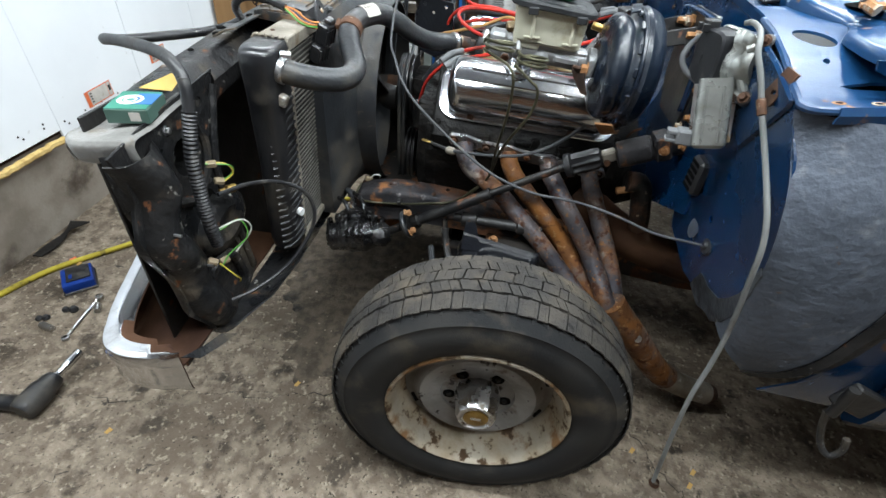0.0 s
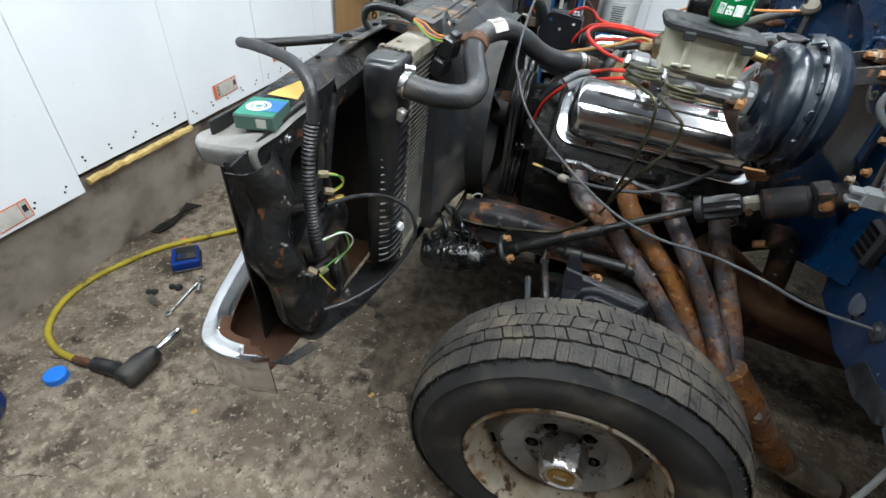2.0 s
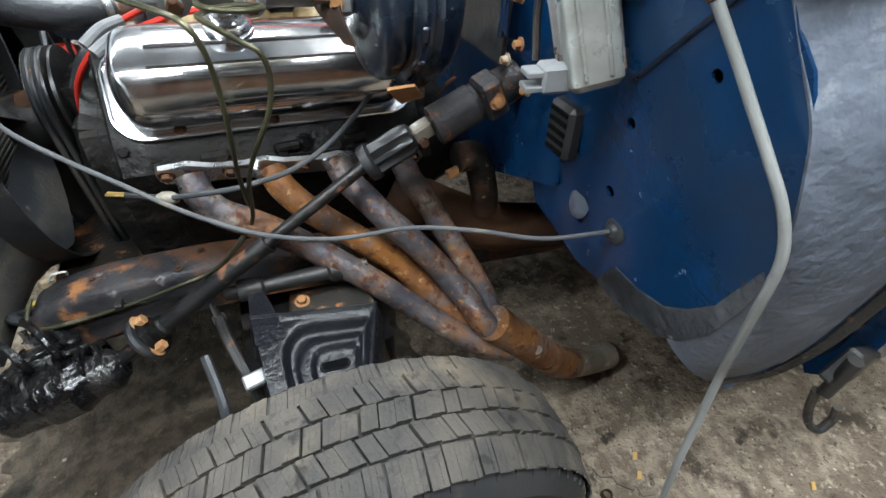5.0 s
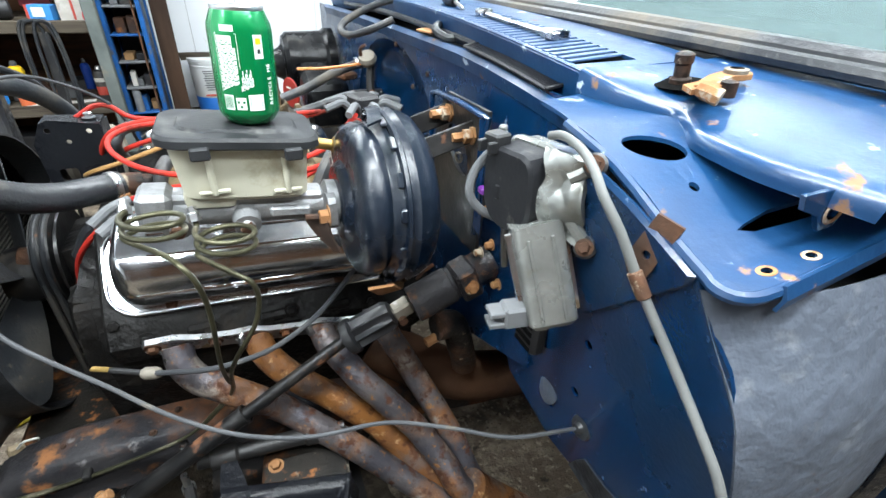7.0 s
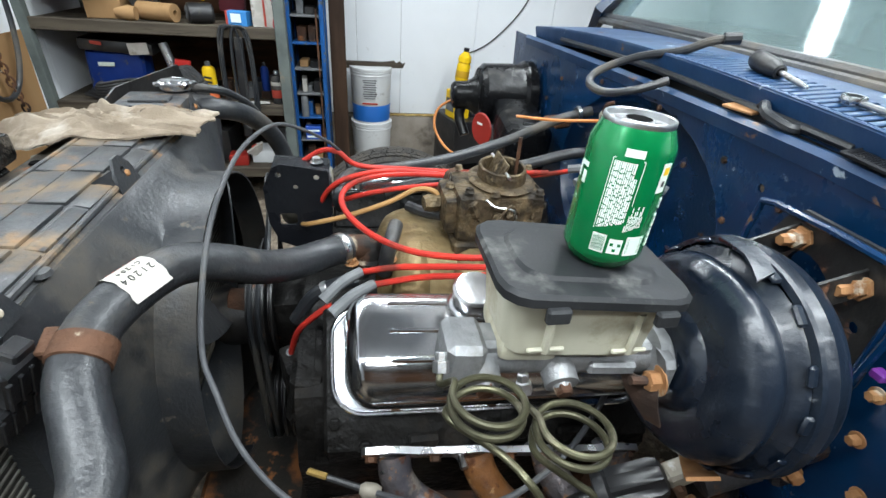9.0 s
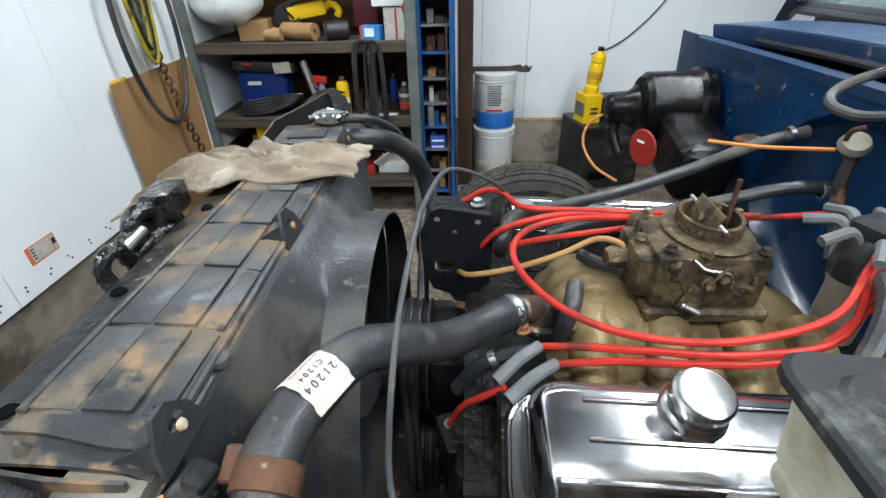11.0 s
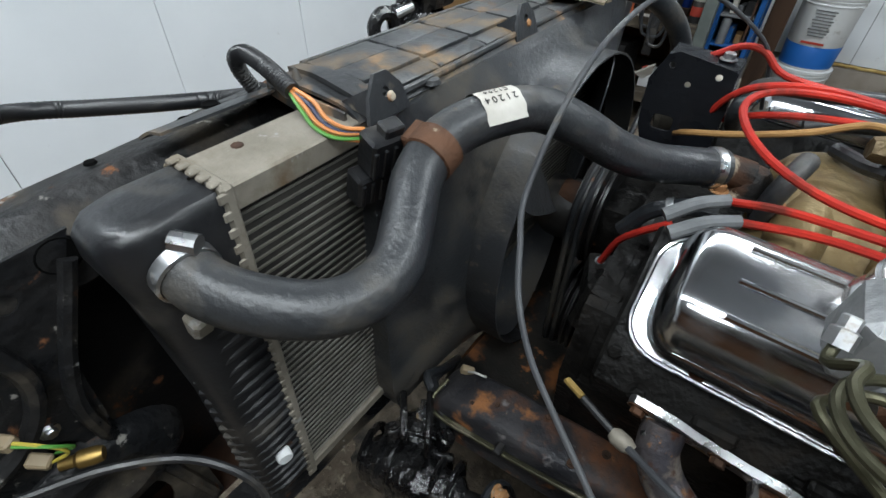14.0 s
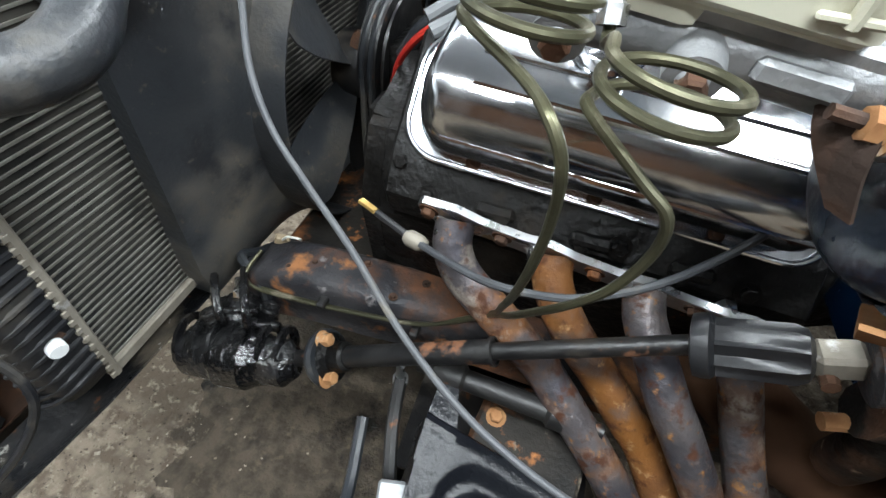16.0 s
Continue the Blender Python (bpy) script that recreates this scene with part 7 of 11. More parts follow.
# ---- brake booster and master cylinder ----
bst = thing("brake_booster", (0.24, 0.50, 0.83), "dented dark blue-black vacuum brake booster", "brake booster")
BA = V(1, 0.03, -0.05).normalized()
bfm = basis((0.145, 0.505, 0.966), BA) @ Matrix.Diagonal((0.95, 0.95, 0.74, 1))
shell_bm = lathe([(0, 0.0), (0.045, 0.0), (0.052, 0.003), (0.060, 0.014), (0.080, 0.0155), (0.096, 0.019), (0.106, 0.026), (0.112, 0.037), (0.113, 0.050), (0.110, 0.058), (0.107, 0.064), (0.110, 0.070), (0.117, 0.074), (0.120, 0.080)], bfm, 64)
for v in shell_bm.verts:                     # shallow dents
    v.co += BA * 0.006 * max(0.0, noise.noise(v.co * 17)) - V(0, v.co.y - 0.505, v.co.z - 0.966) * 0.045 * max(0.0, noise.noise(v.co * 13 + V(3, 1, 2)))
part("front_shell", shell_bm, BOOSTER, bst, "dark blue front shell with rust blooms", 40)
part("rear_shell", lathe([(0.1205, 0.080), (0.127, 0.082), (0.128, 0.088), (0.124, 0.092), (0.1255, 0.098), (0.129, 0.103), (0.1285, 0.106), (0.1255, 0.110), (0.1245, 0.122), (0.120, 0.135), (0.108, 0.148), (0.085, 0.156), (0, 0.158)], bfm, 64), BOOSTER, bst, "dark blue rear shell", 40)
part("shell_clip", sheet([[V(0.186, 0.475, 1.077), V(0.194, 0.505, 1.085), V(0.199, 0.545, 1.080)], [V(0.206, 0.480, 1.082), V(0.212, 0.510, 1.088), V(0.214, 0.545, 1.082)]], 0.003, smooth=2), BOOSTER, bst)
random.seed(3)
for k in range(16):
    a = 2 * math.pi * (k + 0.2 * random.random()) / 16
    part("crimp", mbox(bfm @ Matrix.Rotation(a, 4, "Z") @ pose(0.1225, 0, 0.075 + 0.004 * random.random(), 0, 16 * (random.random() - 0.5), 10 * random.random()), (0.006, 0.020, 0.013), 0.0022), BOOSTER, bst)
lab = part("paper_label", mbox(bfm @ Matrix.Rotation(radians(-92), 4, "Z") @ pose(0.077, 0.0, 0.0138, 0, 5, 35), (0.026, 0.018, 0.0008), 0), PAPERWHITE, bst, "small white paper label")
part("label_bars", mbox(bfm @ Matrix.Rotation(radians(-92), 4, "Z") @ pose(0.077, 0.0, 0.0131, 0, 5, 35), (0.010, 0.011, 0.0008), 0), INKBLACK, lab)
part("check_valve", lathe([(0.012, 0.0), (0.012, 0.012), (0.008, 0.014), (0.008, 0.035), (0, 0.036)], basis((0.172, 0.572, 1.020), (-1, 0.1, 0.2)), 14), BRASS, bst)
part("foot_bracket", sheet([[V(0.165, 0.43, 0.87), V(0.19, 0.455, 0.838), V(0.215, 0.50, 0.825)], [V(0.20, 0.425, 0.872), V(0.22, 0.45, 0.845), V(0.24, 0.50, 0.83)]], 0.004, smooth=3), TANRUST, bst, "rust-edged steel bracket")
part("side_bracket", sheet([[V(0.100, 0.494, 0.965), V(0.108, 0.486, 0.945), V(0.130, 0.470, 0.915)], [V(0.128, 0.468, 0.962), V(0.130, 0.462, 0.942), V(0.140, 0.458, 0.915)]], 0.003, smooth=3), RUSTY, bst)
mc = thing("master_cylinder", (0.04, 0.51, 0.95), "aluminium brake master cylinder with plastic reservoir", "master cylinder")
MS = -0.10                                  # its axis drops to the rear


def mz(x, z):
    return z + MS * (x - 0.03)


bore = basis((-0.078, 0.508, mz(-0.078, 0.978)), (1, 0, MS))
part("bore", lathe([(0, 0), (0.018, 0.0), (0.021, 0.003), (0.021, 0.205), (0.030, 0.21), (0.030, 0.226), (0, 0.226)], bore, 20), ALU, mc, "cast aluminium bore")
part("body_web", box((0.03, 0.508, mz(0.03, 0.990)), (0.20, 0.034, 0.022), (0, -5.5 * 0 + 5.7, 0), 0.005), ALU, mc)
part("front_block", box((-0.062, 0.500, mz(-0.062, 0.985)), (0.036, 0.050, 0.046), (0, 5.7, 0), 0.006), ALU, mc)
part("mount_flange", prism([(u * 0.78, w * 0.78) for u, w in [(-0.052, -0.020), (-0.045, -0.028), (-0.03, -0.030), (0.03, -0.020), (0.045, -0.012), (0.052, 0.0), (0.045, 0.012), (0.03, 0.020), (-0.03, 0.030), (-0.045, 0.028), (-0.052, 0.020)]], 0.012, Matrix.Translation((0.130, 0.510, 0.966)) @ YZ, 0.002), ALU, mc)
part("flange_nut", bolt(basis((0.130, 0.474, 0.963), (-1, 0, 0.05)), 0.010, 0.012), TANRUST, mc, "rusty flange nut")
part("flange_stud", tube([(0.128, 0.474, 0.963), (0.100, 0.474, 0.966)], 0.0045, 8, 1), RUSTY, mc)
for x in (-0.043, 0.032):
    b = part("port_boss", lathe([(0, 0.03), (0.008, 0.03), (0.009, 0.027), (0.016, 0.026), (0.017, 0.0)], basis((x, 0.500, mz(x, 0.975)), (0, -1, -0.35)), 18), ALU, mc)
    part("port_bolt", lathe([(0, 0.036), (0.007, 0.036), (0.009, 0.034), (0.009, 0.028)], basis((x, 0.500, mz(x, 0.975)), (0, -1, -0.35)), 6), RUSTY, b)
part("side_rail", box((0.085, 0.487, mz(0.085, 0.978)), (0.05, 0.010, 0.014), (0, 5.7, 0), 0.003), ALU, mc)


def round_rect(w, h, r):
    return loop2("rect", 0, 0, w, h, r)


RC = V(0.040, 0.520, 0)
resv = []
for z, w, h in ((1.000, 0.128, 0.078), (1.004, 0.138, 0.088), (1.04, 0.144, 0.094), (1.062, 0.148, 0.100), (1.066, 0.160, 0.112), (1.071, 0.160, 0.112)):
    ring = round_rect(w, h, 0.018)
    resv.append([V(RC.x + x, RC.y + y, mz(RC.x + x, z)) for x, y in ring + ring[:1]])
res_bm = sheet(resv, 0)
res = part("reservoir", res_bm, RESERVOIR, mc, "yellowed translucent plastic reservoir")
part("reservoir_floor", prism(round_rect(0.13, 0.08, 0.018), 0.004, pose(RC.x, RC.y, mz(RC.x, 0.999), 0, 5.7, 0)), RESERVOIR, res)
part("lower_pot", box((-0.002, 0.518, mz(0, 0.999)), (0.058, 0.070, 0.026), (0, 5.7, 0), 0.010, 2), RESERVOIR, res)
part("lower_pot", box((0.075, 0.518, mz(0.075, 1.004)), (0.045, 0.060, 0.014), (0, 5.7, 0), 0.006, 2), RESERVOIR, res)
for x in (0.005, 0.085):
    part("moulded_rib", tube([(x, 0.472, mz(x, 1.055)), (x, 0.4715, mz(x, 1.03)), (x, 0.4735, mz(x, 1.010))], 0.004, 8, 2), RESERVOIR, res)
    part("level_bar", box((x, 0.4725, mz(x, 1.013)), (0.034, 0.004, 0.005), bevel=0.0015), RESERVOIR, res)
lidr = []
for z, w, h in ((1.066, 0.166, 0.118), (1.068, 0.172, 0.124), (1.076, 0.172, 0.124), (1.0795, 0.166, 0.118), (1.080, 0.130, 0.082), (1.083, 0.124, 0.076), (1.0835, 0.05, 0.03), (1.0835, 0.0, 0.0)):
    ring = round_rect(w, h, min(0.024, w / 3 + 1e-5, h / 3 + 1e-5)) if w else [(0, 0)] * 16
    lidr.append([V(RC.x + 0.002 + x, RC.y + y, mz(RC.x + x, z)) for x, y in ring + ring[:1]])
lid_bm = sheet(lidr, 0)
bmesh.ops.remove_doubles(lid_bm, verts=lid_bm.verts, dist=0.0002)
lid = part("lid", lid_bm, LIDBLACK, mc, "matt black reservoir lid")
for x, y in ((0.0, 0.455), (0.095, 0.455), (0.0, 0.585), (0.095, 0.585)):
    part("lid_tab", box((x, y, mz(x, 1.064)), (0.020, 0.008, 0.014), bevel=0.002), LIDBLACK, lid)

# coiled brake lines
bl = thing("brake_lines", (-0.05, 0.45, 0.45), "coiled olive steel brake lines hanging loose", "brake lines")


def coil(center, r, axis, turns, a0, pitch=0.0075):
    m = basis(center, axis)
    n = int(turns * 12)
    return [m @ Vector((r * math.cos(a0 + 2 * math.pi * k / 12), r * math.sin(a0 + 2 * math.pi * k / 12), pitch * (n / 2 - k) / 12)) for k in range(n + 1)]


l1 = [(-0.084, 0.472, 1.014), (-0.088, 0.456, 1.002)] + coil((-0.056, 0.427, 1.006), 0.0285, (0.05, 0.08, 0.97), 2.15, 2.6, 0.012) + [(-0.050, 0.400, 0.985), (-0.034, 0.376, 0.982), (-0.024, 0.370, 0.965), (-0.021, 0.378, 0.930), (-0.023, 0.388, 0.885), (-0.028, 0.406, 0.835), (-0.033, 0.435, 0.785), (-0.036, 0.475, 0.725), (-0.039, 0.525, 0.658), (-0.075, 0.546, 0.600), (-0.125, 0.552, 0.552), (-0.20, 0.551, 0.534), (-0.30, 0.550, 0.520), (-0.385, 0.546, 0.522), (-0.405, 0.560, 0.535), (-0.400, 0.595, 0.548)]
l2 = [(-0.019, 0.451, 1.004), (-0.019, 0.440, 0.990)] + coil((0.010, 0.409, 0.987), 0.0290, (0.05, 0.06, 0.96), 2.1, 2.9, 0.0125) + [(0.012, 0.388, 0.955), (0.026, 0.382, 0.945), (0.030, 0.386, 0.920), (0.022, 0.390, 0.885), (0.006, 0.398, 0.852), (-0.012, 0.416, 0.812), (-0.026, 0.446, 0.762), (-0.034, 0.495, 0.695), (-0.050, 0.535, 0.632), (-0.10, 0.552, 0.568), (-0.15, 0.558, 0.536), (-0.22, 0.556, 0.526), (-0.31, 0.556, 0.514), (-0.38, 0.553, 0.516)]
part("line_one", tube(l1, 0.0030, 10, 4), OLIVE, bl)
part("line_two", tube(l2, 0.0030, 10, 4), OLIVE, bl)
part("flare_nut", lathe([(0.0035, 0.017), (0.005, 0.016), (0.005, 0.010), (0.0070, 0.009), (0.0070, 0)], basis((-0.0860, 0.464, 1.006), (0.05, 0.6, 0.8)), 6), BRIGHT, bl)
part("flare_nut", lathe([(0.0035, 0.017), (0.005, 0.016), (0.005, 0.010), (0.0070, 0.009), (0.0070, 0)], basis((-0.019, 0.445, 0.996), (-0.1, 0.4, 0.9)), 6), BRIGHT, bl)
for x in (-0.14, -0.28):
    part("line_clip", box((x, 0.553, 0.527), (0.012, 0.020, 0.012), bevel=0.002), BLACKPAINT, bl)

# drink can on the lid
can = thing("drink_can", (0.058, 0.518, 1.083), "opened green aluminium drink can with white print", "drink can")
cm = Matrix.Translation((0.058, 0.518, 1.0825)) @ basis((0, 0, 0), (0.04, 0.02, 1))
part("can_body", lathe([(0, 0.004), (0.022, 0.004), (0.024, 0.0), (0.0265, 0.002), (0.0325, 0.011), (0.0331, 0.014), (0.0331, 0.098), (0.0325, 0.103), (0.0270, 0.1165)], cm, 48), CANGREEN, can, "green printed can body", 50)
part("can_rim", lathe([(0.0268, 0.116), (0.0272, 0.1185), (0.0270, 0.1205), (0.0262, 0.1215), (0.0252, 0.1205), (0.0246, 0.116), (0.0235, 0.1165), (0.0, 0.1168)], cm, 48), BRIGHT, can, "bare aluminium can end")
part("mouth", lathe([(0, 0.0008), (0.0085, 0.0006), (0.0105, 0)], cm @ pose(0.006, 0.010, 0.1169), 16), VOIDSHADE, can)


def on_can(a, z, w, h, mat, name, dz=0.0003, n=5):
    """A patch of print on the can's side, about the angle a."""
    rows = []
    for j in (0, 1):
        rows.append([cm @ Vector(((0.0332 + dz) * math.cos(a + w / 0.0332 * (i / n - 0.5)), (0.0332 + dz) * math.sin(a + w / 0.0332 * (i / n - 0.5)), z + h * (j - 0.5))) for i in range(n + 1)])
    return part(name, sheet(rows, 0), mat, can, "", 60)


CA = radians(-112)                            # the side with the small print
random.seed(7)


def can_patch(bm, a, z, w, h, dz=0.0003):
    cs = [(a + w / 0.0332 * f, z + h * g) for f, g in ((-0.5, -0.5), (0.5, -0.5), (0.5, 0.5), (-0.5, 0.5))]
    bm.faces.new([bm.verts.new(cm @ Vector(((0.0332 + dz) * math.cos(t), (0.0332 + dz) * math.sin(t), zz))) for t, zz in cs])


def print_column(bm, a, top, bottom, w):
    """One line of small print running down the can, broken into words."""
    z = top
    while z > bottom:
        h = min(random.uniform(0.0025, 0.0085), z - bottom)
        if h > 0.0008:
            can_patch(bm, a, z - h / 2, w, h)
        z -= h + random.uniform(0.0006, 0.0012)


small = bmesh.new()
for k in range(13):                           # long lines, each a little shorter at its foot
    print_column(small, CA - 0.42 + 0.046 * k, 0.0935 if k < 11 else 0.082, 0.0385 + 0.0006 * k, 0.0013 if k % 3 else 0.0009)
for k in range(10):                           # the second paragraph steps upwards
    print_column(small, CA + 0.20 + 0.040 * k, 0.044 + 0.0085 * math.sin(min(1.0, k / 3.0) * 1.57) + 0.004 * (k % 3), 0.0385 + 0.0005 * k, 0.0009)
part("small_print", small, INKWHITE, can, "dense white small print", 0)
frame_lines = bmesh.new()
can_patch(frame_lines, CA - 0.13, 0.0955, 0.0225, 0.0006)
can_patch(frame_lines, CA + 0.215, 0.078, 0.0005, 0.035)
can_patch(frame_lines, CA - 0.475, 0.066, 0.0005, 0.058)
part("print_border", frame_lines, INKWHITE, can, "", 0)
on_can(CA - 0.28, 0.026, 0.0110, 0.016, INKWHITE, "code_block")
on_can(CA + 0.60, 0.026, 0.0160, 0.017, INKWHITE, "code_block")
on_can(CA + 0.12, 0.025, 0.0105, 0.013, INKWHITE, "recycling_mark")
ring = bmesh.new()
for k in range(3):
    t = 2.094 * k + 0.5
    can_patch(ring, CA + 0.12 + 0.10 * math.cos(t), 0.025 + 0.0033 * math.sin(t), 0.0026, 0.0026, 0.0006)
part("recycling_arrows", ring, CANGREEN, can, "", 0)
on_can(CA + 0.86, 0.083, 0.0100, 0.0235, INKWHITE, "emblem_panel")
on_can(CA + 0.86, 0.0885, 0.006, 0.006, YELLOW, "emblem_dot", 0.0006)
on_can(CA + 0.86, 0.0785, 0.0035, 0.0045, INKBLACK, "emblem_mark", 0.0006)
on_can(CA - 0.05, 0.1005, 0.014, 0.006, INKWHITE, "star_mark", 0.0)
code = bmesh.new()
for k in range(12):
    can_patch(code, CA - 0.28 - 0.13 + 0.0235 * k, 0.026, 0.00035, 0.013, 0.0006)
for k in range(11):
    can_patch(code, CA + 0.60, 0.0195 + 0.0013 * k, 0.0135, 0.0004, 0.0006)
part("code_lines", code, CANGREEN, can, "", 0)
for i, ch in enumerate("RECYCLE ME"):
    a = CA + 1.16
    m = cm @ Matrix.Translation((0.0335 * math.cos(a), 0.0335 * math.sin(a), 0.024 + 0.0044 * i)) @ basis((0, 0, 0), (math.cos(a), math.sin(a), 0), (0, 0, 1))
    if ch != " ":
        words(ch, 0.0062, m, INKWHITE, can)
# big pale emblem stroke on the far side
on_can(CA - 1.25, 0.082, 0.012, 0.004, INKWHITE, "logo_stroke")
on_can(CA - 1.42, 0.076, 0.005, 0.012, INKWHITE, "logo_stroke")
on_can(CA - 1.15, 0.072, 0.005, 0.010, INKWHITE, "logo_stroke")

# ---- firewall fittings ----
brk = thing("pedal_bracket", (0.35, 0.50, 0.90), "black booster mounting bracket with rusty studs", "bracket")
part("bracket_plate", yz_plate([(0.462, 1.085), (0.595, 1.082), (0.610, 1.070), (0.645, 0.99), (0.64, 0.93), (0.60, 0.86), (0.47, 0.86), (0.458, 0.95)], [loop2("oval", 0.55, 1.005, 0.045, 0.026, 40, n=18), loop2("circle", 0.49, 1.00, 0.007, n=8)], 0.345, 0.006), BLACKPAINT, brk)
part("bracket_web", sheet([[V(0.345, 0.459, 1.079), V(0.345, 0.459, 0.90)], [V(0.333, 0.463, 1.076), V(0.335, 0.463, 0.92)]], 0.003), BLUE, brk, "blue-painted edge with rust")
part("bracket_rim", tube([(0.342, 0.470, 0.90), (0.338, 0.458, 0.96), (0.338, 0.453, 1.066), (0.338, 0.462, 1.080), (0.342, 0.628, 1.073), (0.342, 0.650, 1.055), (0.344, 0.655, 0.99)], 0.0045, 8, 2), BLUE, brk, "blue-painted rolled rim")
for p, q in (((0.336, 0.487, 1.049), (0.262, 0.520, 1.022)), ((0.336, 0.577, 1.052), (0.262, 0.600, 1.025))):
    d = (V(*q) - V(*p))
    part("mounting_arm", mbox(basis(V(*p).lerp(V(*q), 0.42), (0.0, -1, 0.25), d) @ pose(0, 0, 0), (d.length * 1.15, 0.030, 0.004), 0.0015), BLACKPAINT, brk)
part("arm_hole_rim", lathe([(0.006, 0), (0.009, 0.001), (0.009, 0.003), (0.006, 0.003)], basis((0.340, 0.530, 1.000), (-1, -0.2, 0)), 14), ALUDUSTY, brk)
for y, z in ((0.582, 1.053), (0.503, 1.042)):
    s = part("mounting_stud", lathe([(0, 0.034), (0.006, 0.034), (0.007, 0.030), (0.007, 0.018), (0.011, 0.017), (0.011, 0.006), (0.014, 0.005), (0.014, 0)], basis((0.345, y, z), (-1, -0.1, 0)), 6), TANRUST, brk, "tan rusty mounting stud and nut")
for k, (y, z) in enumerate(((0.44, 0.955), (0.43, 0.90), (0.46, 0.87), (0.40, 0.85))):
    part("small_stud", bolt(basis((0.352, y, z), (-1, 0, 0)), 0.006, 0.010), TANRUST, brk)
part("purple_plug", box((0.335, 0.44, 0.985), (0.012, 0.014, 0.010), bevel=0.002), plain("purple_plastic", (0.12, 0.02, 0.20), 0.5), brk, "small purple connector")
part("grey_sleeve", tube([(0.343, 0.375, 1.01), (0.338, 0.380, 0.96), (0.342, 0.375, 0.90)], 0.005, 8), RUBBER, brk)
blk_plug = thing("firewall_connector", (0.345, 0.30, 0.86), "black rectangular bulkhead connector", "connector")
part("connector_body", box((0.366, 0.325, 0.826), (0.024, 0.050, 0.072), (0, 0, 0), 0.006), BLACKPLASTIC, blk_plug)
for k in range(5):
    part("contact_slot", box((0.3535, 0.325, 0.852 - 0.013 * k), (0.003, 0.036, 0.007), bevel=0.001), VOIDSHADE, blk_plug)

wm = thing("wiper_motor", (0.29, 0.26, 0.92), "wiper motor with black cover and bright metal body", "wiper motor")
capm = basis((0.295, 0.300, 1.055), (-1.0, -0.22, -0.02), (0.04, 0.03, 1))


def d_outline(k):
    """Outline of the gear cover: flat top, round foot."""
    arc = [(-0.0124 + 0.035 * math.cos(radians(a)), 0.035 * math.sin(radians(a))) for a in range(90, 271, 12)]
    return [(u * k, w * k) for u, w in arc + [(0.020, -0.0345), (0.031, -0.032), (0.038, -0.027), (0.0413, -0.019), (0.0413, 0.019), (0.038, 0.027), (0.031, 0.032), (0.020, 0.0345)]]


part("gear_cover", prism(d_outline(1.0), 0.032, capm @ pose(0, 0, -0.016), 0.0035), COVERBLACK, wm, "charcoal plastic gear cover with flat face", 30)
part("cover_connector", mbox(capm @ pose(0.046, 0.024, 0.008), (0.012, 0.022, 0.020), 0.002), BLACKPLASTIC, wm)
for w in (0.016, 0.031):
    part("connector_latch", mbox(capm @ pose(0.040, w, 0.020), (0.012, 0.005, 0.014), 0.001), BLACKPLASTIC, wm)
part("cover_nib", mbox(capm @ pose(-0.006, 0.010, 0.0165), (0.016, 0.006, 0.0025), 0.001), COVERBLACK, wm)
part("threaded_fitting", lathe([(0, 0.024), (0.004, 0.024), (0.005, 0.022), (0.004, 0.019), (0.0055, 0.017), (0.004, 0.014), (0.0055, 0.012), (0.004, 0.010), (0.007, 0.009), (0.007, 0.0)], capm @ pose(0.030, 0.034, -0.008, 0, 90, 0), 12), WIPERZINC, wm, "pale metal threaded fitting")
part("gear_case", prism(d_outline(1.10), 0.007, capm @ pose(0, 0, -0.0235), 0.0025), WIPERZINC, wm, "bright cast gear case rim", 40)
part("case_back", prism(d_outline(1.0), 0.022, capm @ pose(0, 0, -0.044), 0.006), WIPERZINC, wm)
lump = []
for j in range(9):
    f = j / 8
    row = []
    for i in range(13):
        g = i / 12
        p = V(0.312, 0.272, 1.100).lerp(V(0.314, 0.276, 1.018), g).lerp(V(0.336, 0.240, 1.104).lerp(V(0.340, 0.238, 1.012), g), f)
        p += V(-0.8, -0.5, 0.2) * (0.010 * math.sin(math.pi * g) * (1 - 0.5 * f) + 0.005 * math.sin(g * 11 + f * 3) * (0.3 + f) + 0.004 * noise.noise(V(g * 4, f * 4, 3)))
        row.append(p)
    lump.append(row)
part("case_side", sheet(lump, 0.010, smooth=2), WIPERZINC, wm, "bright lumpy cast side of the case", 60)
for u, w in ((0.036, -0.037), (-0.030, -0.036), (-0.044, 0.012)):
    part("case_boss", lathe([(0.0055, -0.014), (0.0055, 0.004), (0.004, 0.006), (0, 0.006)], capm @ pose(u, w, -0.018), 12), WIPERZINC, wm)
vac = part("vent_hose", tube([(0.290, 0.336, 1.086), (0.278, 0.338, 1.076), (0.264, 0.336, 1.060), (0.258, 0.332, 1.040), (0.268, 0.327, 1.022), (0.290, 0.322, 1.008), (0.312, 0.312, 0.998)], 0.0050, 10, 6), GREYBOOT, wm, "grey rubber vent hose curling beside the cover")
for p, q in (((0.318, 0.248, 1.082), (0.336, 0.236, 1.096)), ((0.322, 0.250, 1.045), (0.338, 0.228, 1.014))):
    part("mounting_ear", tube([p, V(*p).lerp(V(*q), 0.5), q], 0.0075, 10, 2), WIPERZINC, wm)
    part("rubber_grommet", lathe([(0, 0.010), (0.008, 0.010), (0.0115, 0.007), (0.012, 0.0), (0.0115, -0.010)], basis(q, (-0.7, -0.5, 0.4)), 16), RUBBER, wm)
    part("ear_bolt", bolt(basis(V(*q) + V(-0.007, -0.005, 0.004), (-0.7, -0.5, 0.4)), 0.006, 0.007), RUSTY, wm, "rusty mounting bolt")
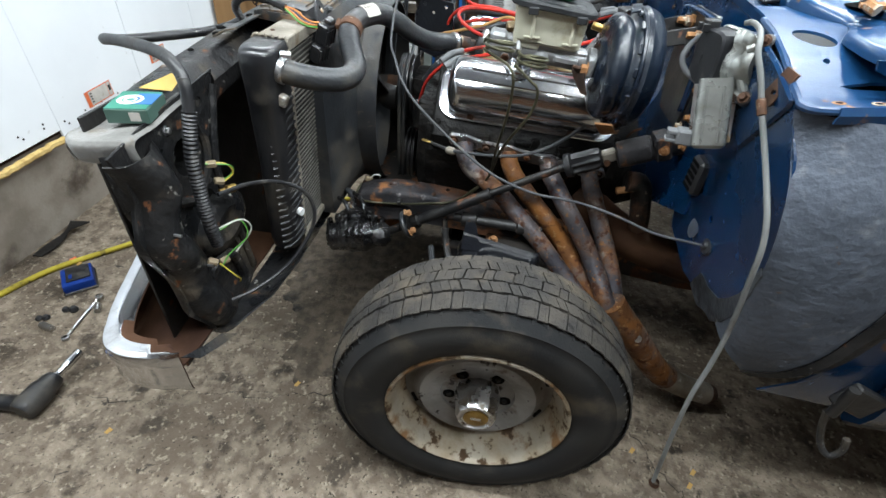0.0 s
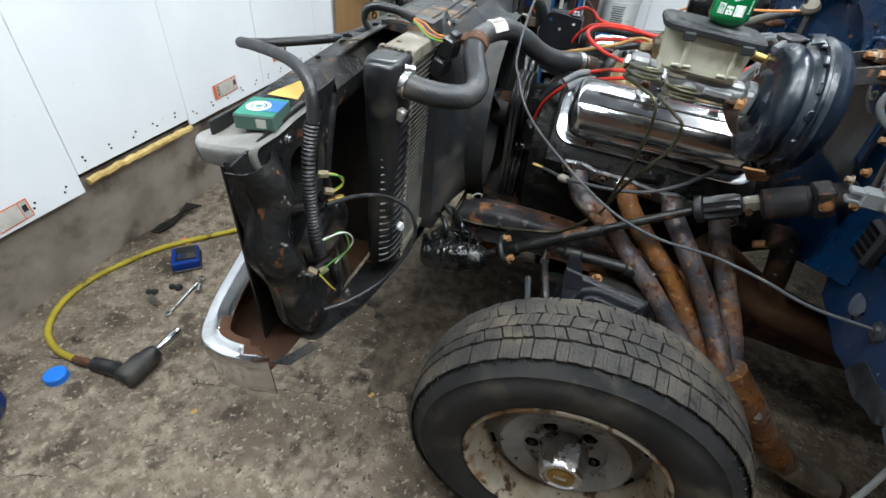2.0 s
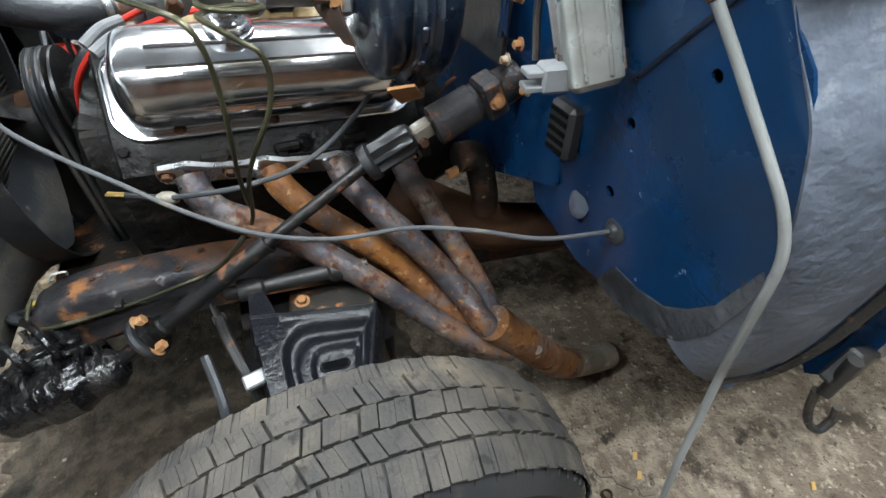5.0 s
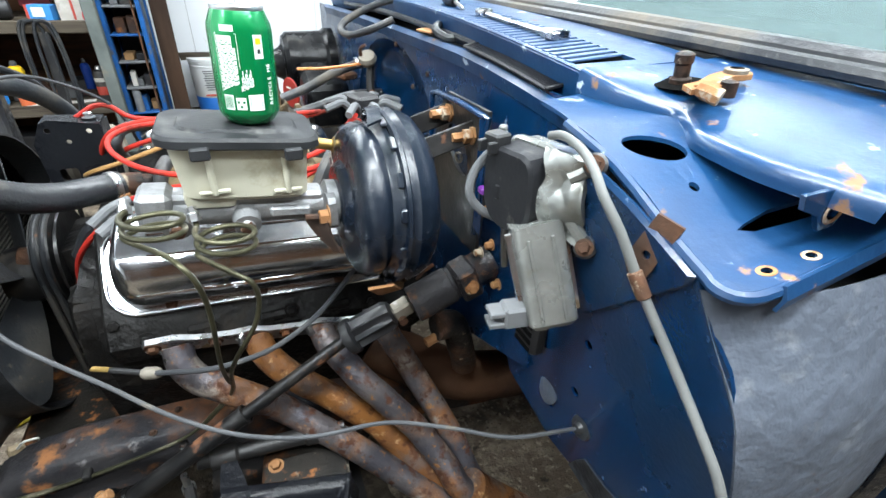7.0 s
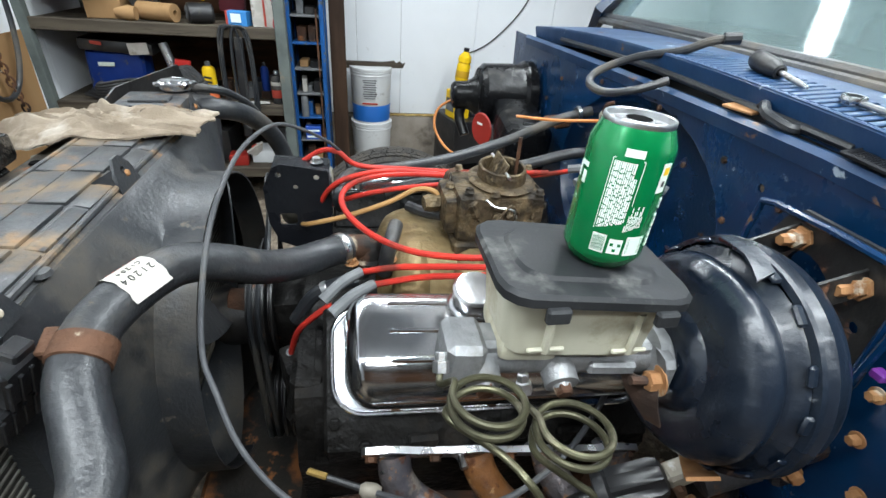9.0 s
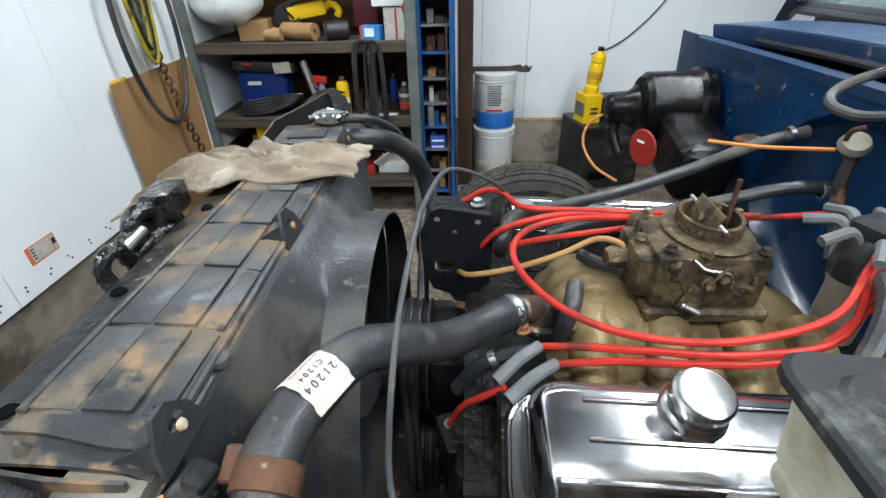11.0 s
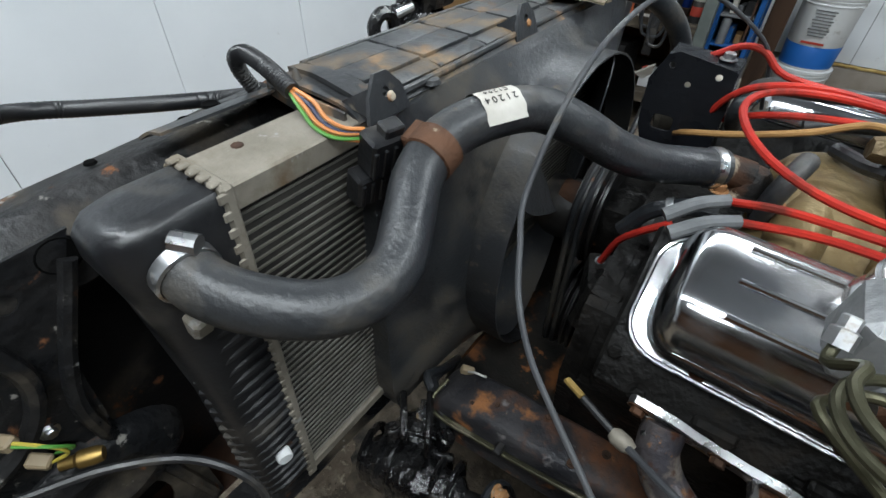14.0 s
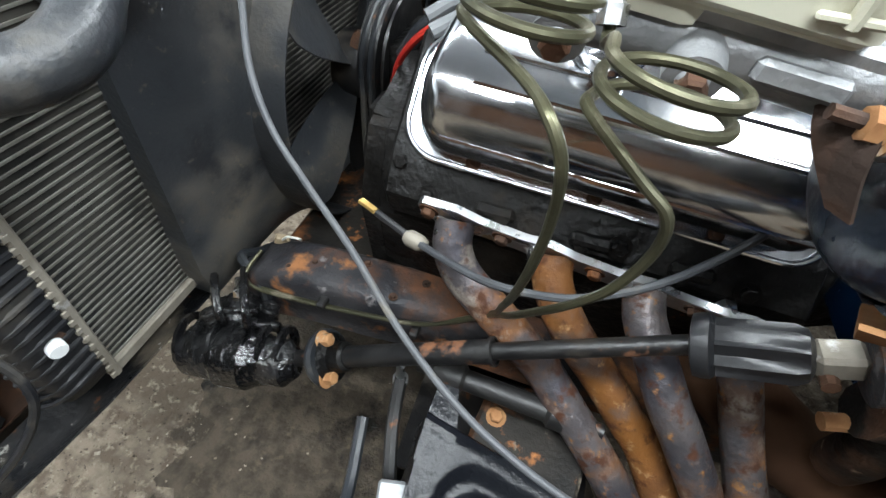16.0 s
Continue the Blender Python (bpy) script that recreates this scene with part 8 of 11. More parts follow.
bod = basis((0.300, 0.268, 1.030), (0.12, -0.36, -0.93), (1, -0.35, 0.2))
part("motor_body", prism([(0.026 * (abs(math.cos(a)) ** 0.35) * (1 if math.cos(a) > 0 else -1), 0.021 * (abs(math.sin(a)) ** 0.35) * (1 if math.sin(a) > 0 else -1)) for a in (2 * math.pi * k / 24 for k in range(24))], 0.112, bod, 0.006), WIPERZINC, wm, "bright square-sided motor body")
for w in (-0.012, 0.012):
    part("body_rib", mbox(bod @ pose(0.0, 0.0215, 0.058) @ pose(w, 0, 0), (0.004, 0.003, 0.090), 0.001), WIPERZINC, wm)
part("body_seam", mbox(bod @ pose(0, 0, 0.055), (0.064, 0.005, 0.095), 0.001), BRIGHT, wm)
part("motor_connector", box((0.280, 0.244, 0.936), (0.036, 0.024, 0.026), (0, 0, -10), 0.003), GREYBOOT, wm, "grey plug on the motor")
for dz in (-0.008, 0.006):
    part("connector_fork", box((0.258, 0.248, 0.936 + dz), (0.022, 0.020, 0.006), (0, 0, -10), 0.001), GREYBOOT, wm)
gh = solo("washer_hose", tube([(0.314, 0.282, 1.112), (0.318, 0.268, 1.116), (0.318, 0.240, 1.113), (0.309, 0.208, 1.106), (0.302, 0.184, 1.094), (0.309, 0.163, 1.069), (0.319, 0.138, 1.030), (0.328, 0.108, 0.993), (0.335, 0.083, 0.962), (0.340, 0.060, 0.935), (0.343, 0.034, 0.905), (0.346, 0.018, 0.869), (0.354, 0.016, 0.813), (0.363, 0.017, 0.765), (0.371, 0.016, 0.70), (0.370, 0.008, 0.63), (0.364, -0.002, 0.56), (0.365, -0.012, 0.48), (0.372, -0.020, 0.39), (0.380, -0.030, 0.29)], 0.0043, 12, 6), GREYHOSE, "long pale grey vinyl hose hanging loose from its nozzle", "hose")
part("hose_clip", lathe([(0.0049, -0.012), (0.0064, -0.011), (0.0064, 0.011), (0.0049, 0.012)], basis((0.318, 0.140, 1.033), (0.2, -0.55, -0.8)), 14), RUSTY, gh, "rusty hose clip")
part("hose_end", lathe([(0, 0.0), (0.011, 0.0), (0.014, 0.006), (0.010, 0.012), (0.010, 0.02)], pose(0.511, 0.117, 0.0), 14), RUSTY, gh, "rusty fitting on the floor")
tab = thing("fender_bracket", (0.35, 0.14, 1.03), "small rust-brown fender bracket", "bracket")
part("bracket_leaf", plate([(-0.011, -0.030), (0.012, -0.028), (0.013, 0.020), (0.004, 0.028), (-0.011, 0.022)], [loop2("circle", 0.0, 0.006, 0.004, n=10)], 0.004, Matrix.Translation((0.336, 0.153, 1.056)) @ basis((0, 0, 0), (-1, -0.35, 0.15), (0, -0.30, 1)) @ pose(0, 0, 0, 0, 0, 90)), RUSTY, tab)
part("bracket_screw", bolt(basis((0.3515, 0.143, 1.049), (-1, -0.1, 0.1)), 0.007, 0.004), TANRUST, tab)

# ---- cables across the bay ----
cbl = solo("control_cable", tube([(-0.160, 1.06, 0.90), (-0.185, 1.03, 0.99), (-0.261, 0.96, 1.056), (-0.288, 0.82, 1.078), (-0.297, 0.70, 1.066), (-0.303, 0.625, 1.025), (-0.304, 0.565, 0.955), (-0.287, 0.530, 0.925), (-0.268, 0.500, 0.895), (-0.240, 0.475, 0.865), (-0.205, 0.456, 0.838), (-0.155, 0.428, 0.808), (-0.091, 0.382, 0.780), (-0.022, 0.347, 0.755), (0.058, 0.324, 0.741), (0.15, 0.313, 0.738), (0.224, 0.274, 0.740), (0.293, 0.236, 0.735), (0.380, 0.217, 0.734)], 0.0029, 10, 6), GREYCABLE, "long grey control cable looping across the engine bay", "cable")
sc = thing("brake_cable", (0.0, 0.55, 0.68), "short grey cable with a metal end fitting", "cable")
part("cable_run", tube([(-0.140, 0.550, 0.705), (-0.09, 0.520, 0.719), (-0.05, 0.504, 0.727), (-0.01, 0.501, 0.732), (0.03, 0.508, 0.735), (0.075, 0.526, 0.744), (0.11, 0.544, 0.756), (0.142, 0.567, 0.769), (0.174, 0.594, 0.783), (0.21, 0.63, 0.80)], 0.0042, 8, 5), GREYCABLE, sc)
part("cable_collar", lathe([(0, -0.014), (0.006, -0.014), (0.010, -0.008), (0.010, 0.006), (0.006, 0.014), (0, 0.014)], basis((-0.145, 0.554, 0.703), (1, -0.2, -0.1)), 10), ALUDUSTY, sc)
part("inner_wire", tube([(-0.15, 0.555, 0.704), (-0.20, 0.575, 0.709)], 0.0045, 8, 1), BLACKPLASTIC, sc)
part("eye_end", box((-0.213, 0.581, 0.710), (0.030, 0.010, 0.005), (0, 0, -25), 0.002), BRASS, sc, "brassy flattened eye end")

# ---- hoses and plug wires ----
uh = thing("upper_radiator_hose", (-0.36, 0.60, 0.90), "thick dusty upper radiator hose with paper sticker", "radiator hose")
HP = [(-0.477, 0.333, 0.946), (-0.443, 0.334, 0.938), (-0.408, 0.351, 0.928), (-0.376, 0.379, 0.92), (-0.359, 0.413, 0.919), (-0.358, 0.448, 0.928), (-0.374, 0.484, 0.947), (-0.39, 0.521, 0.968), (-0.392, 0.568, 0.984), (-0.374, 0.619, 0.991), (-0.348, 0.67, 0.986), (-0.314, 0.707, 0.962), (-0.279, 0.747, 0.928), (-0.244, 0.787, 0.906), (-0.209, 0.824, 0.896), (-0.172, 0.854, 0.891)]
hose = part("hose", tube(HP, 0.0235, 22, 5), RUBBER, uh, "dark grey moulded rubber hose", 60)


def ring_at(p, d, r, w, mat, name, parent, lab=""):
    return part(name, lathe([(r - 0.001, -w / 2), (r + 0.0015, -w / 2 + 0.001), (r + 0.0015, w / 2 - 0.001), (r - 0.001, w / 2)], basis(p, d), 24), mat, parent, lab)


ring_at((-0.468, 0.332, 0.944), (1, -0.08, -0.25), 0.0245, 0.014, BRIGHT, "worm_clamp", uh, "bright worm-drive clamp")
part("clamp_screw", tube([(-0.472, 0.333, 0.972), (-0.455, 0.343, 0.969)], 0.0085, 10, 1), BRIGHT, uh)
ring_at((-0.392, 0.544, 0.977), (0.02, 1, 0.35), 0.0245, 0.024, RUSTY, "wide_clamp", uh, "rusty wide clamp band")
part("clamp_ear", box((-0.420, 0.552, 0.984), (0.014, 0.028, 0.012), (20, 0, 0), 0.002), RUSTY, uh)
ring_at((-0.182, 0.846, 0.892), (0.75, 0.6, -0.1), 0.0245, 0.012, BRIGHT, "worm_clamp", uh)
Ld = (V(-0.361, 0.645, 0.989) - V(-0.385, 0.595, 0.988)).normalized()
lm = basis((-0.3735, 0.620, 0.9905), Ld, (0, 0, 1))
rows = []
for j in range(7):
    h = -0.0225 + 0.045 * j / 6
    rows.append([lm @ Vector(((0.0248 + (0.002 if i in (0, 12) else 0)) * math.cos(a), (0.0248 + (0.002 if i in (0, 12) else 0)) * math.sin(a), h + 0.0007 * math.sin(i * 2.1))) for i, a in ((i, radians(-70 + 150 * i / 12)) for i in range(13))])
stk = part("paper_sticker", sheet(rows, 0), PAPERWHITE, uh, "wrinkled white paper sticker")


def sticker_words(text, a_deg, size, h0):
    n = len(text)
    for i, ch in enumerate(text):
        a = radians(a_deg)
        out = V(math.cos(a), math.sin(a), 0)
        m = lm @ Matrix.Translation((0.0256 * math.cos(a), 0.0256 * math.sin(a), h0 - (i - n / 2 + 0.5) * size * 0.74)) @ basis((0, 0, 0), out, (0, 0, -1))
        words(ch, size, m, INKBLACK, stk)


sticker_words("21204", 26, 0.0105, -0.001)
sticker_words("C1204", 1, 0.0076, -0.001)
for k in range(6):
    rows = [[lm @ Vector((0.0255 * math.cos(radians(-26 + 1.6 * j)), 0.0255 * math.sin(radians(-26 + 1.6 * j)), -0.016 + 0.0060 * k + d)) for d in (0, 0.004)] for j in range(3)]
    part("print_bar", sheet(rows, 0), INKRED, stk)

lh = thing("lower_radiator_hose", (-0.42, 1.35, 0.85), "thick dusty radiator hose on the far side", "radiator hose")
part("hose", tube([(-0.50, 1.30, 0.985), (-0.455, 1.30, 0.985), (-0.41, 1.36, 0.955), (-0.375, 1.42, 0.90), (-0.35, 1.46, 0.82), (-0.33, 1.44, 0.72)], 0.022, 16, 5), RUBBER, lh)
oh = solo("overflow_hose", tube([(-0.515, 1.285, 1.028), (-0.48, 1.30, 1.028), (-0.44, 1.34, 1.01), (-0.41, 1.42, 0.96), (-0.40, 1.52, 0.88), (-0.40, 1.6, 0.80)], 0.009, 10, 5), RUBBER, "thin black overflow hose from the radiator neck", "hose")
for k, pts in enumerate((([(-0.185, 1.02, 0.88), (-0.188, 0.985, 0.912), (-0.183, 0.985, 0.934), (-0.165, 1.03, 0.943), (-0.08, 1.10, 0.926), (0.05, 1.17, 0.922), (0.20, 1.22, 0.950), (0.30, 1.22, 0.995), (0.385, 1.22, 1.02)]), ([(-0.10, 1.07, 0.885), (-0.04, 1.08, 0.900), (0.06, 1.10, 0.905), (0.20, 1.11, 0.930), (0.30, 1.10, 0.96), (0.385, 1.09, 0.965)]))):
    hh = solo("heater_hose", tube(pts, 0.0115, 12, 5), RUBBER, "black rubber heater hose running to the firewall", "hose", "heater hoses")
    ring_at(V(*pts[-1]) - V(0.03, 0.0, 0.004), V(*pts[-1]) - V(*pts[-2]), 0.0125, 0.010, BRIGHT, "worm_clamp", hh, "bright worm-drive clamp")
wires = [
    ([(-0.225, 1.01, 0.885), (-0.205, 0.985, 0.93), (-0.17, 0.975, 0.958), (-0.10, 1.0, 0.962), (-0.02, 1.03, 0.945), (0.06, 1.05, 0.93), (0.20, 1.03, 0.94), (0.27, 0.96, 0.985)]),
    ([(-0.25, 1.04, 0.965), (-0.215, 1.04, 0.985), (-0.185, 1.03, 0.985), (-0.15, 1.03, 0.96), (-0.06, 1.05, 0.945), (0.05, 1.06, 0.935), (0.22, 1.02, 0.95)]),
    ([(0.02, 1.04, 0.935), (-0.08, 1.0, 0.955), (-0.15, 0.955, 0.962), (-0.178, 0.905, 0.958), (-0.165, 0.850, 0.948), (-0.12, 0.80, 0.935), (-0.05, 0.765, 0.928), (0.06, 0.755, 0.928), (0.18, 0.78, 0.945), (0.25, 0.84, 0.98)]),
    ([(-0.150, 0.785, 0.888), (-0.10, 0.765, 0.908), (-0.03, 0.752, 0.915), (0.08, 0.748, 0.915), (0.19, 0.765, 0.93), (0.26, 0.85, 0.985)]),
    ([(-0.135, 0.765, 0.878), (-0.06, 0.752, 0.898), (0.03, 0.745, 0.902), (0.14, 0.75, 0.91), (0.24, 0.80, 0.95)]),
    ([(-0.195, 0.742, 0.862), (-0.222, 0.748, 0.835), (-0.248, 0.765, 0.795), (-0.266, 0.783, 0.735)]),
    ([(-0.235, 1.03, 0.86), (-0.19, 1.0, 0.90), (-0.13, 0.985, 0.925), (-0.05, 1.0, 0.93), (0.05, 1.04, 0.92)]),
]
for pts in wires:
    solo("spark_plug_wire", tube(pts, 0.0048, 8, 5), REDWIRE, "red silicone spark plug wire across the engine", "wire", "spark plug wires")
for a, b in (((-0.150, 0.785, 0.889), (-0.205, 0.745, 0.868)), ((-0.132, 0.764, 0.880), (-0.192, 0.722, 0.862)), ((-0.227, 1.012, 0.882), (-0.246, 1.02, 0.835)), ((-0.266, 0.783, 0.737), (-0.272, 0.79, 0.70))):
    a, b = V(*a), V(*b)
    solo("spark_plug_boot", tube([a, a.lerp(b, 0.5) + V(0, 0, 0.006), b], (0.0078, 0.009), 10, 4), GREYBOOT, "grey rubber boot on a red plug wire", "wire boot", "spark plug boots")
tw = solo("fuel_line", tube([(-0.255, 0.99, 0.86), (-0.235, 0.945, 0.885), (-0.17, 0.935, 0.905), (-0.10, 0.945, 0.925), (-0.05, 0.955, 0.945), (-0.02, 0.94, 0.948), (-0.012, 0.935, 0.935)], 0.0045, 8, 5), TANWIRE, "tan metal fuel line to the carburettor", "fuel line")
bh = solo("breather_hose", tube([(0.15, 0.70, 0.905), (0.175, 0.715, 0.945), (0.215, 0.76, 0.975), (0.255, 0.82, 0.97)], 0.0125, 10, 5), RUBBER, "grey breather hose between cover and carburettor", "hose")

# radiator fan plug and its coloured wires
rl = thing("relay_block", (-0.45, 0.515, 0.93), "black plastic relay block clipped to the shroud", "relay")
rm = basis((-0.447, 0.534, 0.967), (0.30, -0.10, 1.0), (1, -0.25, 0))
part("relay_body", mbox(rm, (0.028, 0.040, 0.044), 0.003), BLACKPLASTIC, rl)
part("relay_lower", mbox(rm @ pose(-0.002, -0.010, -0.044), (0.026, 0.042, 0.040), 0.003), BLACKPLASTIC, rl)
part("relay_cap", mbox(rm @ pose(0.002, 0.006, 0.026), (0.018, 0.022, 0.012), 0.002), BLACKPLASTIC, rl)
for k in range(4):
    part("rib", mbox(rm @ pose(0.0145, -0.017 + 0.011 * k, -0.004), (0.004, 0.0045, 0.034), 0.0008), BLACKPLASTIC, rl)
    part("rib", mbox(rm @ pose(0.0115, -0.026 + 0.011 * k, -0.045), (0.004, 0.0045, 0.030), 0.0008), BLACKPLASTIC, rl)
loom = thing("wiring_loom", (-0.62, 0.30, 0.90), "black corrugated wiring loom draped over the support", "wiring loom")
part("corrugated_hook", tube([(-0.640, 0.540, 0.972), (-0.645, 0.528, 1.000), (-0.634, 0.520, 1.020), (-0.608, 0.516, 1.030), (-0.571, 0.506, 1.031), (-0.545, 0.499, 1.029), (-0.517, 0.495, 1.020)], 0.0092, 12, 8, ridges=(0.0045, 0.0014)), BLACKPLASTIC, loom, "corrugated sleeve hooked over the bar")
part("long_tube", tube([(-0.640, 0.545, 0.974), (-0.690, 0.560, 0.952), (-0.740, 0.545, 0.940), (-0.782, 0.482, 0.943), (-0.825, 0.425, 0.946), (-0.845, 0.385, 0.952), (-0.838, 0.350, 0.962), (-0.805, 0.318, 0.974), (-0.730, 0.265, 0.990), (-0.640, 0.205, 1.003), (-0.580, 0.163, 1.003), (-0.551, 0.142, 0.980), (-0.545, 0.126, 0.935), (-0.549, 0.114, 0.89), (-0.551, 0.106, 0.85), (-0.549, 0.099, 0.789), (-0.546, 0.095, 0.729), (-0.546, 0.102, 0.679)], 0.0105, 12, 6, ridges=(0.0055, 0.0008)), BLACKPLASTIC, loom, "long black loom looping out and down")
part("corrugated_drop", tube([(-0.545, 0.126, 0.935), (-0.549, 0.114, 0.89), (-0.551, 0.106, 0.85), (-0.549, 0.099, 0.789), (-0.546, 0.095, 0.729), (-0.546, 0.102, 0.679)], 0.0125, 12, 5, ridges=(0.007, 0.002)), BLACKPLASTIC, loom, "corrugated black sleeve")
for k, (mat, dx, dy, dz) in enumerate(((WIREORANGE, 0.0, 0.0, 0.0), (WIREORANGE, 0.006, 0.006, 0.004), (WIREBLUE, 0.003, 0.004, 0.0), (WIREGREEN, -0.001, -0.003, -0.004), (WIREORANGE, 0.002, 0.002, -0.006))):
    part("wire", tube([(-0.520 + dx * 0.3, 0.495 + dy * 0.3, 1.021 + dz * 0.3), (-0.500 + dx, 0.4925 + dy, 1.011 + dz), (-0.485 + dx, 0.492 + dy, 0.999 + dz), (-0.470 + dx * 0.6, 0.501 + dy, 0.990 + dz), (-0.456, 0.522, 0.985 + dz * 1.2)], 0.0021, 7, 6), mat, loom)
lw = thing("headlamp_wiring", (-0.57, 0.15, 0.65), "loose headlamp wires with pale connectors", "wiring")
for k, (pts, mat) in enumerate(([[(-0.59, 0.17, 0.80), (-0.565, 0.19, 0.79), (-0.56, 0.20, 0.765), (-0.575, 0.185, 0.75)], WIREYELLOW], [[(-0.59, 0.165, 0.80), (-0.56, 0.195, 0.785), (-0.565, 0.205, 0.76), (-0.585, 0.19, 0.745)], WIREGREEN], [[(-0.56, 0.10, 0.70), (-0.53, 0.14, 0.70), (-0.525, 0.16, 0.66), (-0.55, 0.13, 0.62)], WIREWHITE], [[(-0.56, 0.11, 0.69), (-0.54, 0.15, 0.69), (-0.53, 0.15, 0.65), (-0.56, 0.12, 0.62), (-0.57, 0.10, 0.60)], WIREGREEN], [[(-0.565, 0.09, 0.62), (-0.545, 0.10, 0.58), (-0.55, 0.12, 0.55), (-0.56, 0.13, 0.53)], WIREYELLOW])):
    part("wire", tube(pts, 0.0017, 6, 5), mat, lw)
for c, r in (((-0.580, 0.180, 0.755), (10, 20, 40)), ((-0.575, 0.085, 0.628), (0, 30, 20)), ((-0.585, 0.175, 0.795), (0, 0, 30)), ((-0.57, 0.115, 0.605), (20, 0, 60))):
    part("connector", box(c, (0.019, 0.013, 0.011), r, 0.002), CONNECTORTAN, lw, "pale tan connector")
part("black_lead", tube([(-0.57, 0.15, 0.745), (-0.54, 0.21, 0.735), (-0.50, 0.26, 0.715), (-0.455, 0.285, 0.68), (-0.435, 0.28, 0.63), (-0.445, 0.25, 0.58), (-0.48, 0.20, 0.53), (-0.53, 0.14, 0.505), (-0.57, 0.10, 0.50)], 0.0045, 8, 6), BLACKPLASTIC, lw, "looping black lead")
bulb = thing("lamp_socket", (-0.60, 0.19, 0.66), "brass lamp socket hanging on its lead", "lamp socket")
part("socket_shell", lathe([(0, 0.0), (0.007, 0.0), (0.009, 0.006), (0.009, 0.020), (0.006, 0.024), (0.006, 0.036), (0, 0.038)], basis((-0.570, 0.215, 0.72), (-0.5, -0.8, 0.1)), 14), BRASS, bulb)

# card box on the corner tray
cx = thing("small_card_box", (-0.635, 0.085, 0.935), "small green and blue printed card box", "box")
bmx = pose(-0.632, 0.122, 0.9335, 0, 0, 12)
part("carton", mbox(bmx, (0.064, 0.074, 0.024), 0.0015), plain("pale_green_card", (0.055, 0.11, 0.088), 0.5), cx)
part("printed_top", mbox(bmx @ pose(0, 0, 0.0125), (0.062, 0.072, 0.0008), 0), plain("teal_print", (0.012, 0.15, 0.10), 0.4), cx, "teal printed top")
part("blue_print", mbox(bmx @ pose(0.016, 0.004, 0.0132), (0.034, 0.044, 0.0008), 0), plain("blue_print", (0.02, 0.11, 0.30), 0.4), cx)
part("print_ring", lathe([(0.013, 0), (0.018, 0.0008), (0.020, 0)], bmx @ pose(-0.005, 0, 0.0134), 24), INKWHITE, cx)
part("print_ring", lathe([(0.006, 0), (0.009, 0.0008), (0.010, 0)], bmx @ pose(-0.005, 0, 0.0134), 24), INKWHITE, cx)
part("print_mark", mbox(bmx @ pose(0.012, -0.0373, 0), (0.016, 0.0008, 0.014), 0), PAPERWHITE, cx)
part("flap", sheet([[V(-0.655, 0.170, 0.947), V(-0.598, 0.172, 0.947)], [V(-0.625, 0.222, 0.958), V(-0.606, 0.226, 0.958)]], 0.001), plain("yellow_card", (0.50, 0.33, 0.08), 0.6), cx, "yellow card flap")

# ---- things on the cowl ----
def cowl_frame(x, y, lift, turn):
    return Matrix.Translation((x, y, cowl_z(x, max(y, 0.36)) + lift)) @ basis((0, 0, 0), (-0.05, 0, 1)) @ pose(0, 0, 0, 0, 0, turn)


wr = thing("combination_wrench", (0.445, 0.58, 1.17), "long satin steel combination wrench lying on the louvres", "wrench")
W0, W1 = V(0.4465, 0.690, 1.1770), V(0.4535, 0.492, 1.1650)
wd = (W1 - W0).normalized()
wm_ = basis(W0, (-0.03, -0.05, 1), wd)
part("shank", mbox(wm_ @ pose(0.095, 0, 0.004), (0.165, 0.011, 0.006), 0.002), SATINSTEEL, wr)
part("ring_end", lathe([(0.0085, 0), (0.0135, 0.001), (0.0145, 0.004), (0.0145, 0.007), (0.0135, 0.010), (0.0085, 0.010), (0.0085, 0)], wm_ @ pose(0, 0, 0.0), 24), SATINSTEEL, wr)
part("open_end", prism([(0.0, -0.008), (0.012, -0.017), (0.028, -0.018), (0.034, -0.010), (0.022, -0.007), (0.018, 0.0), (0.022, 0.007), (0.036, 0.008), (0.032, 0.016), (0.014, 0.017), (0.0, 0.008)], 0.009, wm_ @ pose(0.172, 0, 0.0, 0, 0, 15), 0.0015), SATINSTEEL, wr)
sd_ = thing("screwdriver", (0.475, 0.84, 1.19), "short black-handled screwdriver lying on the cowl", "screwdriver")
D0, D1 = V(0.4600, 0.880, 1.1970), V(0.4395, 0.763, 1.1835)
dd = (D1 - D0).normalized()
part("handle", lathe([(0, 0), (0.012, 0.001), (0.0145, 0.008), (0.0145, 0.03), (0.013, 0.05), (0.0095, 0.062), (0.010, 0.068), (0.006, 0.070)], basis(D0, dd), 12), BLACKPLASTIC, sd_)
part("blade", lathe([(0, 0.068), (0.0038, 0.068), (0.0038, 0.125), (0.002, 0.135), (0, 0.136)], basis(D0, dd), 10), SATINSTEEL, sd_)
hg = thing("hinge_link", (0.46, 0.245, 1.155), "tan rusty hood hinge link lying on the cowl", "hinge link")
hm = Matrix.Translation((0.490, 0.258, 1.1475)) @ pose(0, 0, 0, 0, -4, 0)
part("link_leaf", plate([(-0.048, -0.010), (-0.030, -0.017), (-0.010, -0.012), (0.012, 0.004), (0.030, 0.008), (0.048, 0.002), (0.058, 0.010), (0.056, 0.026), (0.036, 0.030), (0.012, 0.024), (-0.018, 0.010), (-0.040, 0.008)], [loop2("circle", 0.042, 0.017, 0.0065, n=10), loop2("circle", -0.034, -0.004, 0.004, n=8)], 0.005, hm @ pose(0, 0, 0.006)), TANRUST, hg)
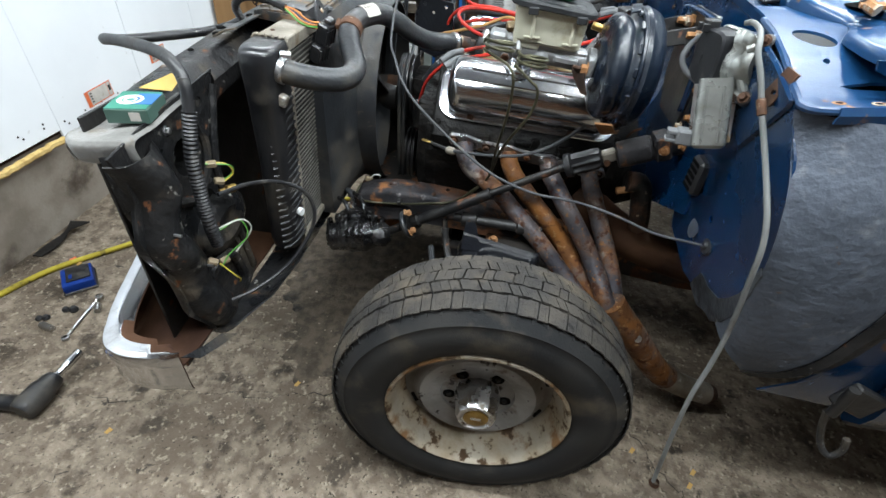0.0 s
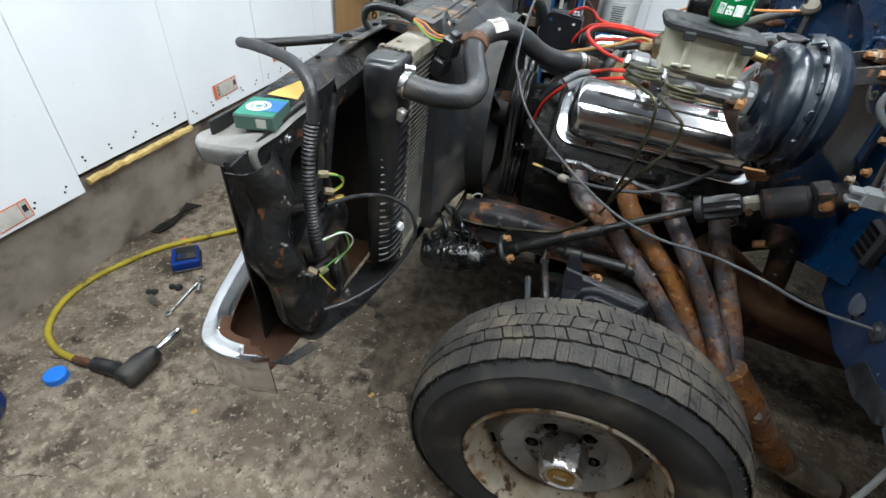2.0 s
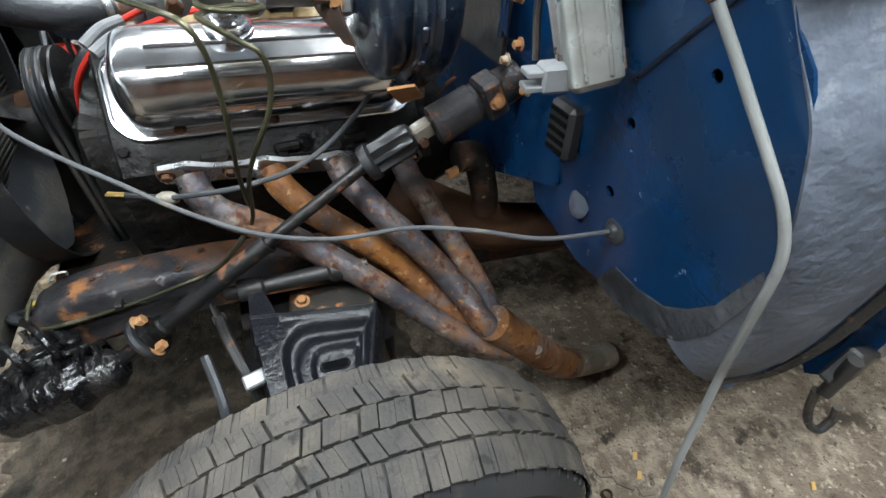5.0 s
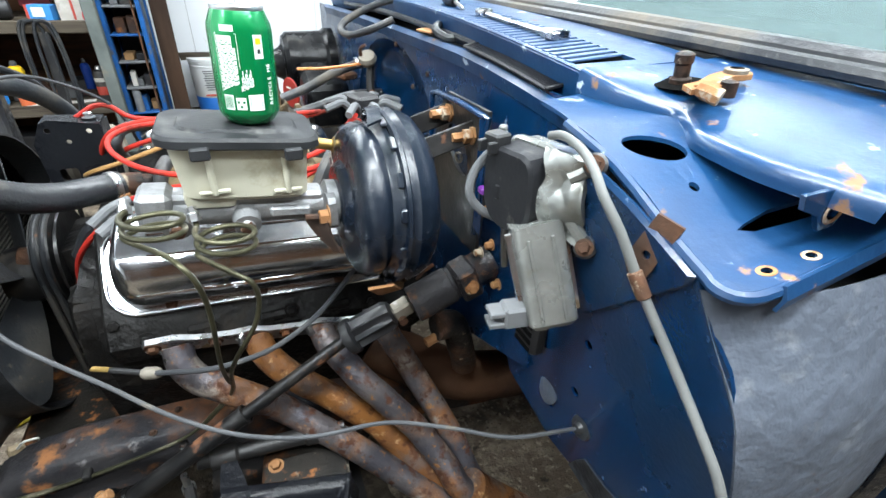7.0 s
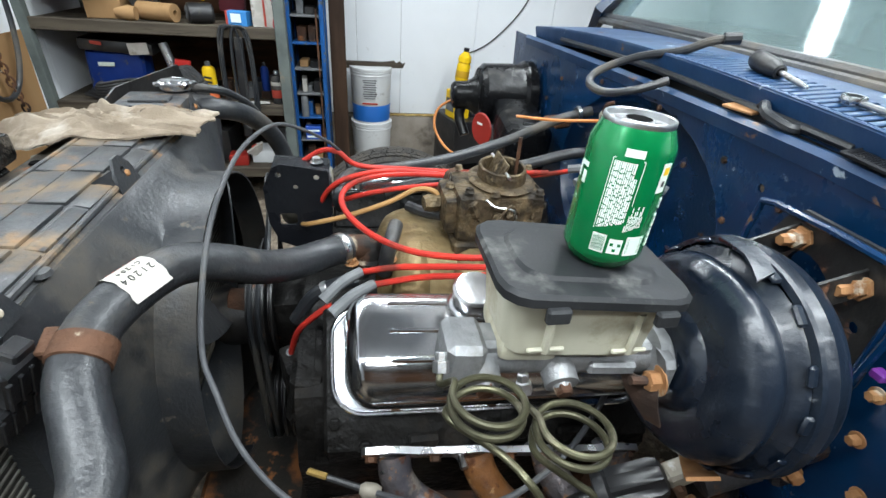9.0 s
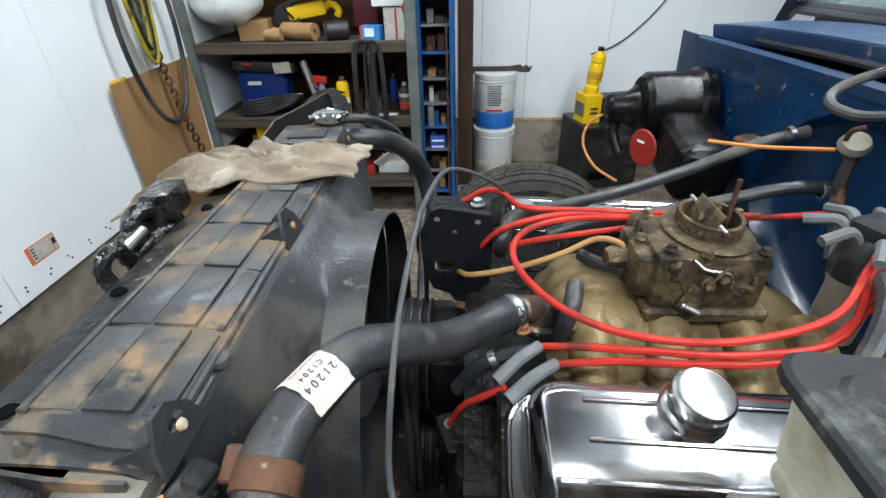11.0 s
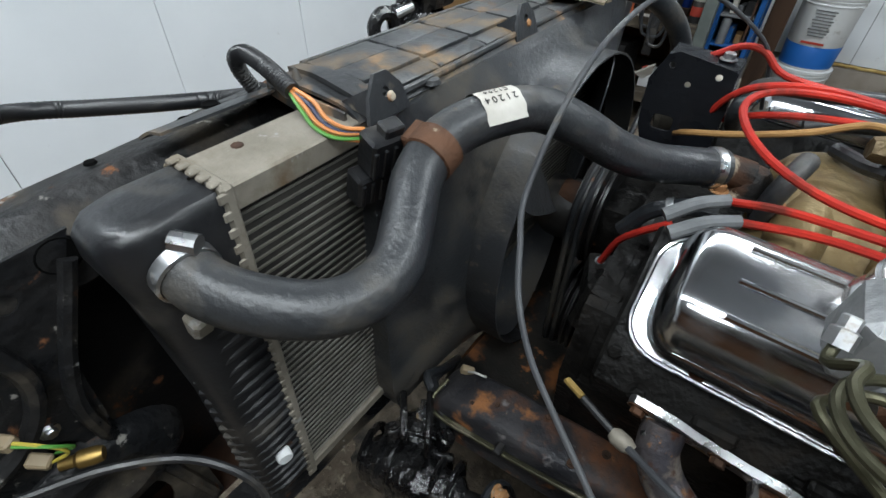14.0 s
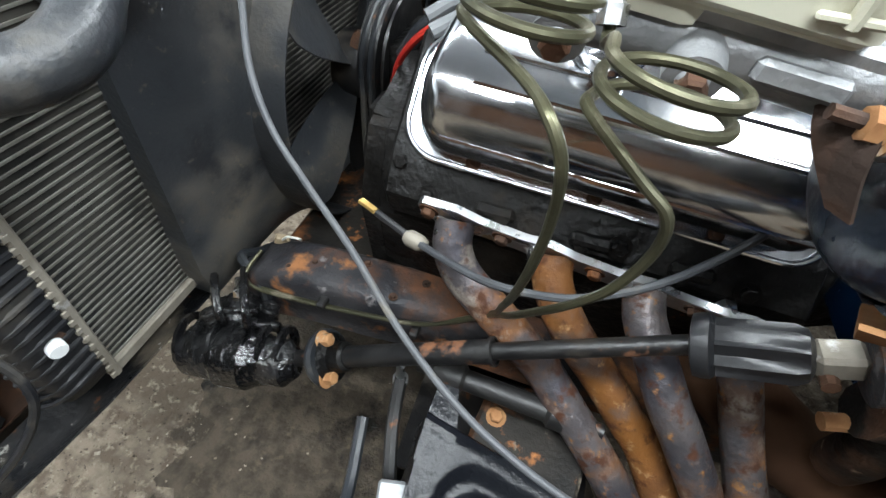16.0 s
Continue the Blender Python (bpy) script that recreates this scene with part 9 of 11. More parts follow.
part("link_arm", tube([hm @ V(-0.03, -0.012, 0.006), hm @ V(-0.045, -0.022, 0.012), hm @ V(-0.040, -0.036, 0.008)], 0.008, 8), TANRUST, hg)
part("bushing", lathe([(0.007, 0), (0.012, 0.001), (0.012, 0.011), (0.007, 0.012)], hm @ pose(0.042, 0.017, 0.004), 16), ALUDUSTY, hg, "pale washer")
part("pin", lathe([(0, 0), (0.008, 0), (0.008, 0.014), (0, 0.015)], hm @ pose(-0.004, -0.014, 0.0), 12), RUSTY, hg)
wh = solo("cowl_hose", tube([(0.475, 0.975, 1.212), (0.450, 0.985, 1.205), (0.42, 1.01, 1.185), (0.37, 1.06, 1.165), (0.31, 1.08, 1.135), (0.285, 1.06, 1.115), (0.295, 1.01, 1.11), (0.33, 0.97, 1.125), (0.375, 0.955, 1.145)], 0.0075, 10, 6), RUBBER, "black rubber hose curling over the cowl", "hose")
part("hose_nozzle", tube([(0.468, 0.975, 1.212), (0.492, 0.965, 1.215)], 0.010, 10, 1), BLACKPLASTIC, wh)
tr = solo("torn_seal", tube([(0.405, 0.775, 1.148), (0.395, 0.76, 1.156), (0.380, 0.735, 1.150), (0.388, 0.705, 1.142), (0.402, 0.70, 1.142)], 0.007, 8, 5), RUBBER, "torn end of black cowl seal", "seal")
part("rust_tab", box((0.392, 0.790, 1.143), (0.03, 0.05, 0.004), (0, -5, 12), 0.001), TANRUST, tr)
mesh_t = thing("cowl_screen", (0.415, 0.56, 1.13), "black plastic mesh cowl screen", "screen")


def screen_z(y):
    """Height of the screen, which lies along the firewall's lip."""
    f = (y - 0.33) / 1.41
    return 1.1215 + 0.022 * math.sin(min(1, f * 4) * math.pi / 2) - 0.022 * f * f


def screen_at(u, y):
    return V(0.379 + 0.028 * u, y, screen_z(y) + 0.004 * u)


EDGE = [screen_at(0, 0.392 + 0.028 * k) for k in range(9)] + [screen_at(1, 0.616 - 0.028 * k) for k in range(9)]
part("frame", tube(EDGE + EDGE[:1], 0.0026, 6, 1), COVERBLACK, mesh_t)
part("screen_tray", sheet([[screen_at(u, 0.394 + 0.0275 * k) - V(0, 0, 0.0022) for u in (0.02, 0.98)] for k in range(9)], 0.001), VOIDSHADE, mesh_t)
bars = bmesh.new()
for k in range(46):
    y = 0.396 + 0.0048 * k
    tube([screen_at(0.02, y), screen_at(0.98, y + 0.001)], 0.0009, 4, 1, True, bars)
for k in range(7):
    tube([screen_at(0.13 + 0.123 * k, 0.393 + 0.0278 * j) for j in range(9)], 0.0009, 4, 1, True, bars)
tagged(part("mesh", bars, COVERBLACK, mesh_t, "", 0), kind="stuff")

# blower housing on the far end of the firewall
bw = thing("heater_blower", (0.24, 1.50, 0.80), "black heater blower housing with a round motor", "heater blower")
part("case", lathe([(0, -0.075), (0.078, -0.075), (0.090, -0.062), (0.092, 0.05), (0.10, 0.06), (0.10, 0.085), (0, 0.085)], basis((0.285, 1.62, 0.955), (1, 0, 0)), 32), BLOWERBLACK, bw)
part("outlet", box((0.30, 1.47, 0.885), (0.13, 0.24, 0.14), (10, 0, 0), 0.035, 3), BLOWERBLACK, bw)
part("motor", lathe([(0.060, 0.0), (0.050, 0.01), (0.040, 0.03), (0.040, 0.065), (0.034, 0.072), (0, 0.074)], basis((0.210, 1.655, 0.945), (-1, 0, 0)), 24), BLOWERBLACK, bw)
part("snout", tube([(0.175, 1.66, 0.93), (0.165, 1.65, 0.88), (0.18, 1.62, 0.83)], 0.016, 12), BLOWERBLACK, bw)
part("rust_flange", box((0.34, 1.30, 0.97), (0.05, 0.06, 0.02), (0, 0, 20), 0.006), RUSTY, bw)
part("red_disc", lathe([(0, 0.004), (0.045, 0.003), (0.048, 0)], basis((0.212, 1.535, 0.875), (-0.9, -0.4, 0)), 24), REDPAINT, bw, "dull red round sticker")
for k in range(3):
    part("print_bar", box((0.2065, 1.54 + 0.006 * k, 0.89 - 0.016 * k), (0.002, 0.026, 0.006), (0, 0, 24), 0), INKWHITE, bw)
ol = solo("orange_lead", tube([(0.17, 1.56, 0.77), (0.12, 1.62, 0.79), (0.09, 1.66, 0.84), (0.10, 1.68, 0.89), (0.14, 1.68, 0.92), (0.18, 1.67, 0.93)], 0.004, 8, 6), WIREORANGE, "looping orange electrical lead", "wire")
vm = thing("vacuum_valve", (0.36, 1.05, 0.92), "small metal vacuum valve with hose and bracket", "valve")
part("valve_body", lathe([(0, 0), (0.018, 0), (0.022, 0.01), (0.018, 0.02), (0, 0.022)], basis((0.345, 1.06, 1.045), (-0.3, -0.5, 0.8)), 16), ALUDUSTY, vm)
part("valve_arm", tube([(0.35, 1.06, 1.04), (0.345, 1.05, 0.98), (0.35, 1.03, 0.92), (0.34, 1.0, 0.88)], 0.010, 8), BLACKPAINT, vm)
part("valve_hook", tube([(0.33, 1.06, 1.05), (0.325, 1.05, 1.075), (0.335, 1.04, 1.085)], 0.004, 6), RUSTY, vm)
part("orange_lead", tube([(0.33, 1.07, 1.04), (0.26, 1.14, 1.02), (0.20, 1.20, 1.01)], 0.0035, 6), WIREORANGE, vm)

# cloth on the shroud
random.seed(21)
rag_rows = []
NXr, NYr = 64, 44
for i in range(NXr + 1):
    u = i / NXr
    row = []
    for j in range(NYr + 1):
        v = j / NYr
        x = -0.905 + 0.480 * v + 0.030 * noise.noise(V(u * 4, v * 3, 1.0))
        y = 1.030 + 0.150 * u + 0.035 * noise.noise(V(v * 5, u * 3, 5.0)) + 0.050 * (1 - v) + 0.020 * math.sin(v * 7)
        base = 1.004 if x > -0.615 else 1.004 - (-0.615 - x) * 0.36
        fold = abs(noise.noise(V(u * 8 + v * 3, v * 4.2, 2.0))) * 0.034 + 0.016 * abs(noise.noise(V(u * 19 + v * 9, v * 9, 7.0)))
        hump = 0.022 * math.exp(-((v - 0.35) / 0.25) ** 2 - ((u - 0.4) / 0.35) ** 2)
        edge = min(u, 1 - u, v, 1 - v)
        row.append(V(x, y, base + 0.004 + (fold + hump) * min(1, edge * 7 + 0.15)))
    rag_rows.append(row)
cloth_bm = sheet(rag_rows, 0)
sheet([[p - V(0, 0, 0.003) for p in r] for r in rag_rows], 0, cloth_bm)
solo("shop_cloth", cloth_bm, CLOTH, "crumpled dirty tan shop cloth on the shroud", "cloth", angle=60)
cl = thing("latch_assembly", (-0.71, 0.90, 0.93), "greasy black hood latch on the support", "latch")
part("latch_plate", box((-0.715, 0.935, 0.968), (0.016, 0.15, 0.060), (0, 0, 3), 0.006), OILYBLACK, cl)
part("latch_hook", tube([(-0.712, 0.825, 0.945), (-0.714, 0.820, 0.972), (-0.710, 0.834, 0.990), (-0.704, 0.852, 0.986), (-0.706, 0.860, 0.965)], 0.011, 10), OILYBLACK, cl)
part("latch_hook", tube([(-0.712, 0.900, 0.960), (-0.714, 0.896, 0.995), (-0.710, 0.915, 1.010), (-0.704, 0.938, 1.000), (-0.706, 0.944, 0.975)], 0.013, 10), OILYBLACK, cl)
part("latch_pin", tube([(-0.700, 0.855, 0.985), (-0.700, 0.900, 0.990)], 0.007, 10, 1), BRIGHT, cl)
part("latch_spring", tube([(-0.702, 0.865, 0.962), (-0.702, 0.93, 0.966), (-0.702, 0.985, 0.965)], 0.011, 10, 5, ridges=(0.006, 0.003)), OILYBLACK, cl)
part("latch_block", box((-0.705, 0.975, 1.0), (0.045, 0.070, 0.045), (0, 0, 5), 0.010, 2), OILYBLACK, cl)
dfl = thing("upright_deflector", (-0.62, 1.40, 1.0), "dusty dark upright sheet behind the radiator cap", "panel")
part("deflector_sheet", sheet([[V(-0.66, 1.22, 1.0), V(-0.64, 1.28, 1.03), V(-0.57, 1.45, 1.045)], [V(-0.66, 1.22, 0.97), V(-0.64, 1.30, 0.97), V(-0.56, 1.47, 0.98)]], 0.004), BLACKPAINT, dfl)
cap2 = thing("shroud_far_block", (-0.55, 1.24, 0.98), "raised dusty end of the radiator shroud", "shroud end")
part("block_body", box((-0.545, 1.215, 1.012), (0.12, 0.11, 0.03), (0, 0, 4), 0.008, 2), SHROUD, cap2)
part("block_recess", box((-0.545, 1.20, 1.029), (0.07, 0.045, 0.004), (0, 0, 4), 0.002), SHROUD, cap2)

# ---- shelving along the north wall ----
sh = thing("shelving_unit", (-1.08, 3.15, 0.0), "old wooden shelving with brown board back, cluttered", "shelves")
X0, X1, YF, YB = -1.66, -0.52, 2.86, 3.45
for z in (0.935, 0.555, 0.20):
    s = part("shelf_board", box(((X0 + X1) / 2, (YF + YB) / 2, z), (X1 - X0, YB - YF, 0.022), bevel=0.003), WOOD, sh, "worn grey wooden shelf board")
    part("shelf_lip", box(((X0 + X1) / 2, YF - 0.008, z - 0.006), (X1 - X0, 0.02, 0.055), bevel=0.004), WOOD, sh)
part("shelf_board", box(((X0 + X1) / 2, (YF + YB) / 2, 1.42), (X1 - X0, YB - YF, 0.022), bevel=0.003), WOOD, sh)
for x in (X0, X1):
    part("front_post", box((x, YF - 0.01, 0.80), (0.055, 0.05, 1.60), bevel=0.004), POSTGREEN, sh, "grey-green painted post")
    part("back_post", box((x, YB, 0.80), (0.05, 0.05, 1.60), bevel=0.004), POSTGREEN, sh)
part("back_board", box(((X0 + X1) / 2, YB + 0.03, 0.80), (X1 - X0 + 0.04, 0.012, 1.55), bevel=0.001), PLYBROWN, sh, "brown plywood back")
part("side_board", box((X0 - 0.03, (YF + YB) / 2 + 0.03, 0.80), (0.01, YB - YF, 1.55), bevel=0.001), PLYBROWN, sh)

# upper shelf contents
S1z, S2z, S3z = 0.946, 0.566, 0.211
bag = thing("plastic_bag", (-1.50, 3.0, S1z), "bulging white plastic bag on the shelf", "bag")
bmb = bmesh.new()
bmesh.ops.create_icosphere(bmb, subdivisions=4, radius=1, matrix=pose(-1.48, 2.99, S1z + 0.20) @ Matrix.Diagonal((0.19, 0.12, 0.12, 1)))
for v in bmb.verts:
    v.co += V(*(noise.noise_vector(v.co * 9) * 0.022)) + V(*(noise.noise_vector(v.co * 22) * 0.008))
part("bag_skin", bmb, WHITEPLASTIC, bag, "", 70)
solo("cardboard_carton", box((-1.37, 3.06, S1z + 0.05), (0.16, 0.16, 0.10), (0, 0, 5), 0.003), CARDBOARD, "brown cardboard carton under the bag", "carton")
pr = thing("paper_roll", (-1.10, 2.98, S1z), "roll of brown masking paper", "paper roll")
part("roll", lathe([(0.014, 0), (0.042, 0), (0.042, 0.19), (0.014, 0.19), (0.014, 0)], basis((-1.21, 3.02, S1z + 0.043), (1, -0.35, 0)), 28), CARDBOARD, pr)
solo("paper_cone", lathe([(0, 0), (0.030, 0.0), (0.036, 0.03), (0.02, 0.09), (0, 0.09)], basis((-1.20, 2.93, S1z + 0.036), (-1, 0, 0)), 18), CARDBOARD, "brown paper tube end", "paper tube")
ts = thing("yellow_power_saw", (-1.08, 3.08, S1z), "yellow and black power saw with a cord", "power tool")
part("saw_body", box((-1.10, 3.10, S1z + 0.13), (0.20, 0.09, 0.07), (0, -8, 10), 0.02, 2), YELLOW, ts)
part("saw_handle", tube([(-1.02, 3.10, S1z + 0.13), (-0.97, 3.10, S1z + 0.16), (-0.93, 3.10, S1z + 0.13), (-0.94, 3.10, S1z + 0.10)], 0.018, 10), YELLOW, ts)
part("saw_guard", lathe([(0, 0), (0.07, 0), (0.07, 0.03), (0, 0.03)], basis((-1.2, 3.08, S1z + 0.10), (0, -1, 0)), 20), BLACKPLASTIC, ts)
part("cord", tube([(-1.16, 3.04, S1z + 0.10), (-1.18, 2.98, S1z + 0.16), (-1.10, 2.96, S1z + 0.19), (-0.98, 2.99, S1z + 0.20), (-0.93, 3.02, S1z + 0.18)], 0.006, 8), BLACKPLASTIC, ts)
mt = thing("electric_motor", (-0.93, 2.98, S1z), "black electric motor lying on the shelf", "motor")
part("motor_can", lathe([(0, 0), (0.038, 0.0), (0.048, 0.008), (0.048, 0.11), (0.040, 0.12), (0, 0.12)], basis((-0.975, 2.95, S1z + 0.048), (1, 0.45, 0)), 22), BLACKPLASTIC, mt)
part("motor_vent", lathe([(0.016, 0.003), (0.03, 0.003), (0.034, 0)], basis((-0.976, 2.948, S1z + 0.048), (-1, -0.45, 0)), 18), GREYBOOT, mt)
solo("maroon_case", box((-0.80, 3.18, S1z + 0.12), (0.13, 0.05, 0.16), (0, 4, 0), 0.008, 2), plain("maroon_plastic", (0.15, 0.02, 0.03), 0.5), "dull maroon plastic case", "case")
bb = thing("parts_carton", (-0.72, 2.98, S1z), "small red and blue printed carton", "carton")
part("carton", box((-0.735, 2.97, S1z + 0.034), (0.10, 0.07, 0.068), (0, 0, -10), 0.002), plain("blue_card", (0.03, 0.20, 0.50), 0.5), bb)
part("red_side", box((-0.785, 2.978, S1z + 0.034), (0.012, 0.071, 0.069), (0, 0, -10), 0.001), INKRED, bb)
part("white_panel", box((-0.745, 2.933, S1z + 0.038), (0.05, 0.002, 0.04), (0, 0, -10), 0), INKWHITE, bb)
wc = thing("white_carton", (-0.60, 3.02, S1z), "white carton with red stripe and grey print bars", "carton")
part("carton", box((-0.595, 3.02, S1z + 0.075), (0.135, 0.16, 0.15), (0, 0, -4), 0.002), PAPERWHITE, wc)
part("red_stripe", box((-0.605, 2.938, S1z + 0.075), (0.010, 0.002, 0.14), (0, 0, -4), 0), INKRED, wc)
for k in range(3):
    part("print_bar", box((-0.55, 2.9355, S1z + 0.11 - 0.014 * k), (0.035 - 0.006 * k, 0.002, 0.006), (0, 0, -4), 0), GREYBOOT, wc)
lb = thing("lidded_box", (-0.62, 3.02, S1z + 0.15), "white box with a dark triangle mark", "box")
part("box_body", box((-0.625, 3.02, S1z + 0.21), (0.20, 0.18, 0.11), (0, 0, 3), 0.008, 2), WHITEPLASTIC, lb)
part("mark", prism([(-0.03, 0.014), (0.03, 0.014), (0, -0.018)], 0.002, Matrix.Translation((-0.63, 2.927, S1z + 0.215)) @ basis((0, 0, 0), (0, -1, 0), (1, 0, 0))), BLACKPLASTIC, lb)
# second shelf
tb = thing("blue_tool_bag", (-1.38, 3.0, S2z), "blue and black tool bag with coiled leads", "tool bag")
part("bag_body", box((-1.38, 3.05, S2z + 0.12), (0.27, 0.16, 0.22), (-8, 0, 3), 0.03, 3), BLUEPLASTIC, tb)
part("bag_top", box((-1.35, 3.04, S2z + 0.255), (0.34, 0.18, 0.06), (0, 4, 3), 0.02, 2), BLACKPLASTIC, tb)
part("bag_badge", box((-1.41, 2.958, S2z + 0.17), (0.075, 0.004, 0.02), (-8, 0, 3), 0.002), INKWHITE, tb)
part("red_tag", box((-1.42, 2.93, S2z + 0.275), (0.05, 0.004, 0.016), (0, 8, 3), 0.002), INKRED, tb)
part("paper_tag", box((-1.23, 2.925, S2z + 0.255), (0.09, 0.003, 0.055), (0, -4, 3), 0), PAPERWHITE, tb)
for k in range(6):
    part("lead", tube([(-1.53 + 0.02 * k, 2.92, S2z + 0.03 + 0.012 * k), (-1.45, 2.905, S2z + 0.015 + 0.013 * k), (-1.32, 2.91 + 0.004 * k, S2z + 0.03 + 0.014 * k), (-1.20 + 0.008 * k, 2.93, S2z + 0.075 + 0.008 * k), (-1.16, 2.97, S2z + 0.09)], 0.009, 8, 5), BLACKPLASTIC, tb, "black coiled lead")
sp = thing("spray_bottle", (-1.02, 2.93, S2z), "blue cleaner spray bottle with red trigger", "spray bottle")
part("bottle", lathe([(0, 0), (0.034, 0), (0.037, 0.006), (0.037, 0.085), (0.032, 0.11), (0.014, 0.155), (0.013, 0.175), (0, 0.175)], pose(-1.03, 2.93, S2z), 20), plain("clear_grey_plastic", (0.16, 0.18, 0.20), 0.25), sp)
part("label", lathe([(0.0375, 0.012), (0.0378, 0.014), (0.0378, 0.075), (0.0375, 0.077)], pose(-1.03, 2.93, S2z), 20), plain("cleaner_blue", (0.02, 0.22, 0.62), 0.4), sp, "blue label")
part("label_flash", box((-1.03, 2.891, S2z + 0.055), (0.04, 0.003, 0.018), (0, -12, 0), 0), INKORANGE, sp)
part("trigger_head", box((-1.035, 2.93, S2z + 0.195), (0.075, 0.026, 0.032), (0, 6, 0), 0.006, 2), plain("trigger_red", (0.55, 0.02, 0.015), 0.4), sp, "red trigger head")
part("trigger", tube([(-1.055, 2.93, S2z + 0.185), (-1.06, 2.93, S2z + 0.165), (-1.05, 2.93, S2z + 0.15)], 0.006, 8), bpy.data.materials["trigger_red"], sp)
ca = thing("caulk_tube", (-1.10, 2.96, S2z), "silver tube leaning on the bag", "tube")
part("tube_body", tube([(-1.085, 2.97, S2z + 0.10), (-1.13, 2.98, S2z + 0.28)], 0.022, 14, 1), BRIGHT, ca)


def aerosol(name, x, y, z, r, h, body, top, lab, cat="spray can"):
    t = thing(name, (x, y, z), lab, cat)
    part("can", lathe([(0, 0), (r, 0.0), (r, h * 0.80), (r * 0.85, h * 0.86), (r * 0.45, h * 0.90)], pose(x, y, z), 22), body, t)
    part("cap", lathe([(r * 0.45, h * 0.88), (r * 0.42, h * 0.97), (r * 0.3, h), (0, h)], pose(x, y, z), 16), top, t)
    return t


a = aerosol("cleaner_can", -0.915, 2.92, S2z, 0.033, 0.21, YELLOW, GREYBOOT, "yellow, white and orange cleaner spray can")
part("white_band", lathe([(0.0332, 0.065), (0.0335, 0.067), (0.0335, 0.095), (0.0332, 0.097)], pose(-0.915, 2.92, S2z), 22), INKWHITE, a)
part("orange_band", lathe([(0.0332, 0.002), (0.0335, 0.004), (0.0335, 0.062), (0.0332, 0.064)], pose(-0.915, 2.92, S2z), 22), INKORANGE, a)
for k in range(2):
    part("print_bar", box((-0.915, 2.8855, S2z + 0.135 - 0.022 * k), (0.035, 0.003, 0.010), (0, 10, 0), 0), INKBLACK, a)
a = aerosol("paint_can", -0.585, 2.95, S2z, 0.032, 0.17, BLACKPLASTIC, BRIGHT, "black and red penetrating oil spray can")
part("red_band", lathe([(0.0322, 0.03), (0.0325, 0.032), (0.0325, 0.07), (0.0322, 0.072)], pose(-0.585, 2.95, S2z), 22), INKRED, a)
part("pale_band", lathe([(0.0322, 0.095), (0.0325, 0.097), (0.0325, 0.112), (0.0322, 0.114)], pose(-0.585, 2.95, S2z), 22), PAPERWHITE, a)
aerosol("glue_bottle", -0.66, 3.05, S2z, 0.022, 0.19, BLUEPLASTIC, BLACKPLASTIC, "slim blue plastic glue bottle on the shelf")
random.seed(5)
for k in range(7):
    solo("shelf_box", box((-0.98 + 0.055 * k, 3.08 + 0.02 * (k % 2), S2z + 0.02 + 0.012 * (k % 3)), (0.05, 0.12, 0.04 + 0.024 * (k % 3)), (0, 0, random.uniform(-12, 12)), 0.003), (GREYBOOT, BLACKPLASTIC, RUSTY, CARDBOARD)[k % 4], "small dusty dark box on the shelf", "box", "small boxes on the shelf")
for k in range(3):
    solo("paper_sheet", box((-0.86 + 0.09 * k, 2.90, S2z + 0.004 + 0.003 * k), (0.11, 0.05, 0.002), (0, 0, -5 + 7 * k), 0), PAPERWHITE, "loose white paper on the shelf edge", "paper", "papers on the shelf")
solo("yellow_case", box((-1.36, 2.98, 0.47), (0.17, 0.14, 0.08), (0, 0, 0), 0.01, 2), YELLOW, "yellow plastic case hung under the shelf", "case")
part("case_hanger", box((-1.36, 3.1, 0.53), (0.2, 0.02, 0.05), bevel=0.002), WOOD, sh)
# belts hung from the upper shelf
for k, (x, w, h, y) in enumerate(((-0.745, 0.075, 0.46, 2.835), (-0.715, 0.055, 0.50, 2.828), (-0.77, 0.06, 0.42, 2.84))):
    pts = []
    for j in range(25):
        a = 2 * math.pi * j / 24
        pts.append(V(x + w * (abs(math.cos(a)) ** 0.5) * (1 if math.cos(a) > 0 else -1) * 0.9, y - 0.01, 0.90 - h / 2 + 0.06 + (h / 2) * (abs(math.sin(a)) ** 0.8) * (1 if math.sin(a) > 0 else -1)))
    solo("hanging_belt", tube(pts, 0.0075, 6, 2, False), RUBBER, "worn black drive belt hanging on the shelf", "belt", "belts hung on the shelves")
solo("hanging_strap", box((-0.735, 2.832, 0.66), (0.045, 0.012, 0.50), (0, 2, 0), 0.004), BLACKPLASTIC, "dark strap hanging among the belts", "strap")
# bottom clutter
for k, (x, y, w, d, h, mat, lab) in enumerate(((-1.35, 3.1, 0.3, 0.25, 0.22, CARDBOARD, "brown carton on the bottom shelf"), (-1.0, 3.1, 0.25, 0.22, 0.18, BLACKPLASTIC, "dark plastic tub on the bottom shelf"), (-0.68, 3.02, 0.18, 0.14, 0.075, WHITEPLASTIC, "white flat box on the bottom shelf"), (-0.84, 2.95, 0.10, 0.10, 0.06, REDPAINT, "small red tin on the bottom shelf"), (-0.62, 3.18, 0.12, 0.12, 0.16, GREYBOOT, "grey tin on the bottom shelf"))):
    solo("storage_box", box((x, y, S3z + h / 2), (w, d, h), (0, 0, 6 * (k - 2)), 0.006, 2), mat, lab, "box", "boxes on the bottom shelf")
lean = thing("crumpled_packet", (-0.74, 2.93, S3z), "crumpled white and red packet", "packet")
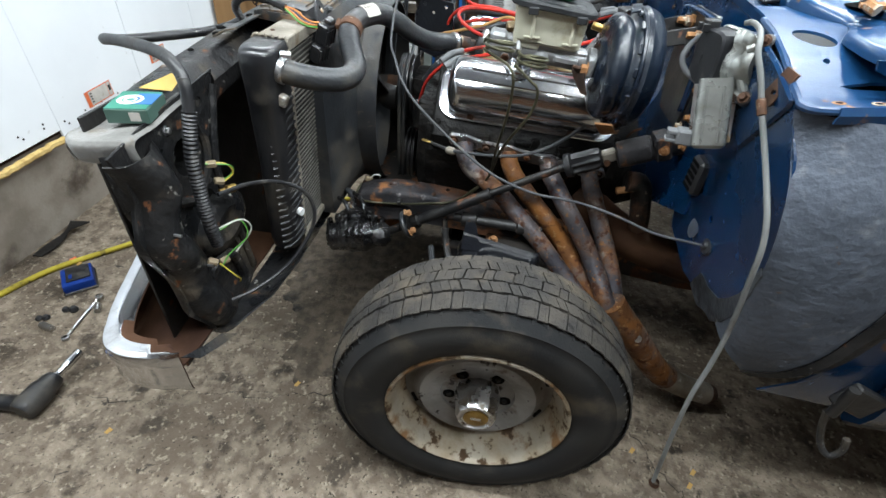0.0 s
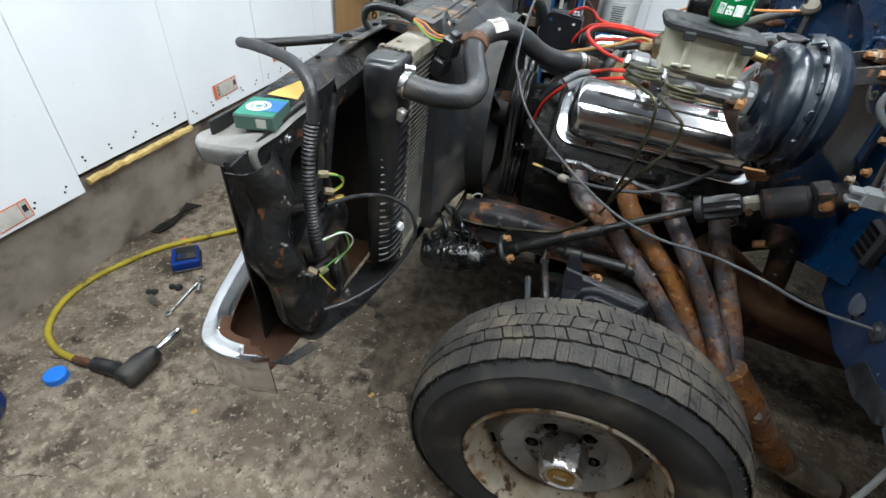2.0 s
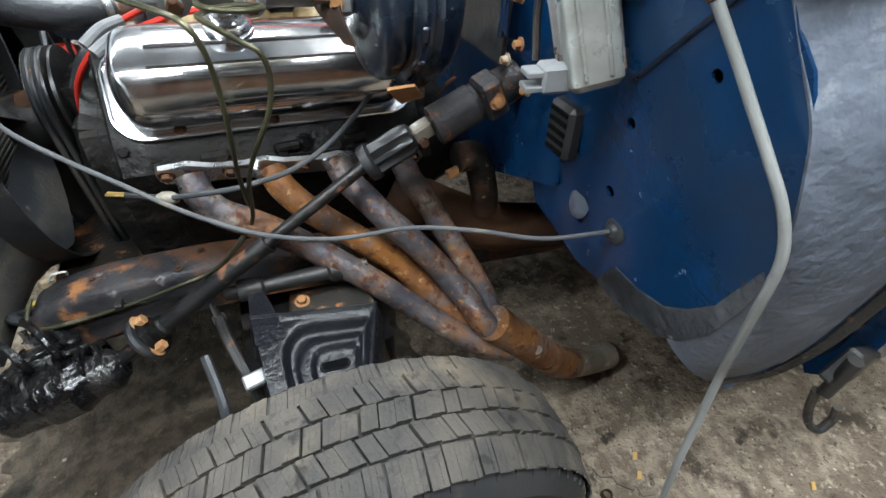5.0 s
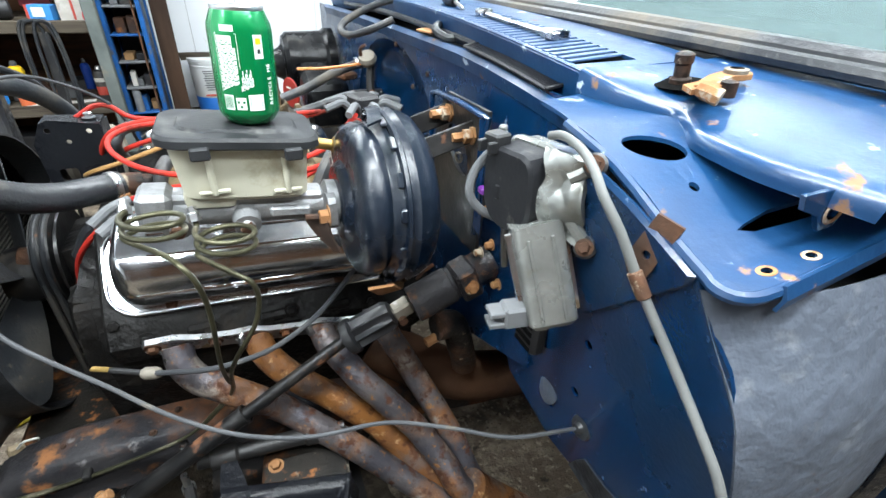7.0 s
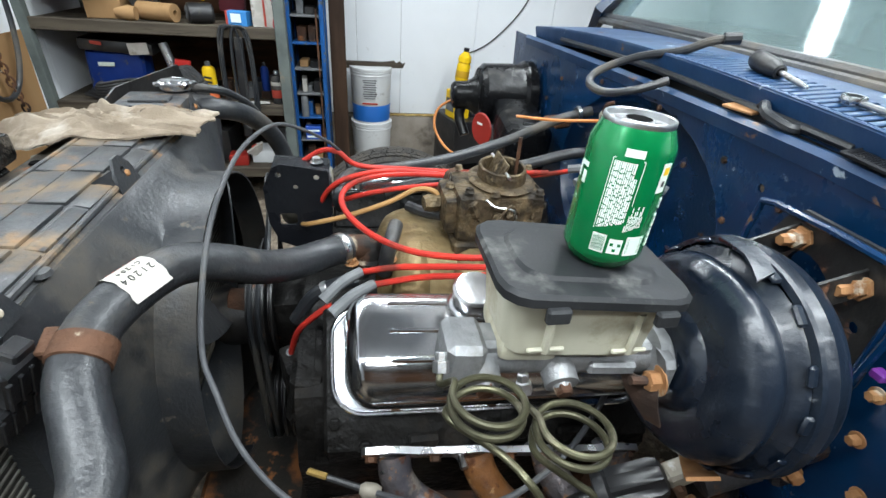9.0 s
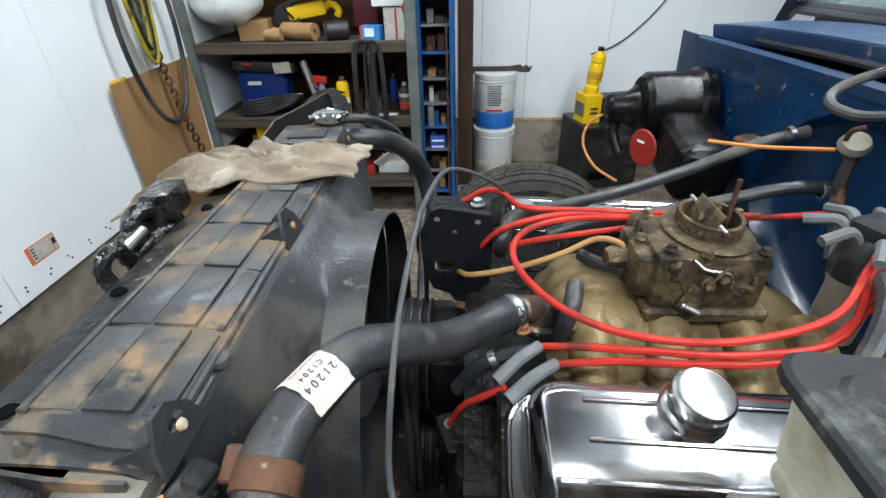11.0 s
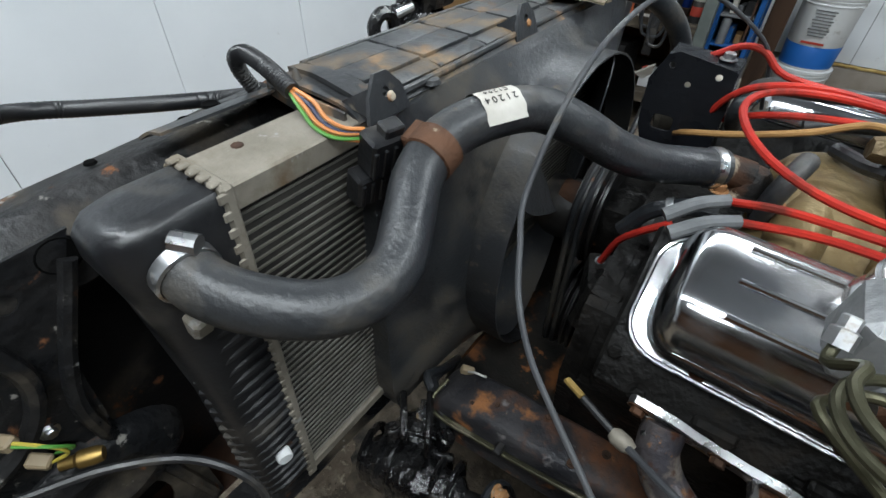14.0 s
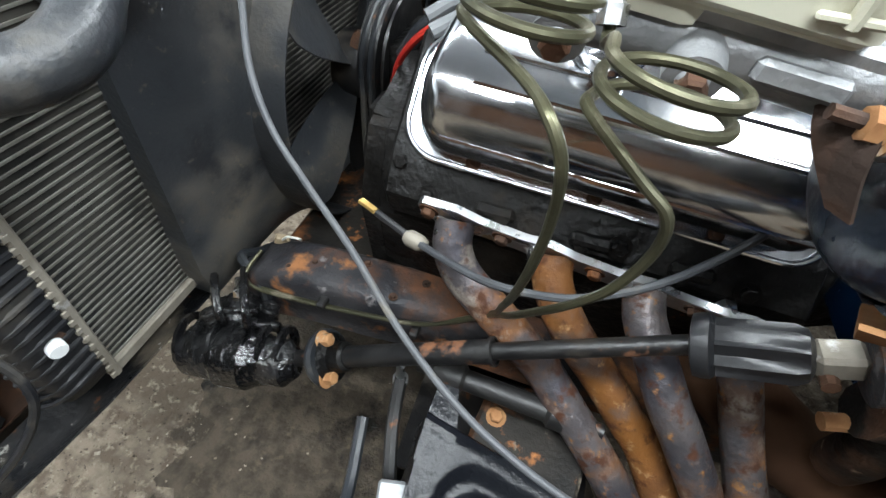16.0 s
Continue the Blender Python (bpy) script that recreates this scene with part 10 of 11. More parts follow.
part("packet", sheet([[V(-0.79, 2.92, S3z + 0.08), V(-0.70, 2.93, S3z + 0.14)], [V(-0.76, 2.95, S3z + 0.05), V(-0.72, 2.97, S3z + 0.06)]], 0.012), PAPERWHITE, lean)
part("red_print", box((-0.745, 2.935, S3z + 0.105), (0.03, 0.004, 0.02), (0, -30, 10), 0), INKRED, lean)

# narrow blue steel rack
rk = thing("blue_rack", (-0.40, 3.02, 0.0), "narrow blue steel bin rack with small parts", "rack")
for x in (-0.492, -0.325):
    part("upright", box((x, 2.93, 0.80), (0.022, 0.05, 1.60), bevel=0.003), RACKBLUE, rk)
    part("upright", box((x, 3.16, 0.80), (0.022, 0.05, 1.60), bevel=0.003), RACKBLUE, rk)
    part("side_sheet", box((x, 3.045, 0.80), (0.006, 0.20, 1.58), bevel=0.001), BLACKPAINT, rk)
part("rack_back", box((-0.408, 3.19, 0.80), (0.17, 0.006, 1.58), bevel=0.001), BLACKPAINT, rk)
for k in range(11):
    z = 0.10 + 0.13 * k
    part("rack_shelf", box((-0.408, 3.05, z), (0.15, 0.25, 0.010), bevel=0.002), RACKBLUE if k % 3 == 0 else GREYBOOT, rk)
random.seed(9)
cols = (GREYBOOT, BLACKPLASTIC, PAPERWHITE, RACKBLUE, CARDBOARD, RUSTY)
for k in range(10):
    z = 0.105 + 0.13 * k
    x = -0.455
    while x < -0.365:
        w, h = random.uniform(0.025, 0.055), random.uniform(0.03, 0.085)
        solo("parts_bin", box((x + w / 2, 3.0 + 0.03 * random.random(), z + h / 2), (w, 0.09, h), (0, 0, random.uniform(-6, 6)), 0.003), random.choice(cols), "small parts box in the blue rack", "box", "boxes in the rack")
        x += w + 0.008
bc = thing("blue_parts_carton", (-0.41, 2.96, 0.36), "blue and white parts carton in the rack", "carton")
part("carton", box((-0.41, 2.955, 0.40), (0.085, 0.05, 0.075), bevel=0.002), plain("carton_blue", (0.015, 0.07, 0.36), 0.5), bc)
for k in range(2):
    part("print_bar", box((-0.41, 2.929, 0.415 - 0.035 * k), (0.07, 0.002, 0.010), bevel=0), INKWHITE, bc)
aerosol("red_cap_can", -0.445, 2.945, 0.495, 0.020, 0.13, GREYBOOT, REDPAINT, "small spray can with red cap")
rc = solo("extension_cord", tube([(-0.535, 2.85, 1.06), (-0.555, 2.845, 1.10), (-0.53, 2.84, 1.13), (-0.505, 2.845, 1.09), (-0.53, 2.85, 1.03), (-0.55, 2.85, 0.97), (-0.52, 2.845, 0.92), (-0.51, 2.85, 0.88)], 0.007, 8, 5), plain("red_cord", (0.42, 0.02, 0.03), 0.6), "red cord tied on the post", "cord")
solo("thin_rod", tube([(-0.345, 2.88, 0.02), (-0.35, 2.89, 1.05)], 0.005, 6, 1), RUSTY, "thin dark rod leaning on the rack", "rod")
solo("brown_board", box((-0.255, 3.12, 0.85), (0.085, 0.02, 1.70), (-4, 0, 0), 0.003), DARKWOOD, "tall dark brown board leaning by the rack", "board")

# two stacked pails with a board on top
def pail(x, y, z, label, upper):
    t = thing("plastic_pail", (x, y, z), label, "pail", "stacked plastic pails")
    part("pail_wall", lathe([(0, 0), (0.118, 0.0), (0.121, 0.004), (0.132, 0.33), (0.137, 0.332), (0.137, 0.345), (0.128, 0.347), (0, 0.345)], pose(x, y, z), 40), WHITEPLASTIC, t)
    for h in (0.30, 0.318):
        part("pail_ring", lathe([(0.131, h), (0.1355, h + 0.001), (0.1355, h + 0.005), (0.131, h + 0.006)], pose(x, y, z), 40), WHITEPLASTIC, t)
    if upper:
        part("blue_band", lathe([(0.1205, 0.012), (0.1215, 0.013), (0.1265, 0.115), (0.1255, 0.117)], pose(x, y, z), 40), plain("pail_blue", (0.015, 0.12, 0.42), 0.45), t, "blue printed band")
        for k in range(9):
            m = pose(x, y, z) @ Matrix.Rotation(radians(-95), 4, "Z")
            part("print_bar", mbox(m @ pose(0.131, 0.0, 0.28 - 0.014 * k, 0, -2, 0), (0.003, 0.09 - 0.01 * (k % 3), 0.005), 0), GREYBOOT, t)
        part("red_bar", mbox(pose(x, y, z) @ Matrix.Rotation(radians(-95), 4, "Z") @ pose(0.1295, 0, 0.135, 0, -2, 0), (0.003, 0.10, 0.010), 0), INKRED, t)
    else:
        part("grey_smear", lathe([(0.1235, 0.06), (0.1245, 0.062), (0.1275, 0.14), (0.1265, 0.142)], pose(x, y, z), 40), PAPERWHITE, t)
    return t


pail(-0.065, 3.42, 0.0, "white plastic pail standing on the floor", False)
pail(-0.065, 3.42, 0.346, "white and blue printed pail stacked on another", True)
solo("splintered_board", prism([(-0.15, -0.03), (0.22, -0.02), (0.235, 0.012), (0.22, 0.004), (0.20, 0.02), (0.18, 0.006), (0.165, 0.022), (0.10, 0.012), (-0.16, 0.012)], 0.03, Matrix.Translation((-0.08, 3.43, 0.705)) @ basis((0, 0, 0), (0, -1, 0), (1, 0, 0)), 0.003), WOOD, "splintered grey board lying on the pail", "board")
jar = solo("glass_jar", lathe([(0, 0), (0.035, 0), (0.038, 0.008), (0.038, 0.07), (0.034, 0.08), (0.034, 0.085)], pose(-0.27, 3.02, 0.0), 20), plain("cloudy_glass", (0.35, 0.38, 0.38), 0.2), "cloudy glass jar on the floor", "jar")
tc = thing("green_can_lying", (0.10, 3.40, 0.0), "small green and silver can on the floor", "can")
part("can_body", lathe([(0, 0), (0.03, 0), (0.033, 0.006), (0.033, 0.06), (0.028, 0.07), (0, 0.07)], pose(0.10, 3.38, 0.0), 20), CANGREEN, tc)

# black speaker cabinet with boxes on top
bx = thing("black_cabinet", (0.62, 3.30, 0.0), "black box cabinet standing by the wall", "cabinet")
part("cabinet_body", box((0.62, 3.36, 0.205), (0.40, 0.34, 0.41), (0, 0, 14), 0.006), BLACKPLASTIC, bx)
part("cabinet_port", box((0.585, 3.165, 0.10), (0.12, 0.012, 0.05), (0, 0, 14), 0.004), VOIDSHADE, bx)
bt = thing("battery_carton", (0.66, 3.38, 0.41), "black carton with yellow end and print bars", "carton")
part("carton", box((0.68, 3.37, 0.480), (0.22, 0.15, 0.14), (0, 0, 12), 0.003), BLACKPLASTIC, bt)
for k, w in enumerate((0.08, 0.06)):
    part("print_bar", box((0.66, 3.289, 0.505 - 0.028 * k), (w, 0.003, 0.010), (0, 0, 12), 0), YELLOW if k else PAPERWHITE, bt)
yb = thing("yellow_carton", (0.50, 3.30, 0.41), "yellow printed carton on the black cabinet", "carton")
part("carton", box((0.50, 3.30, 0.495), (0.11, 0.13, 0.17), (0, 0, 18), 0.003), YELLOW, yb)
part("grey_panel", box((0.447, 3.285, 0.49), (0.003, 0.10, 0.08), (0, 0, 18), 0), GREYBOOT, yb)
for k in range(2):
    part("print_bar", box((0.525, 3.237, 0.50 - 0.025 * k), (0.05, 0.003, 0.010), (0, 0, 18), 0), INKBLACK, yb)
yo = thing("yellow_bottle", (0.505, 3.30, 0.58), "yellow coolant bottle with black cap", "bottle")
part("bottle_body", lathe([(0, 0), (0.042, 0), (0.044, 0.006), (0.044, 0.04), (0.036, 0.05), (0.036, 0.06), (0.043, 0.07), (0.043, 0.16), (0.036, 0.175), (0.043, 0.18), (0.04, 0.21), (0.018, 0.235), (0.016, 0.245)], pose(0.505, 3.30, 0.58, 0, 6, 0), 24), YELLOW, yo)
part("bottle_cap", lathe([(0.017, 0.24), (0.018, 0.242), (0.018, 0.262), (0, 0.263)], pose(0.505, 3.30, 0.58, 0, 6, 0), 16), BLACKPLASTIC, yo)
part("bottle_label", lathe([(0.0432, 0.085), (0.0436, 0.087), (0.0436, 0.125), (0.0432, 0.127)], pose(0.505, 3.30, 0.58, 0, 6, 0), 24), plain("label_ochre", (0.45, 0.25, 0.01), 0.5), yo)
solo("wall_cable", tube([(0.56, NY - 0.012, 0.74), (0.68, NY - 0.012, 0.78), (0.80, NY - 0.012, 0.86), (0.95, NY - 0.012, 1.02), (1.05, NY - 0.012, 1.2)], 0.005, 6, 5), BLACKPLASTIC, "dark cable fixed along the white wall", "cable")

# things hung on the west wall
cdb = solo("cardboard_sheet", box((WX + 0.03, 2.47, 0.42), (0.006, 0.60, 0.98), (0, 1.5, 0), 0.001), CARDBOARD, "tall brown cardboard sheet against the wall", "cardboard")
solo("yellow_tape", box((WX + 0.036, 2.235, 0.895), (0.004, 0.10, 0.045), bevel=0.001), YELLOW, "strip of yellow tape on the cardboard", "tape")
hk = thing("wall_hook", (WX + 0.05, 2.50, 1.45), "steel hook carrying ropes and chain", "hook")
part("hook_arm", tube([(WX, 2.45, 1.45), (WX + 0.06, 2.45, 1.45), (WX + 0.09, 2.45, 1.47)], 0.008, 8), BLACKPAINT, hk)
for k in range(6):
    w = 0.055 + 0.014 * k
    pts = [V(WX + 0.07, 2.44 + 0.01 * k, 1.46)]
    for j in range(11):
        a = math.pi * (0.5 + j / 10 * 1.0)
        pts.append(V(WX + 0.075 + 0.006 * (k % 3), 2.44 + (0.5 - j / 10) * -2 * w * (1 - abs(0.5 - j / 10) * 0.6), 1.40 - 0.36 * math.sin(math.pi * j / 10) - 0.02 * k))
    pts.append(V(WX + 0.07, 2.46 + 0.01 * k, 1.46))
    solo("hanging_rope", tube(pts, 0.009, 8, 3), HOSEYELLOW if k % 2 else OLIVE, "loop of dirty yellow-green rope on the wall", "rope", "ropes on the hook")
pts = [V(WX + 0.09, 2.46 + 0.20 * math.sin(a), 1.08 + 0.42 * math.cos(a) * (1.0 if math.cos(a) > 0 else 0.95)) for a in (2 * math.pi * j / 24 for j in range(25))]
solo("hanging_hose", tube(pts, 0.011, 8, 2, False), RUBBER, "black hose loop hanging on the wall", "hose")
ch = bmesh.new()
for k in range(34):
    z = 1.30 - 0.028 * k
    y = 2.47 + 0.12 * (k / 34) ** 2
    m = Matrix.Translation((WX + 0.075 + 0.05 * (k / 34) ** 3, y, z)) @ pose(0, 0, 0, 0, 0, 90 * (k % 2) + 30)
    tube([m @ V(0.013 * math.cos(a), 0, 0.021 * math.sin(a)) for a in (2 * math.pi * j / 10 for j in range(11))], 0.0045, 5, 1, False, ch)
solo("hanging_chain", ch, RUSTY, "dark rusty chain hanging in front of cardboard", "chain")
lg = thing("silver_tray", (-1.42, 2.40, 0.0), "small silver metal vent tray on a stand", "tray")
part("tray", box((-1.45, 2.45, 0.43), (0.24, 0.13, 0.018), (22, -8, 35), 0.003), ALUDUSTY, lg)
part("stand", box((-1.45, 2.48, 0.20), (0.10, 0.10, 0.40), bevel=0.006), DARKWOOD, lg)
for k in range(6):
    part("tray_slot", mbox(pose(-1.45, 2.45, 0.43, 22, -8, 35) @ pose(-0.08 + 0.02 * k, 0.0, 0.0095), (0.008, 0.09, 0.002), 0.001), VOIDSHADE, lg)

# ---- things on the floor ----
FLOOR_THINGS = []
ig = thing("impact_gun", (-1.22, 0.02, 0.0), "black air impact wrench with a socket, lying down", "impact wrench")
G0, G1 = V(-1.185, -0.035, 0.036), V(-1.172, 0.095, 0.046)
gd = (G1 - G0).normalized()
part("gun_body", lathe([(0, 0.0), (0.030, 0.0), (0.034, 0.006), (0.036, 0.02), (0.035, 0.075), (0.030, 0.085), (0.028, 0.105), (0.022, 0.118), (0.014, 0.122), (0, 0.122)], basis(G0, gd), 24), BLACKPLASTIC, ig)
part("anvil_socket", lathe([(0, 0.118), (0.0105, 0.118), (0.0105, 0.145), (0.0135, 0.150), (0.0135, 0.205), (0.0115, 0.208), (0.009, 0.206), (0.009, 0.19), (0, 0.19)], basis(G0, gd), 18), CHROME, ig, "chrome deep socket")
part("handle", tube([(-1.19, -0.005, 0.034), (-1.23, -0.005, 0.026), (-1.29, -0.008, 0.024), (-1.325, -0.012, 0.024)], (0.024, 0.021), 12), BLACKPLASTIC, ig, "rubber-clad handle")
part("trigger", box((-1.222, 0.020, 0.03), (0.02, 0.016, 0.014), (0, 0, 0), 0.004), BRIGHT, ig)
part("hose_fitting", tube([(-1.32, -0.012, 0.022), (-1.36, -0.016, 0.02), (-1.395, -0.018, 0.018)], 0.013, 10), RUSTY, ig, "brown hose fitting")
solo("air_hose", tube([(-1.439, 0.051, 0.016), (-1.523, 0.060, 0.011), (-1.619, 0.104, 0.010), (-1.686, 0.193, 0.010), (-1.708, 0.289, 0.010), (-1.693, 0.405, 0.010), (-1.614, 0.588, 0.010), (-1.473, 0.748, 0.010), (-1.366, 0.857, 0.010), (-1.188, 0.995, 0.010), (-0.963, 1.138, 0.010), (-0.655, 1.320, 0.010)], 0.0105, 12, 6), HOSEYELLOW, "dirty yellow air hose curving over the floor", "air hose")
bc2 = thing("blue_case", (-1.405, 0.46, 0.0), "blue and black hard plastic tool case", "tool case")
cmx = pose(-1.405, 0.462, 0.022, 0, 0, 42)
part("case_shell", mbox(cmx, (0.098, 0.112, 0.036), 0.008, 2), BLUEPLASTIC, bc2, "blue shell")
part("case_lid", mbox(cmx @ pose(0.004, 0.006, 0.018), (0.074, 0.082, 0.012), 0.005, 2), BLACKPLASTIC, bc2, "black lid")
part("case_badge", mbox(cmx @ pose(-0.018, -0.012, 0.0245), (0.010, 0.026, 0.001), 0), BLUEPLASTIC, bc2)
part("case_edge", mbox(cmx @ pose(0, 0, -0.016), (0.106, 0.120, 0.010), 0.004), BLACKPLASTIC, bc2)
cw_ = thing("ratchet_wrench", (-1.29, 0.32, 0.0), "small satin ratchet wrench on the floor", "wrench")
part("shank", tube([(-1.278, 0.235, 0.006), (-1.288, 0.33, 0.007), (-1.294, 0.40, 0.008)], 0.005, 8, 2), SATINSTEEL, cw_)
part("ring_end", lathe([(0.006, 0), (0.012, 0.001), (0.012, 0.008), (0.006, 0.009)], pose(-1.277, 0.226, 0.002), 16), SATINSTEEL, cw_)
part("drive_head", lathe([(0, 0), (0.013, 0.001), (0.013, 0.012), (0, 0.013)], pose(-1.295, 0.412, 0.002), 16), SATINSTEEL, cw_)
solo("small_socket", tube([(-1.275, 0.375, 0.010), (-1.255, 0.345, 0.010)], 0.010, 14, 1), SATINSTEEL, "small satin steel socket on the floor", "socket", "loose sockets")
solo("deep_socket", tube([(-1.385, 0.262, 0.011), (-1.335, 0.248, 0.011)], 0.011, 14, 1), SATINSTEEL, "deep satin steel socket on the floor", "socket", "loose sockets")
for k, (x, y, r) in enumerate(((-1.415, 0.285, 0.010), (-1.395, 0.292, 0.011), (-1.36, 0.335, 0.011), (-1.335, 0.340, 0.013))):
    solo("rubber_bush", lathe([(0, 0), (r, 0), (r * 1.1, r * 0.6), (r * 0.7, r * 1.3), (0, r * 1.3)], pose(x, y, 0.001), 12), BLACKPLASTIC, "small black rubber bush on the floor", "bush", "loose rubber bushes")
bcp = thing("bottle_cap", (-1.395, -0.075, 0.0), "bright blue plastic bottle cap", "cap")
part("cap_shell", lathe([(0, 0.024), (0.028, 0.024), (0.031, 0.021), (0.032, 0.0)], pose(-1.395, -0.078, 0.0), 32), CAPBLUE, bcp)
jg = thing("blue_jug", (-1.50, -0.27, 0.0), "blue plastic fluid jug with white label", "jug")
part("jug_body", lathe([(0, 0), (0.105, 0.0), (0.115, 0.012), (0.115, 0.20), (0.095, 0.25), (0.04, 0.285), (0.035, 0.31), (0, 0.31)], pose(-1.51, -0.275, 0.0), 32), BLUEPLASTIC, jg)
part("jug_label", lathe([(0.1155, 0.05), (0.1162, 0.052), (0.1162, 0.17), (0.1155, 0.172)], pose(-1.51, -0.275, 0.0), 32), PAPERWHITE, jg)
bk = thing("black_bracket_piece", (-1.63, 0.64, 0.0), "bent black steel bracket lying by the wall", "bracket")
part("leaf", sheet([[V(-1.66, 0.545, 0.006), V(-1.655, 0.60, 0.012), V(-1.635, 0.66, 0.02), V(-1.63, 0.70, 0.03), V(-1.655, 0.75, 0.03)], [V(-1.625, 0.545, 0.006), V(-1.605, 0.60, 0.012), V(-1.605, 0.655, 0.02), V(-1.61, 0.69, 0.03), V(-1.575, 0.76, 0.03)]], 0.004, smooth=3), BLACKPAINT, bk)
FLOOR_THINGS += [ig, bc2, cw_, bcp, jg, bk] + [o for o in scene.collection.all_objects if o.name.split(".")[0] in ("small_socket", "deep_socket", "rubber_bush")]
# small litter: leaves, chips, grit
random.seed(31)
leafm = plain("dry_leaf", (0.42, 0.25, 0.07), 0.8)
for k, (x, y) in enumerate(((-1.0, 0.03), (-1.555, 0.645), (0.62, 0.16), (0.60, 0.12), (0.46, 0.20), (0.95, -0.05), (-0.55, 0.26))):
    solo("dry_leaf", sheet([[V(x, y, 0.004), V(x + 0.010, y + 0.014, 0.010)], [V(x + 0.010, y - 0.003, 0.003), V(x + 0.020, y + 0.010, 0.006)]], 0.001), leafm, "small dry tan leaf on the floor", "leaf", "dry leaves")
solo("cork_stub", tube([(-1.585, 0.655, 0.007), (-1.575, 0.675, 0.007)], 0.007, 8, 1), INKORANGE, "small orange stub on the floor", "stub")
grit = bmesh.new()
for k in range(1500):
    x, y = random.uniform(-1.6, 1.2), random.uniform(-1.0, 1.8)
    if noise.noise(V(x * 2.2, y * 2.2, 3)) < -0.05 and random.random() < 0.8:
        continue
    s = random.uniform(0.0015, 0.0045) * (1.8 if random.random() < 0.06 else 1)
    mbox(pose(x, y, 0.0015, random.uniform(-20, 20), random.uniform(-20, 20), random.uniform(0, 180)), (s * 1.6, s, s * 0.6), 0, 1, grit)
tagged(part("grit", grit, surf("pale_grit", (0.42, 0.37, 0.30), (0.20, 0.16, 0.12), 60, (0.8, 0.95), 0, (), (200, 0.2)), None, "", 0), "scattered pale grit and flakes on the concrete", "grit", kind="stuff")
for k, pts in enumerate(([(-1.719, -0.029), (-1.554, 0.041), (-1.367, 0.079), (-1.18, 0.117), (-0.95, 0.132), (-0.827, 0.192), (-0.618, 0.208), (-0.4, 0.266)], [(-1.333, -0.292), (-1.21, -0.232), (-1.077, -0.151), (-1.006, -0.068)], [(0.468, 0.276), (0.556, 0.126), (0.643, 0.039), (0.753, -0.112)], [(-1.817, 0.397), (-1.737, 0.522), (-1.679, 0.658)])):
    random.seed(40 + k)
    fine = []
    for a, b in zip(pts, pts[1:]):
        for j in range(8):
            f = j / 8
            fine.append(V(a[0] + (b[0] - a[0]) * f + random.uniform(-0.012, 0.012), a[1] + (b[1] - a[1]) * f + random.uniform(-0.012, 0.012), 0.0028))
    rows = []
    for i, p in enumerate(fine):
        w = 0.0004 + 0.0030 * max(0.0, noise.noise(p * 14))
        d = (fine[min(i + 1, len(fine) - 1)] - fine[max(0, i - 1)]).normalized()
        s = V(-d.y, d.x, 0)
        rows.append([p - s * w, p + s * w])
    for r in rows:
        for p in r:
            p.z = 0.0035 + 0.006 * (noise.noise(V(p.x, p.y, 0) * 1.1) - 0.1)
    part("floor_crack", sheet(rows, 0), plain("dirt_filled_crack", (0.016, 0.013, 0.010), 0.9), floor, "dark crack in the concrete")

